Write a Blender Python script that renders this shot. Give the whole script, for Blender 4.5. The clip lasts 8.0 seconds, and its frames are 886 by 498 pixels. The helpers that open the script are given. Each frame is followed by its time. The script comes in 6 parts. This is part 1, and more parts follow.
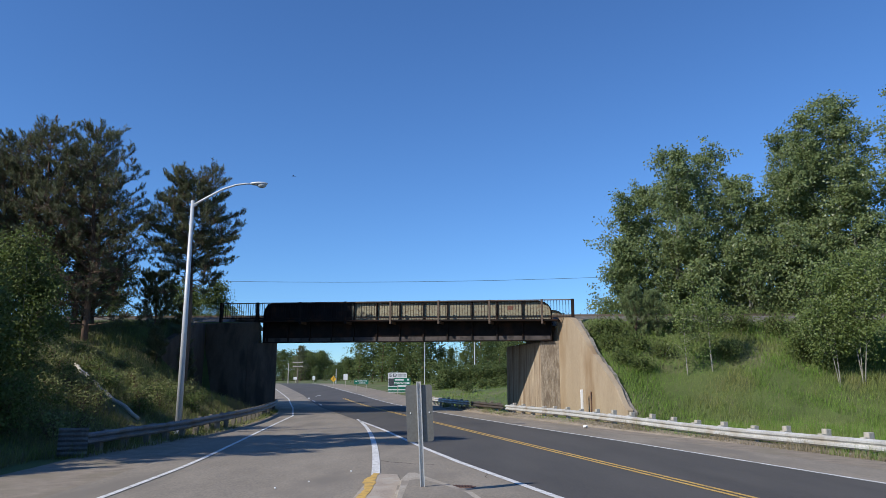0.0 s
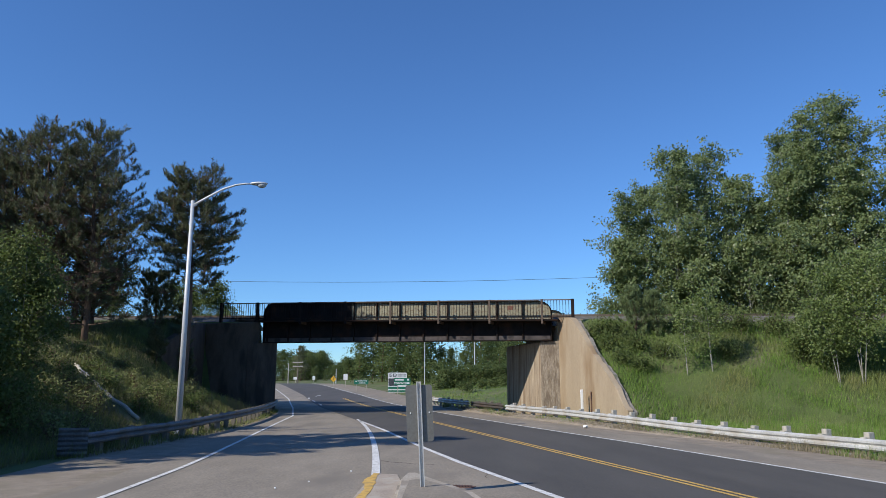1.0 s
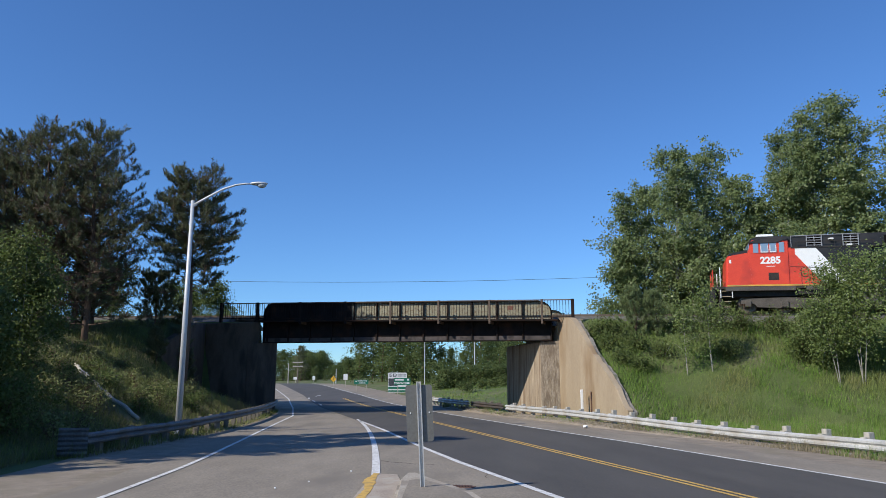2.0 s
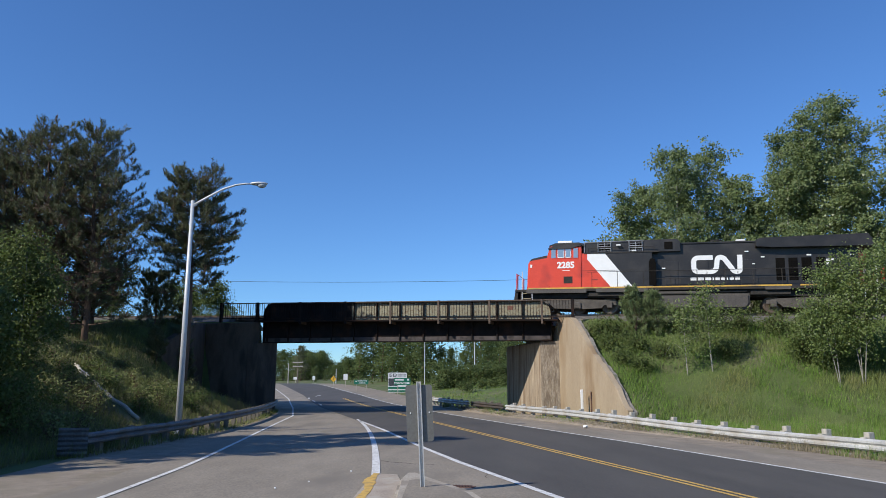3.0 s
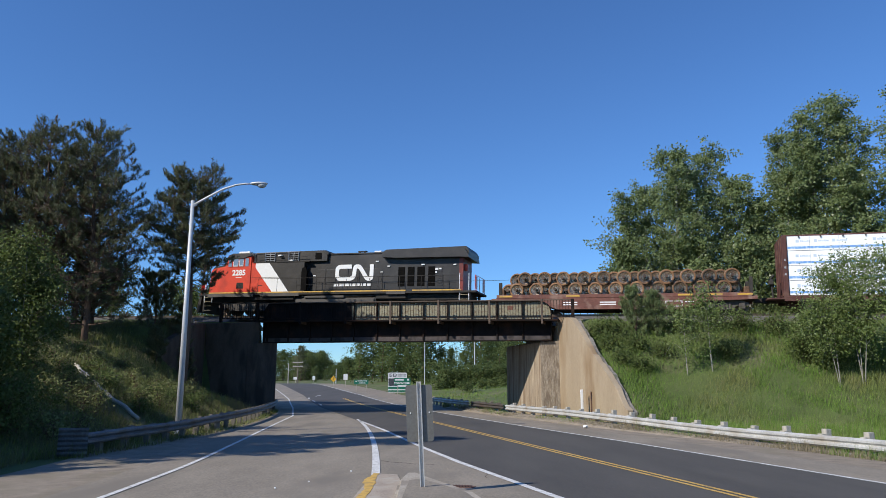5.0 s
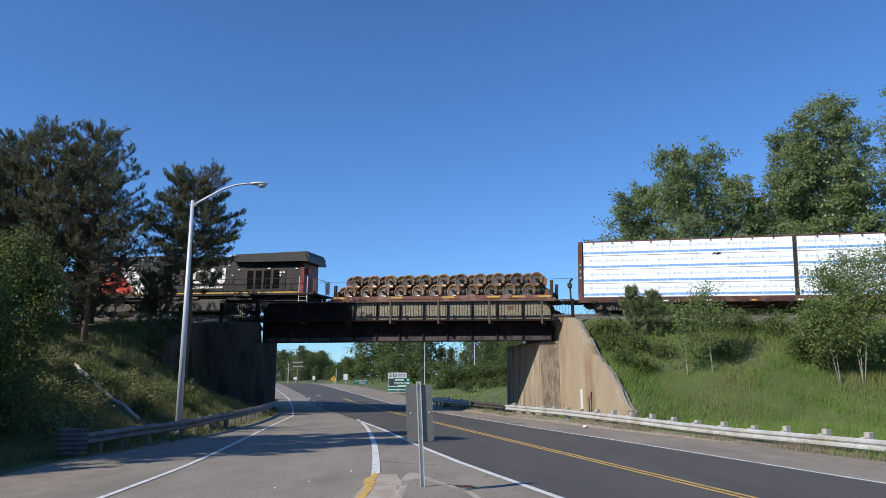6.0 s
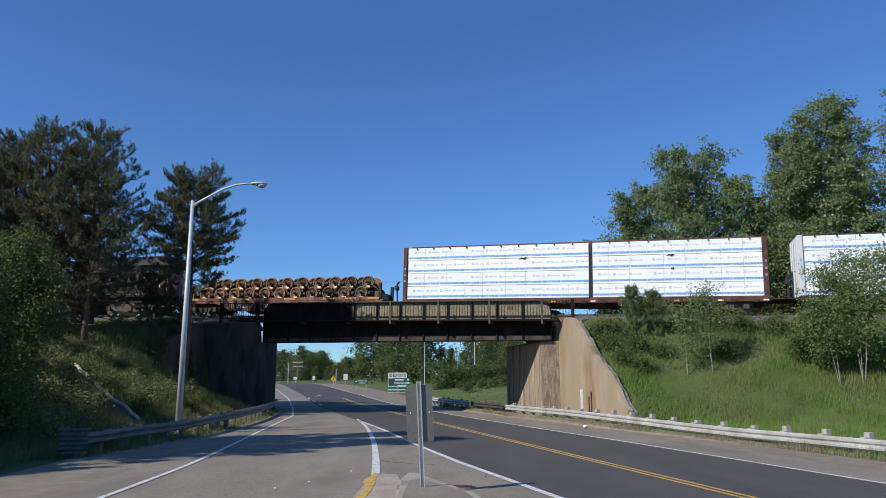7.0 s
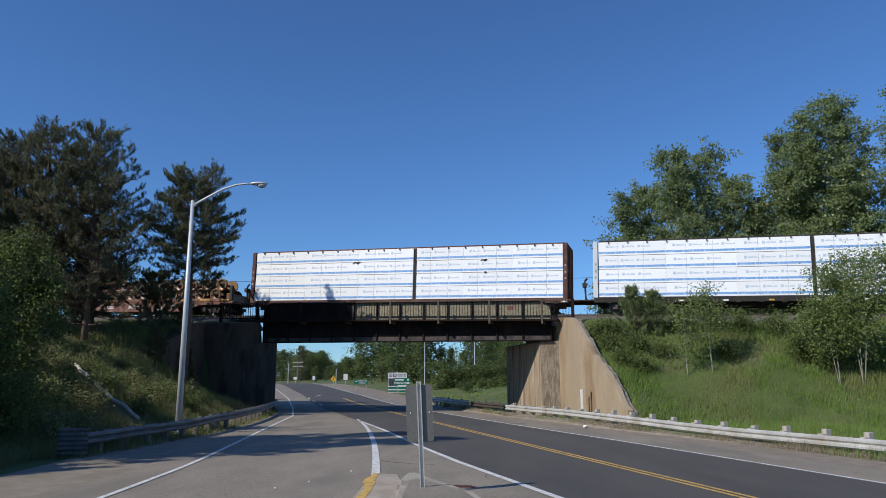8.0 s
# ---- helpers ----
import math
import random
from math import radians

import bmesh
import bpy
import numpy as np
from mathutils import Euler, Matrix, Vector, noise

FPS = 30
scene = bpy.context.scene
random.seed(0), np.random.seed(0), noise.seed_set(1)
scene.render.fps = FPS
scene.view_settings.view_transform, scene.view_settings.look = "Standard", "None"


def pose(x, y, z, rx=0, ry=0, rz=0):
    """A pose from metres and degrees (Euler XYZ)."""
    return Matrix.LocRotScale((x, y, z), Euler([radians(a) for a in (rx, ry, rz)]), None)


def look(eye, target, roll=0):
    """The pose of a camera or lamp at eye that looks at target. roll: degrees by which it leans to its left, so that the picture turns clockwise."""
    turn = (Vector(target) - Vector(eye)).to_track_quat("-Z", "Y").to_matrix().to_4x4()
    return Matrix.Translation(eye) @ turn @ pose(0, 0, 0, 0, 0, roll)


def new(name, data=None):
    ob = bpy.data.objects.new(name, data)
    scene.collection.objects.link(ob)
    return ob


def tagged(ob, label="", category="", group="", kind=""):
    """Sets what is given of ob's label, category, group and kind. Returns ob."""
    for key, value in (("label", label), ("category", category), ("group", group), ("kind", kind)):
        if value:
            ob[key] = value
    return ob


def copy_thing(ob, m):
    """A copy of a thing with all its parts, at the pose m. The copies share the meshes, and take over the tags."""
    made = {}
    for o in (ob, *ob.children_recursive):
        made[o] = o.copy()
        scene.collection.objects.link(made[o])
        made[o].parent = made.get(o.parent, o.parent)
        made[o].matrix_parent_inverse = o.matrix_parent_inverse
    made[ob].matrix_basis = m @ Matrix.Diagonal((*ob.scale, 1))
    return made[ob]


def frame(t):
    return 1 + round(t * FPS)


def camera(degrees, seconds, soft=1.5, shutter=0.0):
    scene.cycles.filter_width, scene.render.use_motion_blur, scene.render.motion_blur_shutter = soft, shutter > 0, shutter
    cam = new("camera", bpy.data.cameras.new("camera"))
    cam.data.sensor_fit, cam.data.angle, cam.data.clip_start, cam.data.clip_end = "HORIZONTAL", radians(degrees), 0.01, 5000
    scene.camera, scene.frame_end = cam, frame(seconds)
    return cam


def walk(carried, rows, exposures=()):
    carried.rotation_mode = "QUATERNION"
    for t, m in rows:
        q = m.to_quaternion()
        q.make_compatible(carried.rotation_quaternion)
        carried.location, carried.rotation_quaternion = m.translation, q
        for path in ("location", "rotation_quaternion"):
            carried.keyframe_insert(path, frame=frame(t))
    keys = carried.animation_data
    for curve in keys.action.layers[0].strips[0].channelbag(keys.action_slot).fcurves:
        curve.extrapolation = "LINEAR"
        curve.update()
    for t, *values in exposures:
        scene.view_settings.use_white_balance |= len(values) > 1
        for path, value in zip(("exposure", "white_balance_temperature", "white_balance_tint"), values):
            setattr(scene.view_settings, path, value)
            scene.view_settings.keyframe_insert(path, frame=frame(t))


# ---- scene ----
cam = camera(63.015, 8.0, soft=0.72, shutter=0.06)
walk(cam, [(0.0, pose(0, 0, 1.9, 100.498, 0, 0)), (8.0, pose(0, 0, 1.9, 100.498, 0, 0))],
     exposures=[(0.0, 0.0), (4.0, -0.02), (5.0, -0.02), (5.8, 0.02), (6.1, 0.02), (6.5, -0.06), (7.0, -0.18), (7.5, -0.25), (8.0, -0.30)])

# ---- light: clear sky, afternoon sun from the west side of the road ----
SUN_FROM = Vector((-0.835, -0.55, 0.0)).normalized()
SUN_ELEV = radians(36.5)
world = bpy.data.worlds.new("sky")
scene.world = world
world.use_nodes = True
wn, wl = world.node_tree.nodes, world.node_tree.links
sky = wn.new("ShaderNodeTexSky")
sky.sky_type = "NISHITA"
sky.sun_disc = False
sky.sun_elevation = SUN_ELEV
sky.sun_rotation = math.atan2(SUN_FROM.x, SUN_FROM.y)
sky.altitude = 200
sky.air_density = 1.0
sky.dust_density = 0.0
sky.ozone_density = 1.6
tint = wn.new("ShaderNodeMix")
tint.data_type, tint.blend_type = "RGBA", "MULTIPLY"
tint.inputs[0].default_value = 1.0
tint.inputs[7].default_value = (0.58, 0.95, 1.45, 1)
wl.new(sky.outputs[0], tint.inputs[6])
wl.new(tint.outputs[2], wn["Background"].inputs[0])
wn["Background"].inputs[1].default_value = 0.105
sun = new("sun", bpy.data.lights.new("sun", "SUN"))
sun.data.energy = 5.0
sun.data.angle = radians(0.53)
sun.data.color = (1.0, 0.94, 0.84)
sun.matrix_world = look(Vector((0, 0, 0)), -(SUN_FROM * math.cos(SUN_ELEV) + Vector((0, 0, math.sin(SUN_ELEV)))))

# ---- the plan: a straight railway on a bank, crossing a straight road ----
PHI = radians(17.05)
CP, SP = math.cos(PHI), math.sin(PHI)
GRADE = 0.0237
RAIL0 = 6.45


def on_track(s, n, z=0.0):
    """A place s metres along the railway, n metres across it (the trains' near side is 0), z over level ground."""
    return Vector((s * CP + n * SP, 48.36 - s * SP + n * CP, z))


def along(x, y):
    return x * CP - (y - 48.36) * SP, x * SP + (y - 48.36) * CP


def rail_z(s):
    return RAIL0 - GRADE * s


def step(a, b, x):
    t = np.clip((x - a) / (b - a), 0, 1)
    return t * t * (3 - 2 * t)


def road_z(y):
    return 1.75 * step(55, 165, y)


def centre_x(y):
    """The road's double yellow line; far off the road bends away behind the bank."""
    return 8.05 - 0.235 * y - 0.0006 * np.maximum(0, y - 95) ** 2


def edge_right(y):
    """The face of the wall that holds the bank on the right of the road."""
    return np.interp(y, [-50, 10, 35.5, 44.6, 44.9, 51.2, 53, 60, 80], [20, 14, 8.6, 7.25, 6.9, 5.5, 7.2, 10, 13])


def edge_left(y):
    return np.interp(y, [-50, 44.5, 47.2, 49.2, 51.6, 52.2, 56.5, 59, 70, 80], [-9.5, -10.5, -17.5, -17.3, -17.8, -12.7, -13.9, -17, -22, -26])


def height(x, y):
    s, n = along(x, y)
    wide = 3.0 + 6.0 * step(-11, -19, s) * (n < 1.5)
    bank = np.maximum(0, rail_z(s) - 0.55 - np.maximum(0, np.abs(n - 1.5) - wide) / (1.6 + 0.5 * step(15, 9, s) * (x > 0)))
    bank = bank - 0.75 * step(-1.6, -3.4, n) * step(-15, -19, s) * (bank > 3)
    right, left = x - edge_right(y), edge_left(y) - x
    out = np.maximum(right, left)
    k = step(0.1, 0.4, out)
    slope = np.clip((-10.9 - 0.05 * np.maximum(0, y - 30) - x) * (0.44 + 0.36 * step(41.5, 47.2, y) * step(-16.6, -18.4, x)), 0, 4.9 + 0.6 * step(40.5, 47.2, y))
    bank = np.where((x < -9) & (y < 47.2), np.minimum(bank, slope), bank)
    side = slope * step(47.2, 46.8, y) * step(8, 26, y)
    xc = centre_x(y)
    r2, l2 = x - xc - 8.0, xc - 10.0 - x
    far = np.clip(r2 * 0.10, 0, 1.2) * step(56, 80, y) + np.clip((np.maximum(r2, l2) - 8) * 0.02, 0, 8) * step(70, 120, y)
    return road_z(y) + np.maximum(np.maximum(bank * k, side), far)


# ---- materials ----
def make(name, dark, light, scale=3.0, fine=40.0, rough=0.8, bump=0.2, metal=0.0, spread=0.5, stretch=(1, 1, 1),
         random_by="", random_amount=0.25, coords="Object", third=None, third_scale=0.6, through_light=0.0, depth=0.01, sheen=0.5):
    m = bpy.data.materials.new(name)
    m.use_nodes = True
    n, l = m.node_tree.nodes, m.node_tree.links
    b = n["Principled BSDF"]
    tc, mp = n.new("ShaderNodeTexCoord"), n.new("ShaderNodeMapping")
    mp.inputs["Scale"].default_value = stretch
    l.new(tc.outputs[coords], mp.inputs[0])
    big, small = n.new("ShaderNodeTexNoise"), n.new("ShaderNodeTexNoise")
    for t, k, d in ((big, scale, 5), (small, fine, 3)):
        t.inputs["Scale"].default_value = k
        t.inputs["Detail"].default_value = d
        t.inputs["Roughness"].default_value = 0.62
        l.new(mp.outputs[0], t.inputs["Vector"])
    mixv = n.new("ShaderNodeMix")
    mixv.inputs[0].default_value = spread
    l.new(big.outputs[0], mixv.inputs[2])
    l.new(small.outputs[0], mixv.inputs[3])
    ramp = n.new("ShaderNodeValToRGB")
    ramp.color_ramp.elements[0].position, ramp.color_ramp.elements[1].position = 0.36, 0.64
    ramp.color_ramp.elements[0].color, ramp.color_ramp.elements[1].color = (*dark, 1), (*light, 1)
    l.new(mixv.outputs[0], ramp.inputs[0])
    out = ramp.outputs[0]
    if third:
        patch, pr, mc = n.new("ShaderNodeTexNoise"), n.new("ShaderNodeValToRGB"), n.new("ShaderNodeMix")
        patch.inputs["Scale"].default_value = third_scale
        patch.inputs["Detail"].default_value = 6
        l.new(mp.outputs[0], patch.inputs["Vector"])
        pr.color_ramp.elements[0].position, pr.color_ramp.elements[1].position = 0.5, 0.66
        l.new(patch.outputs[0], pr.inputs[0])
        mc.data_type = "RGBA"
        l.new(pr.outputs[0], mc.inputs[0])
        l.new(out, mc.inputs[6])
        mc.inputs[7].default_value = (*third, 1)
        out = mc.outputs[2]
    if random_by:
        hs, mr = n.new("ShaderNodeHueSaturation"), n.new("ShaderNodeMapRange")
        src = n.new("ShaderNodeObjectInfo").outputs["Random"] if random_by == "object" else n.new("ShaderNodeNewGeometry").outputs["Random Per Island"]
        l.new(src, mr.inputs[0])
        mr.inputs[3].default_value, mr.inputs[4].default_value = 1 - random_amount, 1 + random_amount
        l.new(mr.outputs[0], hs.inputs["Value"])
        l.new(out, hs.inputs["Color"])
        out = hs.outputs[0]
    l.new(out, b.inputs["Base Color"])
    b.inputs["Metallic"].default_value = metal
    b.inputs["Specular IOR Level"].default_value = sheen
    rr = n.new("ShaderNodeMapRange")
    rr.inputs[3].default_value, rr.inputs[4].default_value = max(0.03, rough - 0.12), min(1, rough + 0.12)
    l.new(small.outputs[0], rr.inputs[0])
    l.new(rr.outputs[0], b.inputs["Roughness"])
    if bump:
        bp = n.new("ShaderNodeBump")
        bp.inputs["Strength"].default_value = bump
        bp.inputs["Distance"].default_value = depth
        l.new(mixv.outputs[0], bp.inputs["Height"])
        l.new(bp.outputs[0], b.inputs["Normal"])
    if through_light:
        tr, ms = n.new("ShaderNodeBsdfTranslucent"), n.new("ShaderNodeMixShader")
        ms.inputs[0].default_value = through_light
        l.new(out, tr.inputs[0])
        l.new(b.outputs[0], ms.inputs[1])
        l.new(tr.outputs[0], ms.inputs[2])
        l.new(ms.outputs[0], n["Material Output"].inputs[0])
    return m


def plain_glass(name, tint=(0.03, 0.04, 0.045), rough=0.04):
    m = bpy.data.materials.new(name)
    m.use_nodes = True
    b = m.node_tree.nodes["Principled BSDF"]
    b.inputs["Base Color"].default_value = (*tint, 1)
    b.inputs["Roughness"].default_value = rough
    b.inputs["IOR"].default_value = 1.5
    return m


GRASS_GROUND = make("grass_ground", (0.056, 0.077, 0.02), (0.105, 0.138, 0.036), 0.8, 14, 0.95, 0.8, third=(0.14, 0.125, 0.07), third_scale=0.25, depth=0.06)
OLD_ASPHALT = make("old_asphalt", (0.170, 0.148, 0.118), (0.309, 0.266, 0.210), 0.55, 26, 0.9, 0.4, stretch=(1, 0.35, 1), third=(0.19, 0.165, 0.133), third_scale=0.7)
NEW_ASPHALT = make("new_asphalt", (0.054, 0.050, 0.045), (0.090, 0.083, 0.075), 0.5, 26, 0.85, 0.4, stretch=(1, 0.22, 1), third=(0.080, 0.074, 0.066), third_scale=0.8)
GRAVEL = make("gravel_shoulder", (0.16, 0.13, 0.10), (0.33, 0.28, 0.22), 2.0, 45, 0.95, 0.7, third=(0.21, 0.18, 0.13), third_scale=0.8, depth=0.03)
BALLAST = make("ballast_stone", (0.06, 0.054, 0.048), (0.17, 0.155, 0.14), 6.0, 22, 0.95, 1.0, depth=0.06)
WHITE_LINE = make("white_road_paint", (0.50, 0.49, 0.47), (0.82, 0.82, 0.80), 4.0, 40, 0.7, 0.15, third=(0.44, 0.43, 0.41), third_scale=7.0)
YELLOW_LINE = make("yellow_road_paint", (0.50, 0.30, 0.06), (0.70, 0.46, 0.12), 4.0, 40, 0.7, 0.15, third=(0.34, 0.23, 0.09), third_scale=5.0)
SMOOTH_CONCRETE = make("smooth_tan_concrete", (0.315, 0.24, 0.158), (0.415, 0.33, 0.226), 0.6, 14, 0.9, 0.25, stretch=(1.2, 1.2, 0.4), third=(0.27, 0.185, 0.105), third_scale=0.5)
CONCRETE = make("weathered_concrete", (0.17, 0.12, 0.075), (0.50, 0.41, 0.30), 1.6, 14, 0.9, 0.3, stretch=(3.0, 3.0, 0.12), third=(0.20, 0.13, 0.075), third_scale=1.0)
ROUGH_CONCRETE = make("spalled_concrete", (0.12, 0.088, 0.06), (0.36, 0.30, 0.225), 3.0, 16, 0.95, 1.0, stretch=(2.0, 2.0, 0.4), third=(0.16, 0.12, 0.085), third_scale=3.5, depth=0.05)
ISLAND_CONCRETE = make("worn_kerb_concrete", (0.27, 0.235, 0.185), (0.46, 0.41, 0.34), 1.4, 25, 0.92, 0.4, third=(0.20, 0.17, 0.14), third_scale=1.0)
SAND = make("dusty_sand_over_concrete", (0.27, 0.22, 0.175), (0.44, 0.375, 0.305), 1.8, 30, 0.95, 0.4, third=(0.40, 0.36, 0.30), third_scale=2.5)
# Concrete darkened below its own tone, to hold the pines' shade on the wall.
SHADED_CONCRETE = make("shade_dark_concrete", (0.060, 0.043, 0.031), (0.15, 0.115, 0.088), 0.9, 25, 0.92, 0.4, stretch=(1.6, 1.6, 0.5), third=(0.055, 0.04, 0.03), third_scale=0.8)
BLACK_STEEL = make("black_bridge_paint", (0.008, 0.007, 0.007), (0.022, 0.017, 0.015), 2.0, 30, 0.85, 0.2, third=(0.035, 0.018, 0.012), third_scale=1.4, sheen=0.15)
TAN_STEEL = make("faded_tan_panel", (0.20, 0.182, 0.125), (0.31, 0.285, 0.195), 1.5, 24, 0.75, 0.2, third=(0.165, 0.12, 0.075), third_scale=9.0)
SUNLIT_STEEL = make("sunlit_flange_steel", (0.05, 0.04, 0.037), (0.10, 0.082, 0.076), 1.6, 26, 0.85, 0.2, third=(0.03, 0.024, 0.022), third_scale=2.0)
RUST_STEEL = make("rusty_steel", (0.05, 0.034, 0.025), (0.135, 0.092, 0.064), 3.0, 30, 0.8, 0.4)
RUSTED_PLATE = make("rust_red_plate", (0.11, 0.045, 0.03), (0.22, 0.10, 0.065), 5.0, 30, 0.8, 0.2)
RAIL_STEEL = make("worn_rail_steel", (0.10, 0.07, 0.05), (0.2, 0.15, 0.11), 3.0, 30, 0.5, 0.2, metal=0.6)
GALVANISED = make("galvanised_steel", (0.38, 0.375, 0.355), (0.60, 0.595, 0.565), 1.5, 20, 0.55, 0.12, metal=0.2, third=(0.40, 0.365, 0.31), third_scale=1.2)
# Rail steel coloured darker than galvanised to carry tree shade on the west rail.
SHADED_RAIL = make("shaded_weathered_steel", (0.10, 0.105, 0.11), (0.22, 0.225, 0.23), 1.5, 20, 0.6, 0.12, metal=0.3, third=(0.14, 0.12, 0.10), third_scale=1.2)
POLE_PAINT = make("light_grey_pole", (0.48, 0.49, 0.50), (0.62, 0.63, 0.64), 1.0, 20, 0.45, 0.05, metal=0.2)
POST_WOOD = make("grey_weathered_timber", (0.30, 0.27, 0.22), (0.50, 0.47, 0.41), 3.0, 30, 0.9, 0.4, stretch=(3, 3, 0.4))
SIGN_BACK = make("dull_aluminium_sign_back", (0.13, 0.125, 0.11), (0.19, 0.185, 0.165), 2.0, 30, 0.55, 0.05, metal=0.3)


# ---- builders ----
def part(name, bm, material, parent=None, label="", smooth=False):
    """Link a bmesh as one mesh object under a thing or a part."""
    me = bpy.data.meshes.new(name)
    bm.to_mesh(me)
    bm.free()
    return part_of(name, me, material, parent, label, smooth)


def part_of(name, me, material, parent=None, label="", smooth=False):
    for m in (material if isinstance(material, (list, tuple)) else [material]):
        if m.name not in me.materials:
            me.materials.append(m)
    if smooth:
        me.polygons.foreach_set("use_smooth", [True] * len(me.polygons))
    ob = new(name, me)
    if parent:
        ob.parent = parent
    if label:
        ob["label"] = label
    return ob


def thing(name, label, category, group="", kind="", m=None):
    ob = new(name)
    ob.empty_display_size = 0.2
    if m is not None:
        ob.matrix_world = m
    return tagged(ob, label, category, group, kind)


def box(bm, x0, x1, y0, y1, z0, z1, m=None, bevel=0.0):
    r = bmesh.ops.create_cube(bm, size=1.0, matrix=Matrix.Translation(((x0 + x1) / 2, (y0 + y1) / 2, (z0 + z1) / 2)) @ Matrix.Diagonal((x1 - x0, y1 - y0, z1 - z0, 1)))
    vs = r["verts"]
    if bevel:
        es = {e for v in vs for e in v.link_edges}
        r2 = bmesh.ops.bevel(bm, geom=list(es), offset=bevel, segments=2, profile=0.5, affect="EDGES")
        vs = list({v for f in r2["faces"] for v in f.verts} | {v for v in vs if v.is_valid})
    if m is not None:
        bmesh.ops.transform(bm, matrix=m, verts=vs)
    return vs


def rod(bm, a, b, r0, r1=None, seg=8, caps=True):
    """A tapered round bar from a to b."""
    a, b = Vector(a), Vector(b)
    d = b - a
    m = Matrix.Translation((a + b) / 2) @ d.to_track_quat("Z", "Y").to_matrix().to_4x4()
    return bmesh.ops.create_cone(bm, cap_ends=caps, segments=seg, radius1=r0, radius2=r0 if r1 is None else r1, depth=d.length, matrix=m)["verts"]


def prism(bm, outline, y0, y1, m=None):
    """A plate: an outline of (x, z) pushed from y0 to y1."""
    a = [bm.verts.new((x, y0, z)) for x, z in outline]
    b = [bm.verts.new((x, y1, z)) for x, z in outline]
    k = len(a)
    fs = [bm.faces.new(a), bm.faces.new(b[::-1])]
    for i in range(k):
        fs.append(bm.faces.new((a[i], b[i], b[(i + 1) % k], a[(i + 1) % k])))
    bmesh.ops.recalc_face_normals(bm, faces=fs)
    if m is not None:
        bmesh.ops.transform(bm, matrix=m, verts=a + b)
    return a + b


def sweep(bm, path, profile, closed=True, caps=True):
    """A profile of (across, up) carried along a path of points, kept upright."""
    rings = []
    for i, p in enumerate(path):
        p = Vector(p)
        d = Vector(path[min(i + 1, len(path) - 1)]) - Vector(path[max(i - 1, 0)])
        side = Vector((d.y, -d.x, 0)).normalized()
        rings.append([bm.verts.new(p + side * u + Vector((0, 0, w))) for u, w in profile])
    k = len(profile)
    fs = []
    for a, b in zip(rings, rings[1:]):
        for j in range(k if closed else k - 1):
            fs.append(bm.faces.new((a[j], a[(j + 1) % k], b[(j + 1) % k], b[j])))
    if closed and caps:
        fs += [bm.faces.new(rings[0]), bm.faces.new(rings[-1][::-1])]
    bmesh.ops.recalc_face_normals(bm, faces=fs)


def tube(bm, path, radii, seg=7):
    """A round limb along a path in any direction."""
    rings = []
    for i, p in enumerate(path):
        d = (Vector(path[min(i + 1, len(path) - 1)]) - Vector(path[max(i - 1, 0)])).normalized()
        u = d.cross(Vector((0.31, 0.95, 0.02))).normalized()
        v = d.cross(u)
        rings.append([bm.verts.new(Vector(p) + (u * math.cos(6.2832 * j / seg) + v * math.sin(6.2832 * j / seg)) * radii[i]) for j in range(seg)])
    for a, b in zip(rings, rings[1:]):
        for j in range(seg):
            bm.faces.new((a[j], a[(j + 1) % seg], b[(j + 1) % seg], b[j]))
    bm.faces.new(rings[0][::-1])
    bm.faces.new(rings[-1])


def sheet(xs, ys, zs, name):
    """A grid mesh from columns, rows and heights."""
    nx, ny = len(xs), len(ys)
    co = np.empty((ny, nx, 3))
    co[..., 0], co[..., 1], co[..., 2] = xs[None, :], ys[:, None], zs
    i = np.arange(nx * ny).reshape(ny, nx)
    quads = np.stack([i[:-1, :-1], i[:-1, 1:], i[1:, 1:], i[1:, :-1]], -1).reshape(-1, 4)
    return quick_mesh(name, co.reshape(-1, 3), quads)


def quick_mesh(name, co, quads):
    me = bpy.data.meshes.new(name)
    k = quads.shape[1]
    me.vertices.add(len(co))
    me.vertices.foreach_set("co", np.ascontiguousarray(co, dtype=np.float32).ravel())
    me.loops.add(quads.size)
    me.loops.foreach_set("vertex_index", np.ascontiguousarray(quads, dtype=np.int32).ravel())
    me.polygons.add(len(quads))
    me.polygons.foreach_set("loop_start", np.arange(0, quads.size, k, dtype=np.int32))
    me.update(calc_edges=True)
    return me


# ---- ground, road, paint ----
def build_ground():
    far = np.array([60, 80, 110, 150, 210, 300, 450, 700, 1100, 1800, 3000])
    xs = np.concatenate([-far[::-1], np.arange(-48, 48.1, 0.4), far])
    ys = np.concatenate([[-3000, -1500, -700, -300, -120, -60, -30, -12], np.arange(0, 84, 0.4), np.arange(84, 240, 4), [260, 300, 400, 600, 1000, 1800, 3000]])
    X, Y = np.meshgrid(xs, ys)
    z = height(X, Y)
    rough = np.sin(X * 1.7 + np.sin(Y * 1.1)) * np.sin(Y * 1.9 + 0.7 * X) * 0.06 + np.sin(X * 0.5 + Y * 0.37) * 0.08
    off = np.maximum(X - centre_x(Y) - 8.6, np.minimum(-11.5 - X, centre_x(Y) - 9.5 - X))
    z = z - 0.03 + rough * step(0.0, 3.0, off)
    me = sheet(xs, ys, z, "ground")
    tagged(part_of("ground", me, GRASS_GROUND, smooth=True), "rough green grassy ground and railway bank with bare patches", "ground", kind="structure")


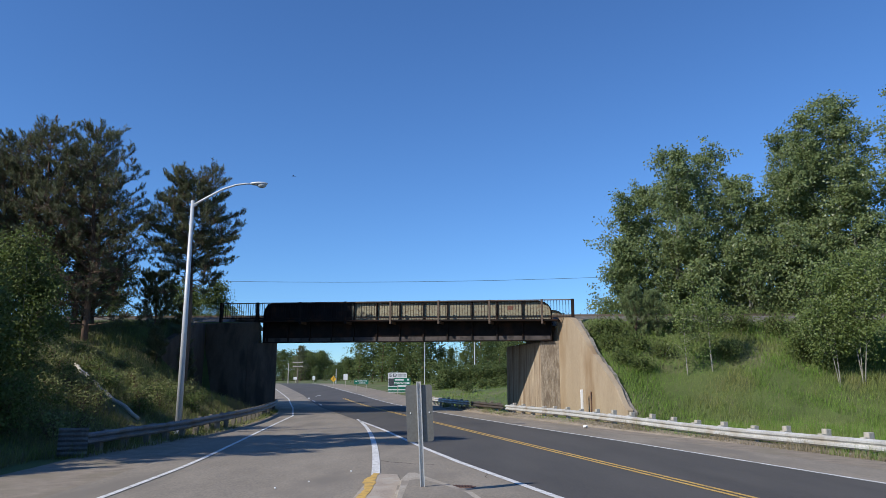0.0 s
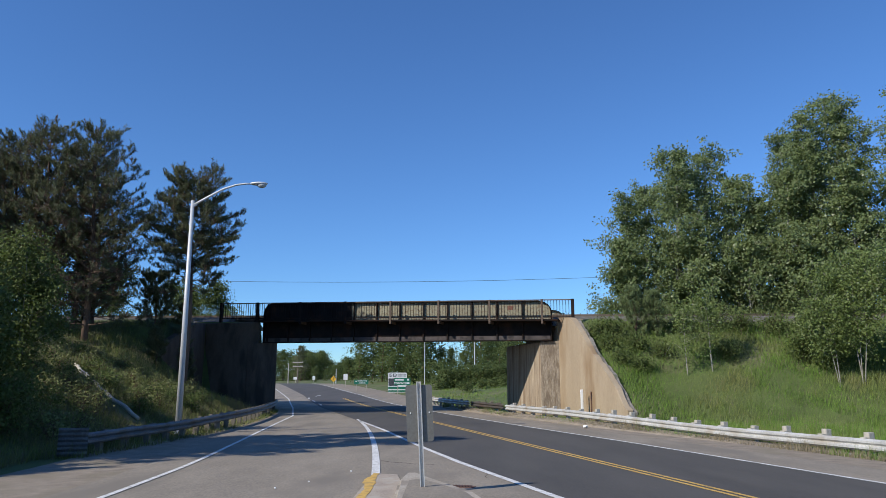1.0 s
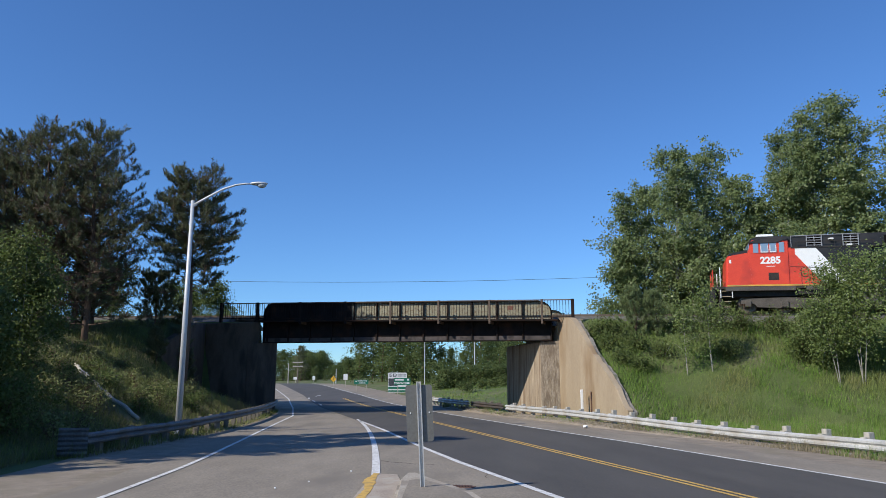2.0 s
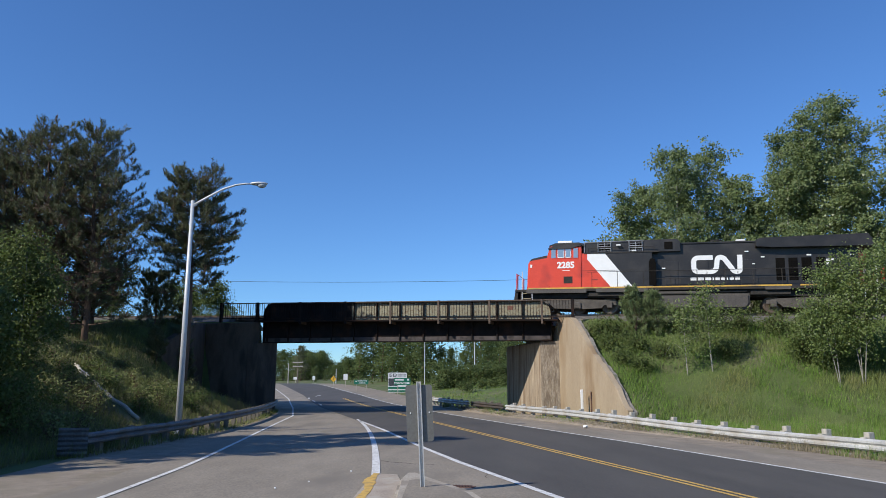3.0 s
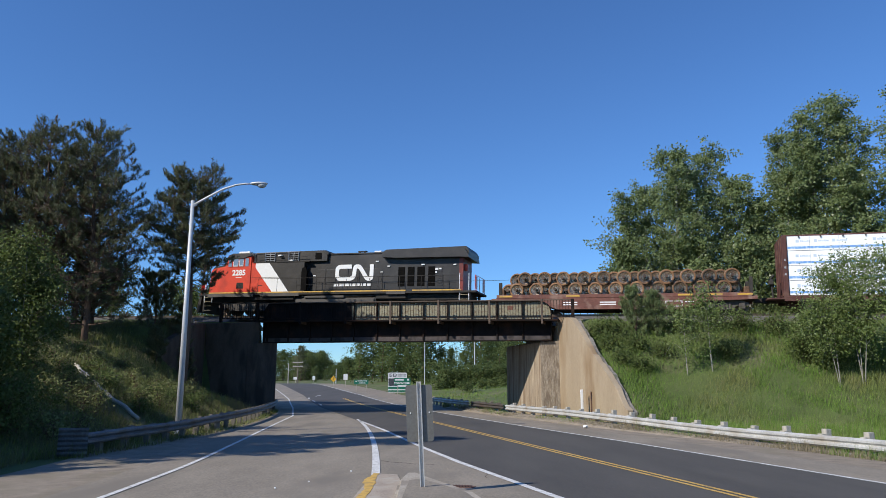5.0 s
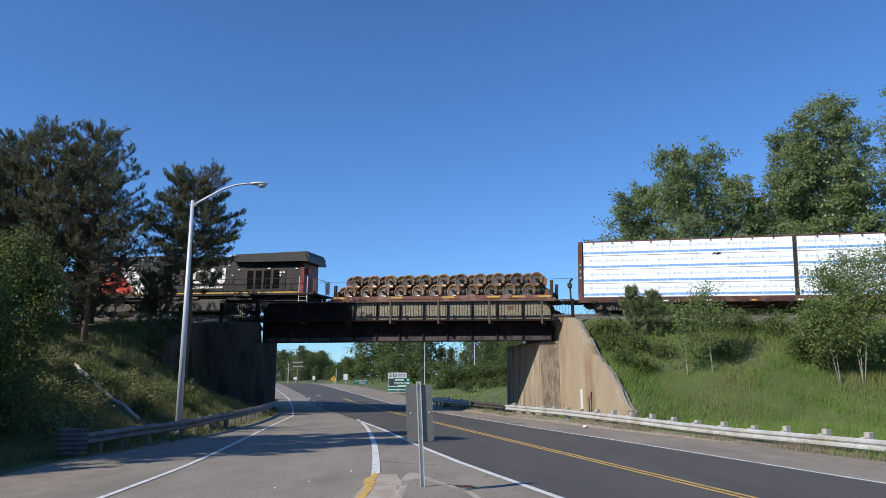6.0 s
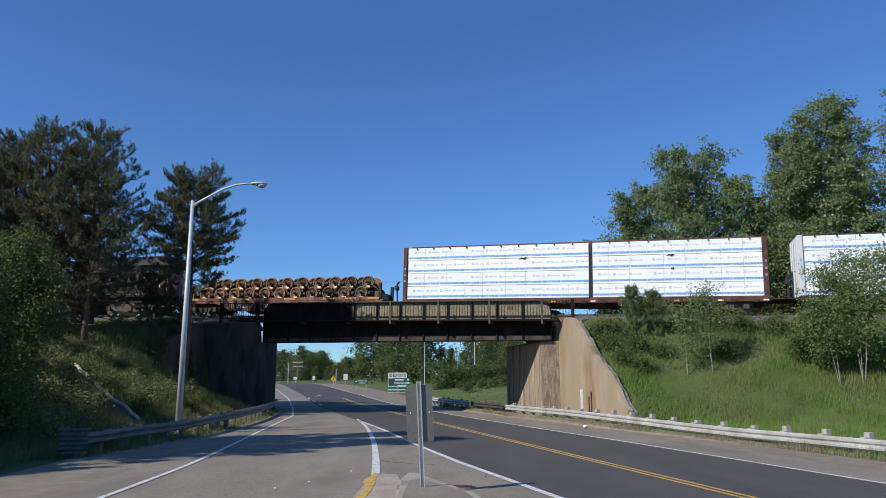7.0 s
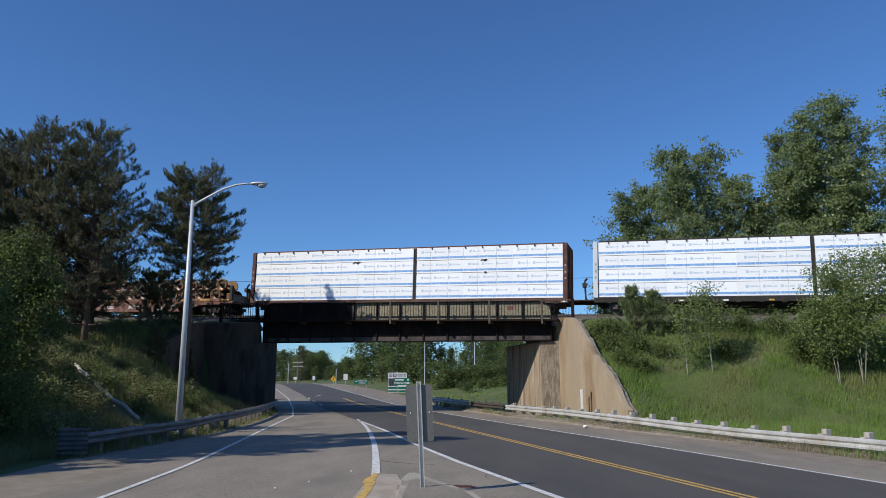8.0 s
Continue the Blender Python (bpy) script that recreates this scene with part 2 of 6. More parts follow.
def strip(name, ys, left, right, z, material, label, category="road"):
    """A paved strip between two edges given at the rows ys."""
    ys = np.asarray(ys, float)
    l, r = np.asarray(left, float), np.asarray(right, float)
    cols = 5
    f = np.linspace(0, 1, cols)
    co = np.empty((len(ys), cols, 3))
    co[..., 0] = l[:, None] + (r - l)[:, None] * f[None, :]
    co[..., 1] = ys[:, None]
    co[..., 2] = road_z(ys)[:, None] + z
    i = np.arange(len(ys) * cols).reshape(len(ys), cols)
    quads = np.stack([i[:-1, :-1], i[:-1, 1:], i[1:, 1:], i[1:, :-1]], -1).reshape(-1, 4)
    return tagged(part_of(name, quick_mesh(name, co.reshape(-1, 3), quads), material), label, category, kind="structure")


WHITE_Y, WHITE_X = [-40, 12.68, 15.2, 18.05, 22.4, 30.3, 39.0, 46, 60, 90, 160, 240], [18.0, 1.9, 1.2, 0.40, -0.66, -2.42, -4.6, -6.4, -9.6, -16.6, -35.5, -64.5]
EDGE_Y, EDGE_X = [-40, 12.0, 19.7, 24.5, 28.6, 34.8, 44.5, 60, 90, 160, 240], [22, 9.0, 7.08, 5.87, 4.72, 3.05, 0.54, -3.1, -10.0, -28.5, -57.5]
LEFT_Y, LEFT_X = [-40, 12.74, 14.64, 16.8, 18.84, 23.4, 29.2, 37.3, 43, 56.2, 78, 90, 160, 240], [-4.6, -5.70, -5.79, -5.90, -6.07, -6.56, -7.22, -8.11, -8.72, -11.4, -16.3, -19.4, -38.5, -67.5]
RAIL_RY, RAIL_RX = [4, 12, 18.7, 24.5, 31, 43, 53, 63, 75], [14.2, 12.7, 11.1, 9.6, 7.5, 3.9, 1.5, -0.8, -3.6]
RAIL_LY, RAIL_LX = [19.4, 22.8, 27, 31, 40, 50, 56], [-9.55, -9.25, -9.05, -9.1, -9.9, -11.4, -12.6]


def build_road():
    ys = np.concatenate([[-60, -20], np.arange(0, 241, 1.0)])
    cut = lambda p, q: np.interp(ys, p, q)
    white, edge, left = cut(WHITE_Y, WHITE_X), cut(EDGE_Y, EDGE_X), cut(LEFT_Y, LEFT_X)
    strip("gravel_shoulder_east", ys, edge + 0.9, np.interp(ys, RAIL_RY, RAIL_RX) + 0.7, 0.004, GRAVEL, "sandy gravel verge beside the road", "shoulder")
    strip("pavement_shoulder", ys, edge - 0.2, edge + 1.6 + 0.012 * np.clip(40 - ys, 0, 30), 0.012, OLD_ASPHALT, "pale worn asphalt road shoulder", "shoulder")
    strip("gravel_shoulder_west", ys, left - 3.4, left - 0.6, 0.004, GRAVEL, "sandy gravel verge beside the ramp", "shoulder")
    strip("road_ramp", ys, left - 1.0, white + 0.4, 0.012, OLD_ASPHALT, "pale worn asphalt turning lane")
    strip("road", ys, np.interp(ys, WHITE_Y, WHITE_X) - 0.05 - 0.4 * step(44, 60, ys), edge + 0.1, 0.018, NEW_ASPHALT, "dark fresh asphalt two-lane road")

    def paint(name, rows, xs, half, material, label):
        rows = np.asarray(rows, float)
        strip(name, rows, np.asarray(xs) - half, np.asarray(xs) + half, 0.024, material, label, "road marking")
    near = np.concatenate([[-60, -20], np.arange(0, 241, 1.0)])
    paint("line_edge_west", near, np.interp(near, LEFT_Y, LEFT_X), 0.06, WHITE_LINE, "worn white edge line on asphalt")
    paint("line_edge_east", near, np.interp(near, EDGE_Y, EDGE_X), 0.06, WHITE_LINE, "thin white edge line on asphalt")
    w = np.append(near[near < 37], 37.5)
    paint("line_middle_white", w, np.interp(w, WHITE_Y, WHITE_X), 0.08, WHITE_LINE, "white line between turning lane and road")
    short = near[near < 81]
    for k, d in enumerate((-0.10, 0.10)):
        paint("line_yellow", short, centre_x(short) + d, 0.05, YELLOW_LINE, "double yellow centre line on asphalt")
    g = np.linspace(15.6, 39.0, 60)
    paint("line_gore", g, np.polyval(np.polyfit([15.6, 16.9, 20.5, 24.3, 28.6, 36.8, 39.5], [-1.40, -1.51, -1.84, -2.25, -2.84, -4.06, -4.62], 3), g), 0.095 - 0.0012 * (g - 15), WHITE_LINE, "broad white line beside the traffic island")
    # cracks in the old asphalt
    rnd = random.Random(31)
    for x, y, turn, n in ((0.9, 15.2, 2.2, 14), (-0.2, 17.6, 2.7, 10)):
        pts = []
        for k in range(n):
            pts.append((x, y))
            turn += rnd.uniform(-0.45, 0.45)
            x, y = x + 0.2 * math.cos(turn), y + 0.2 * math.sin(turn)
        bm = bmesh.new()
        sweep(bm, [(u, v, 0.0125) for u, v in pts], [(-0.006, 0.0), (0.006, 0.0), (0.0, 0.003)])
        tagged(part("road_crack", bm, BLACK_STEEL), "thin dark crack in worn asphalt", "crack", kind="structure")
    for y0, y1 in ((62, 66), (70, 74), (78, 82), (86, 90)):
        d = np.linspace(y0, y1, 5)
        paint("line_dash", d, np.interp(d, [62.4, 81.2], [-10.2, -14.86]), 0.07, WHITE_LINE, "white dashed lane line on asphalt")


def build_island():
    island = thing("traffic_island", "cracked concrete traffic island with worn yellow nose", "traffic island", kind="structure")
    bm = bmesh.new()
    outline = [(-0.82, 4), (1.6, 4), (1.2, 9), (0.55, 12.5), (0.05, 13.7), (-0.30, 14.6), (-0.52, 15.2), (-0.76, 15.1), (-0.84, 14.3), (-0.80, 12)]
    vs = [bm.verts.new((x, y, -0.02)) for x, y in outline]
    top = bm.faces.new(vs)
    ex = bmesh.ops.extrude_face_region(bm, geom=[top])
    for v in ex["geom"]:
        if isinstance(v, bmesh.types.BMVert):
            v.co.z = 0.13
    bmesh.ops.recalc_face_normals(bm, faces=bm.faces)
    bmesh.ops.bevel(bm, geom=[e for e in bm.edges if all(v.co.z > 0.1 for v in e.verts)], offset=0.07, segments=3, affect="EDGES")
    part("kerb", bm, ISLAND_CONCRETE, island, "worn pale concrete kerb")
    bm = bmesh.new()
    vs = [bm.verts.new((x, y, 0.121)) for x, y in [(-0.66, 4), (1.38, 4), (1.0, 9), (0.38, 12.4), (-0.10, 13.5), (-0.42, 14.1), (-0.62, 13.9), (-0.64, 12)]]
    bm.faces.new(vs)
    ex = bmesh.ops.extrude_face_region(bm, geom=bm.faces[:])
    for v in ex["geom"]:
        if isinstance(v, bmesh.types.BMVert):
            v.co.z = 0.136
    bmesh.ops.recalc_face_normals(bm, faces=bm.faces)
    part("infill", bm, OLD_ASPHALT, island, "patched asphalt infill")
    bm = bmesh.new()
    vs = [bm.verts.new((x, y, 0.0)) for x, y in [(-1.58, 4), (-0.8, 4), (-0.8, 14.5), (-0.95, 15.6), (-1.46, 15.8), (-1.47, 14.2)]]
    bm.faces.new(vs)
    ex = bmesh.ops.extrude_face_region(bm, geom=bm.faces[:])
    for v in ex["geom"]:
        if isinstance(v, bmesh.types.BMVert):
            v.co.z = 0.034
    bmesh.ops.recalc_face_normals(bm, faces=bm.faces)
    part("apron", bm, SAND, island, "dusty broken apron")
    bm = bmesh.new()
    rnd = random.Random(5)
    left, right = [], []
    for y in np.linspace(9, 15.75, 40):
        mid = -1.37 + 0.05 * math.sin(1.6 * (y - 12)) - 0.03 * max(0, 13.4 - y)
        wide = 0.075 + 0.03 * math.sin(2.3 * y) + 0.02 * max(0, 13.6 - y)
        left.append((mid - wide + rnd.uniform(-0.035, 0.02), y))
        right.append((mid + wide + rnd.uniform(-0.015, 0.02), y))
    low = [bm.verts.new((x, y, 0.03)) for x, y in left + right[::-1]]
    bm.faces.new(low)
    ex = bmesh.ops.extrude_face_region(bm, geom=bm.faces[:])
    for v in ex["geom"]:
        if isinstance(v, bmesh.types.BMVert):
            v.co.z = 0.040
    bmesh.ops.recalc_face_normals(bm, faces=bm.faces)
    part("yellow_paint", bm, YELLOW_LINE, island, "chipped yellow painted edge")


def w_beam():
    """Section of a corrugated guard rail, road side at negative x."""
    pts = [(-0.02, 0.0), (-0.09, 0.05), (-0.09, 0.10), (-0.02, 0.155), (-0.09, 0.21), (-0.09, 0.26), (-0.02, 0.31)]
    return pts + [(x + 0.012, z) for x, z in pts[::-1]]


def smooth_path(ys, xs, z, spacing=0.35, sag=((0, 1), (0, 0)), upto=999.0, start=-999.0):
    y = np.arange(ys[0], ys[-1] + 0.01, spacing)
    k = np.polyfit(ys, xs, 4)
    return [(float(np.polyval(k, v)), float(v), z + float(road_z(v)) + float(np.interp(v, *sag))) for v in y if start <= v <= upto]


# Rail steel coloured near black to imitate the bridge's shadow on this stretch.
BRIDGE_SHADE_RAIL = make("bridge_shade_rail_steel", (0.035, 0.030, 0.027), (0.085, 0.072, 0.062), 1.5, 20, 0.8, 0.15, third=(0.06, 0.04, 0.03), third_scale=1.2)
# Darker copy of the post timber, its shade under trees and bridge coloured in.
SHADED_POST = make("shaded_weathered_timber", (0.10, 0.088, 0.07), (0.21, 0.185, 0.15), 3.0, 30, 0.9, 0.4, stretch=(3, 3, 0.4))


def guard_rail(name, path, flip, low, label, steel, post_every=1.38, posts=None):
    rail = thing(name, label, "guard rail")
    bm = bmesh.new()
    prof = w_beam()
    sweep(bm, path, [(u * flip, w + 0.31) for u, w in prof])
    part("beam", bm, steel, rail, "galvanised corrugated steel beam")
    if low:
        bm = bmesh.new()
        sweep(bm, path[:low], [(-0.03 * flip, 0.06), (-0.03 * flip, 0.21), (0.02 * flip, 0.21), (0.02 * flip, 0.06)])
        part("lower_beam", bm, steel, rail, "low steel rub rail")
    bm = bmesh.new()
    box(bm, -0.09, 0.09, -0.09, 0.09, -0.3, 0.75, bevel=0.012)
    me = bpy.data.meshes.new("post")
    bm.to_mesh(me)
    bm.free()
    bm = bmesh.new()
    box(bm, -0.06, 0.06, -0.09, 0.09, 0.31, 0.65, bevel=0.01)
    mb = bpy.data.meshes.new("spacer_block")
    bm.to_mesh(mb)
    bm.free()
    travel, last = 0.0, Vector(path[0])
    rnd = random.Random(3)
    for i in range(1, len(path)):
        p = Vector(path[i])
        travel += (p - last).length
        last = p
        if travel >= post_every:
            travel = 0
            d = Vector(path[min(i + 1, len(path) - 1)]) - Vector(path[i - 1])
            a = math.degrees(math.atan2(d.y, d.x)) - 90
            off = Matrix.Translation(p) @ pose(0, 0, 0, 0, 0, a)
            o = part_of("post", me, posts or (POST_WOOD if flip > 0 or p.y > 39 else SHADED_POST), rail)
            o.matrix_local = off @ pose(0.20 * flip, 0, rnd.uniform(-0.05, 0.05) - (0.17 if flip < 0 else 0.0 + 0.05 * (p.y > 34)), rnd.uniform(-2, 2), rnd.uniform(-3, 3), 0)
            o = part_of("spacer_block", mb, posts or (POST_WOOD if flip > 0 or p.y > 39 else SHADED_POST), rail)
            o.matrix_local = off @ pose(0.055 * flip, 0, 0)
    return rail


def build_rails():
    sunk = ((18, 21.7, 24.1, 27.1, 30.9, 36), (-0.165, -0.18, -0.19, -0.16, -0.09, -0.02))
    guard_rail("guard_rail", smooth_path(RAIL_RY, RAIL_RX, 0.03, sag=sunk, upto=44.2), 1, 56, "pale galvanised guard rail on weathered timber posts", GALVANISED)
    guard_rail("guard_rail", smooth_path(RAIL_RY, RAIL_RX, 0.03, start=44.2, upto=51.0), 1, 0, "guard rail under the bridge, bridge shade put into its colour", BRIDGE_SHADE_RAIL, posts=SHADED_POST)
    guard_rail("guard_rail", smooth_path(RAIL_RY, RAIL_RX, 0.03, start=51.0), 1, 0, "pale galvanised guard rail beyond the bridge", GALVANISED)
    bm = bmesh.new()
    sweep(bm, smooth_path(RAIL_RY, RAIL_RX, 0.0, sag=((10, 22, 26, 34), (-0.16, -0.13, -0.07, 0.0)))[:150], [(-0.75, -0.02), (0.95, -0.02), (0.5, 0.17), (0.1, 0.20), (-0.25, 0.13)])
    tagged(part("verge_berm", bm, GRAVEL, smooth=True), "low gravelly berm under the guard rail", "verge", kind="structure")
    west = guard_rail("guard_rail", smooth_path(RAIL_LY, RAIL_LX, 0.03, sag=((19, 22, 26, 30), (-0.07, -0.03, -0.035, 0.02))), -1, 0, "grey steel guard rail, tree shade put into its colour", SHADED_RAIL)
    bm = bmesh.new()
    m = Matrix.Translation((-9.60, 19.35, -0.17)) @ pose(0, 0, 0, 0, 0, 12)
    prof = [(x * -0.5, z + 0.20) for x, z in [(0.0, 0)] + [(0.06 * (i % 2), 0.060 * i) for i in range(1, 13)]]
    a = [bm.verts.new(m @ Vector((-0.36, u, w))) for u, w in prof]
    b = [bm.verts.new(m @ Vector((0.36, u, w))) for u, w in prof]
    for i in range(len(a) - 1):
        bm.faces.new((a[i], b[i], b[i + 1], a[i + 1]))
    bmesh.ops.solidify(bm, geom=bm.faces[:], thickness=0.012)
    part("end_terminal", bm, SHADED_RAIL, west, "flared corrugated end terminal")


# ---- bridge ----
TRACK = Matrix.Translation(on_track(0, 0)) @ Matrix.Rotation(-PHI, 4, "Z")


def girder_outline(s0, s1, r=0.75, lift=0.0):
    low = lambda s: 4.56 + lift - 0.008 * s
    top = lambda s: 7.08 - 0.0215 * s
    pts = [(s0, low(s0)), (s1, low(s1))]
    pts += [(s1 - r + r * math.sin(a), top(s1) - r + r * math.cos(a)) for a in np.linspace(math.pi / 2, 0, 7)]
    pts += [(s0 + r - r * math.sin(a), top(s0) - r + r * math.cos(a)) for a in np.linspace(0, math.pi / 2, 7)]
    return pts


def build_bridge():
    bridge = thing("railway_bridge", "black and tan steel plate girder railway bridge with walkway railing", "bridge", m=TRACK)
    s0, s1 = -12.52, 7.5
    for side, n0, lift in (("near", -1.6, 0.0), ("far", 4.5, 0.35)):
        bm = bmesh.new()
        prism(bm, girder_outline(s0, s1, 0.75, lift), n0, n0 + 0.03)
        part("girder_web", bm, TAN_STEEL, bridge, "faded tan steel web plate")
        if n0 < 0:
            bm = bmesh.new()
            edge = girder_outline(s0 + 0.02, s1, 0.75, lift)
            prism(bm, [edge[0], (-5.9, 4.62), (-5.9, 7.19)] + [(u, w - 0.02) for u, w in edge[-7:]], n0 - 0.006, n0 - 0.002)
            part("black_web_end", bm, BLACK_STEEL, bridge, "black end of the web plate")
            bm = bmesh.new()
            box(bm, 4.75, 5.12, n0 - 0.006, n0 - 0.002, 6.42, 6.68)
            part("rust_patch", bm, RUSTED_PLATE, bridge, "square rust-red patch plate")
        bm = bmesh.new()
        out = girder_outline(s0, s1, 0.75, lift)
        for i in range(1, len(out)):
            a, b = Vector((out[i][0], n0, out[i][1])), Vector((out[(i + 1) % len(out)][0], n0, out[(i + 1) % len(out)][1]))
            d = (b - a).normalized()
            up = Vector((-d.z, 0, d.x)) * 0.03
            vs = [bm.verts.new(p + Vector((0, q, 0)) + w) for p in (a, b) for q in (-0.2, 0.23) for w in (Vector(), up)]
            bmesh.ops.convex_hull(bm, input=vs)
        prism(bm, [(s0, 4.51 + lift - 0.008 * s0), (s1, 4.51 + lift - 0.008 * s1), (s1, 4.56 + lift - 0.008 * s1), (s0, 4.56 + lift - 0.008 * s0)], n0 - 0.25, n0 + 0.28)
        part("girder_flange", bm, BLACK_STEEL, bridge, "black steel flange with rivets")
        y = -1 if n0 < 0 else 1
        k = 0
        s = s0 + 0.29
        while s < s1 - 0.5:
            bm = bmesh.new()
            box(bm, s - 0.04, s + 0.04, n0 - 0.13, n0 + 0.16, 4.6 + lift - 0.008 * s, 7.05 - 0.0215 * s)
            part("stiffener", bm, BLACK_STEEL, bridge)
            s += 1.63
        bm = bmesh.new()
        prism(bm, [(s0 + 0.05, 4.6 + lift - 0.008 * s0), (s1 - 0.05, 4.6 + lift - 0.008 * s1), (s1 - 0.05, 5.9 - 0.0215 * s1), (s0 + 0.05, 5.9 - 0.0215 * s0)], n0 - 0.02, n0 + 0.05)
        part("lower_web", bm, BLACK_STEEL, bridge, "black painted lower web plate")
        if n0 < 0:
            # Lighter colour imitates the sun reaching below the walkway's shadow.
            bm = bmesh.new()
            prism(bm, [(s0 + 0.1, 4.585 - 0.008 * s0), (s1 - 0.1, 4.585 - 0.008 * s1), (s1 - 0.1, 4.84 - 0.008 * s1), (s0 + 0.1, 4.84 - 0.008 * s0)], n0 - 0.035, n0 - 0.021)
            part("flange_angle", bm, SUNLIT_STEEL, bridge, "grey-brown flange strip, coloured lighter where the sun reaches")
    # deck between the girders
    bm = bmesh.new()
    prism(bm, [(s0, 5.55 - 0.0215 * s0), (s1, 5.55 - 0.0215 * s1), (s1, 5.75 - 0.0215 * s1), (s0, 5.75 - 0.0215 * s0)], -1.55, 4.5)
    part("deck", bm, BLACK_STEEL, bridge)
    s = s0 + 0.5
    while s < s1:
        bm = bmesh.new()
        box(bm, s - 0.12, s + 0.12, -1.5, 4.5, 4.98 - 0.008 * s, 5.5 - 0.0215 * s)
        part("floor_beam", bm, BLACK_STEEL, bridge)
        s += 1.7
    # walkway with railing on the near side
    a, b = -15.42, 8.92
    wz = lambda s: 5.86 - 0.0215 * s
    tz = lambda s: 7.02 - 0.0215 * s
    bm = bmesh.new()
    prism(bm, [(s0 - 0.3, wz(s0) - 0.1), (s1 + 0.5, wz(s1) - 0.1), (s1 + 0.5, wz(s1)), (s0 - 0.3, wz(s0))], -2.55, -1.625)
    part("walkway", bm, BLACK_STEEL, bridge, "blackened steel walkway")
    posts = [-15.42, -12.56, -9.27, -5.96, -2.77, 0.49, 3.8, 7.07, 8.92]
    for s in posts:
        bm = bmesh.new()
        r = 0.09 if s in (-12.56, 8.92, -15.42) else 0.06
        lowz = wz(s) - (0.28 if -12 < s < 7.5 else 0.15)
        box(bm, s - r, s + r, -2.62, -2.62 + 2 * r, lowz, tz(s) + 0.05, bevel=0.01)
        part("railing_post", bm, BLACK_STEEL if s < -5 or s > 8 else RUST_STEEL, bridge)
        if -12 < s < 7.5:
            bm = bmesh.new()
            box(bm, s - 0.05, s + 0.05, -2.55, -1.6, wz(s) - 0.25, wz(s) - 0.1)
            part("bracket", bm, RUST_STEEL, bridge)
    for q, zz in (("top_rail", lambda s: tz(s)), ("bottom_rail", lambda s: wz(s) + 0.12)):
        bm = bmesh.new()
        prism(bm, [(a, zz(a) - 0.03), (b, zz(b) - 0.03), (b, zz(b) + 0.03), (a, zz(a) + 0.03)], -2.59, -2.53)
        part(q, bm, BLACK_STEEL if q == "bottom_rail" else RUST_STEEL, bridge)
    bm = bmesh.new()
    box(bm, -0.014, 0.014, -0.014, 0.014, 0.12, 1.16)
    me = bpy.data.meshes.new("baluster")
    bm.to_mesh(me)
    bm.free()
    for s in np.arange(a + 0.18, b, 0.18):
        o = part_of("baluster", me, BLACK_STEEL, bridge)
        o.matrix_local = Matrix.Translation((s, -2.56, wz(s)))
    return bridge


def slab(name, base, height_at, thick, material, parent, label=""):
    """An upright wall along plan points, each with its top height; thick away from the road side."""
    bm = bmesh.new()
    low, high = [], []
    for i, (x, y) in enumerate(base):
        d = Vector(base[min(i + 1, len(base) - 1)]) - Vector(base[max(i - 1, 0)])
        side = Vector((d.y, -d.x)).normalized() * thick
        for dst, z in ((low, -0.6), (high, height_at[i])):
            dst.append((bm.verts.new((x, y, z)), bm.verts.new((x + side.x, y + side.y, z))))
    for i in range(len(base) - 1):
        for q in range(2):
            bm.faces.new((low[i][q], low[i + 1][q], high[i + 1][q], high[i][q]))
        bm.faces.new((high[i][0], high[i + 1][0], high[i + 1][1], high[i][1]))
    for i in (0, -1):
        bm.faces.new((low[i][0], low[i][1], high[i][1], high[i][0]))
    bmesh.ops.recalc_face_normals(bm, faces=bm.faces)
    bmesh.ops.bevel(bm, geom=[e for e in bm.edges if e.calc_length() > 0.5], offset=0.03, segments=1, affect="EDGES")
    return part(name, bm, material, parent, label)


def block(name, corners, z0, z1, material, parent, label=""):
    bm = bmesh.new()
    a = [bm.verts.new((x, y, z0)) for x, y in corners]
    zt = z1 if isinstance(z1, (list, tuple)) else [z1] * len(corners)
    b = [bm.verts.new((x, y, z)) for (x, y), z in zip(corners, zt)]
    k = len(a)
    bm.faces.new(a[::-1])
    bm.faces.new(b)
    for i in range(k):
        bm.faces.new((a[i], a[(i + 1) % k], b[(i + 1) % k], b[i]))
    bmesh.ops.recalc_face_normals(bm, faces=bm.faces)
    bmesh.ops.bevel(bm, geom=bm.edges[:], offset=0.03, segments=1, affect="EDGES")
    return part(name, bm, material, parent, label)


RUBBLE_CONCRETE = make("crumbled_grey_concrete", (0.12, 0.10, 0.08), (0.34, 0.31, 0.27), 4.0, 26, 0.95, 1.0, third=(0.09, 0.10, 0.05), third_scale=1.5, depth=0.06)


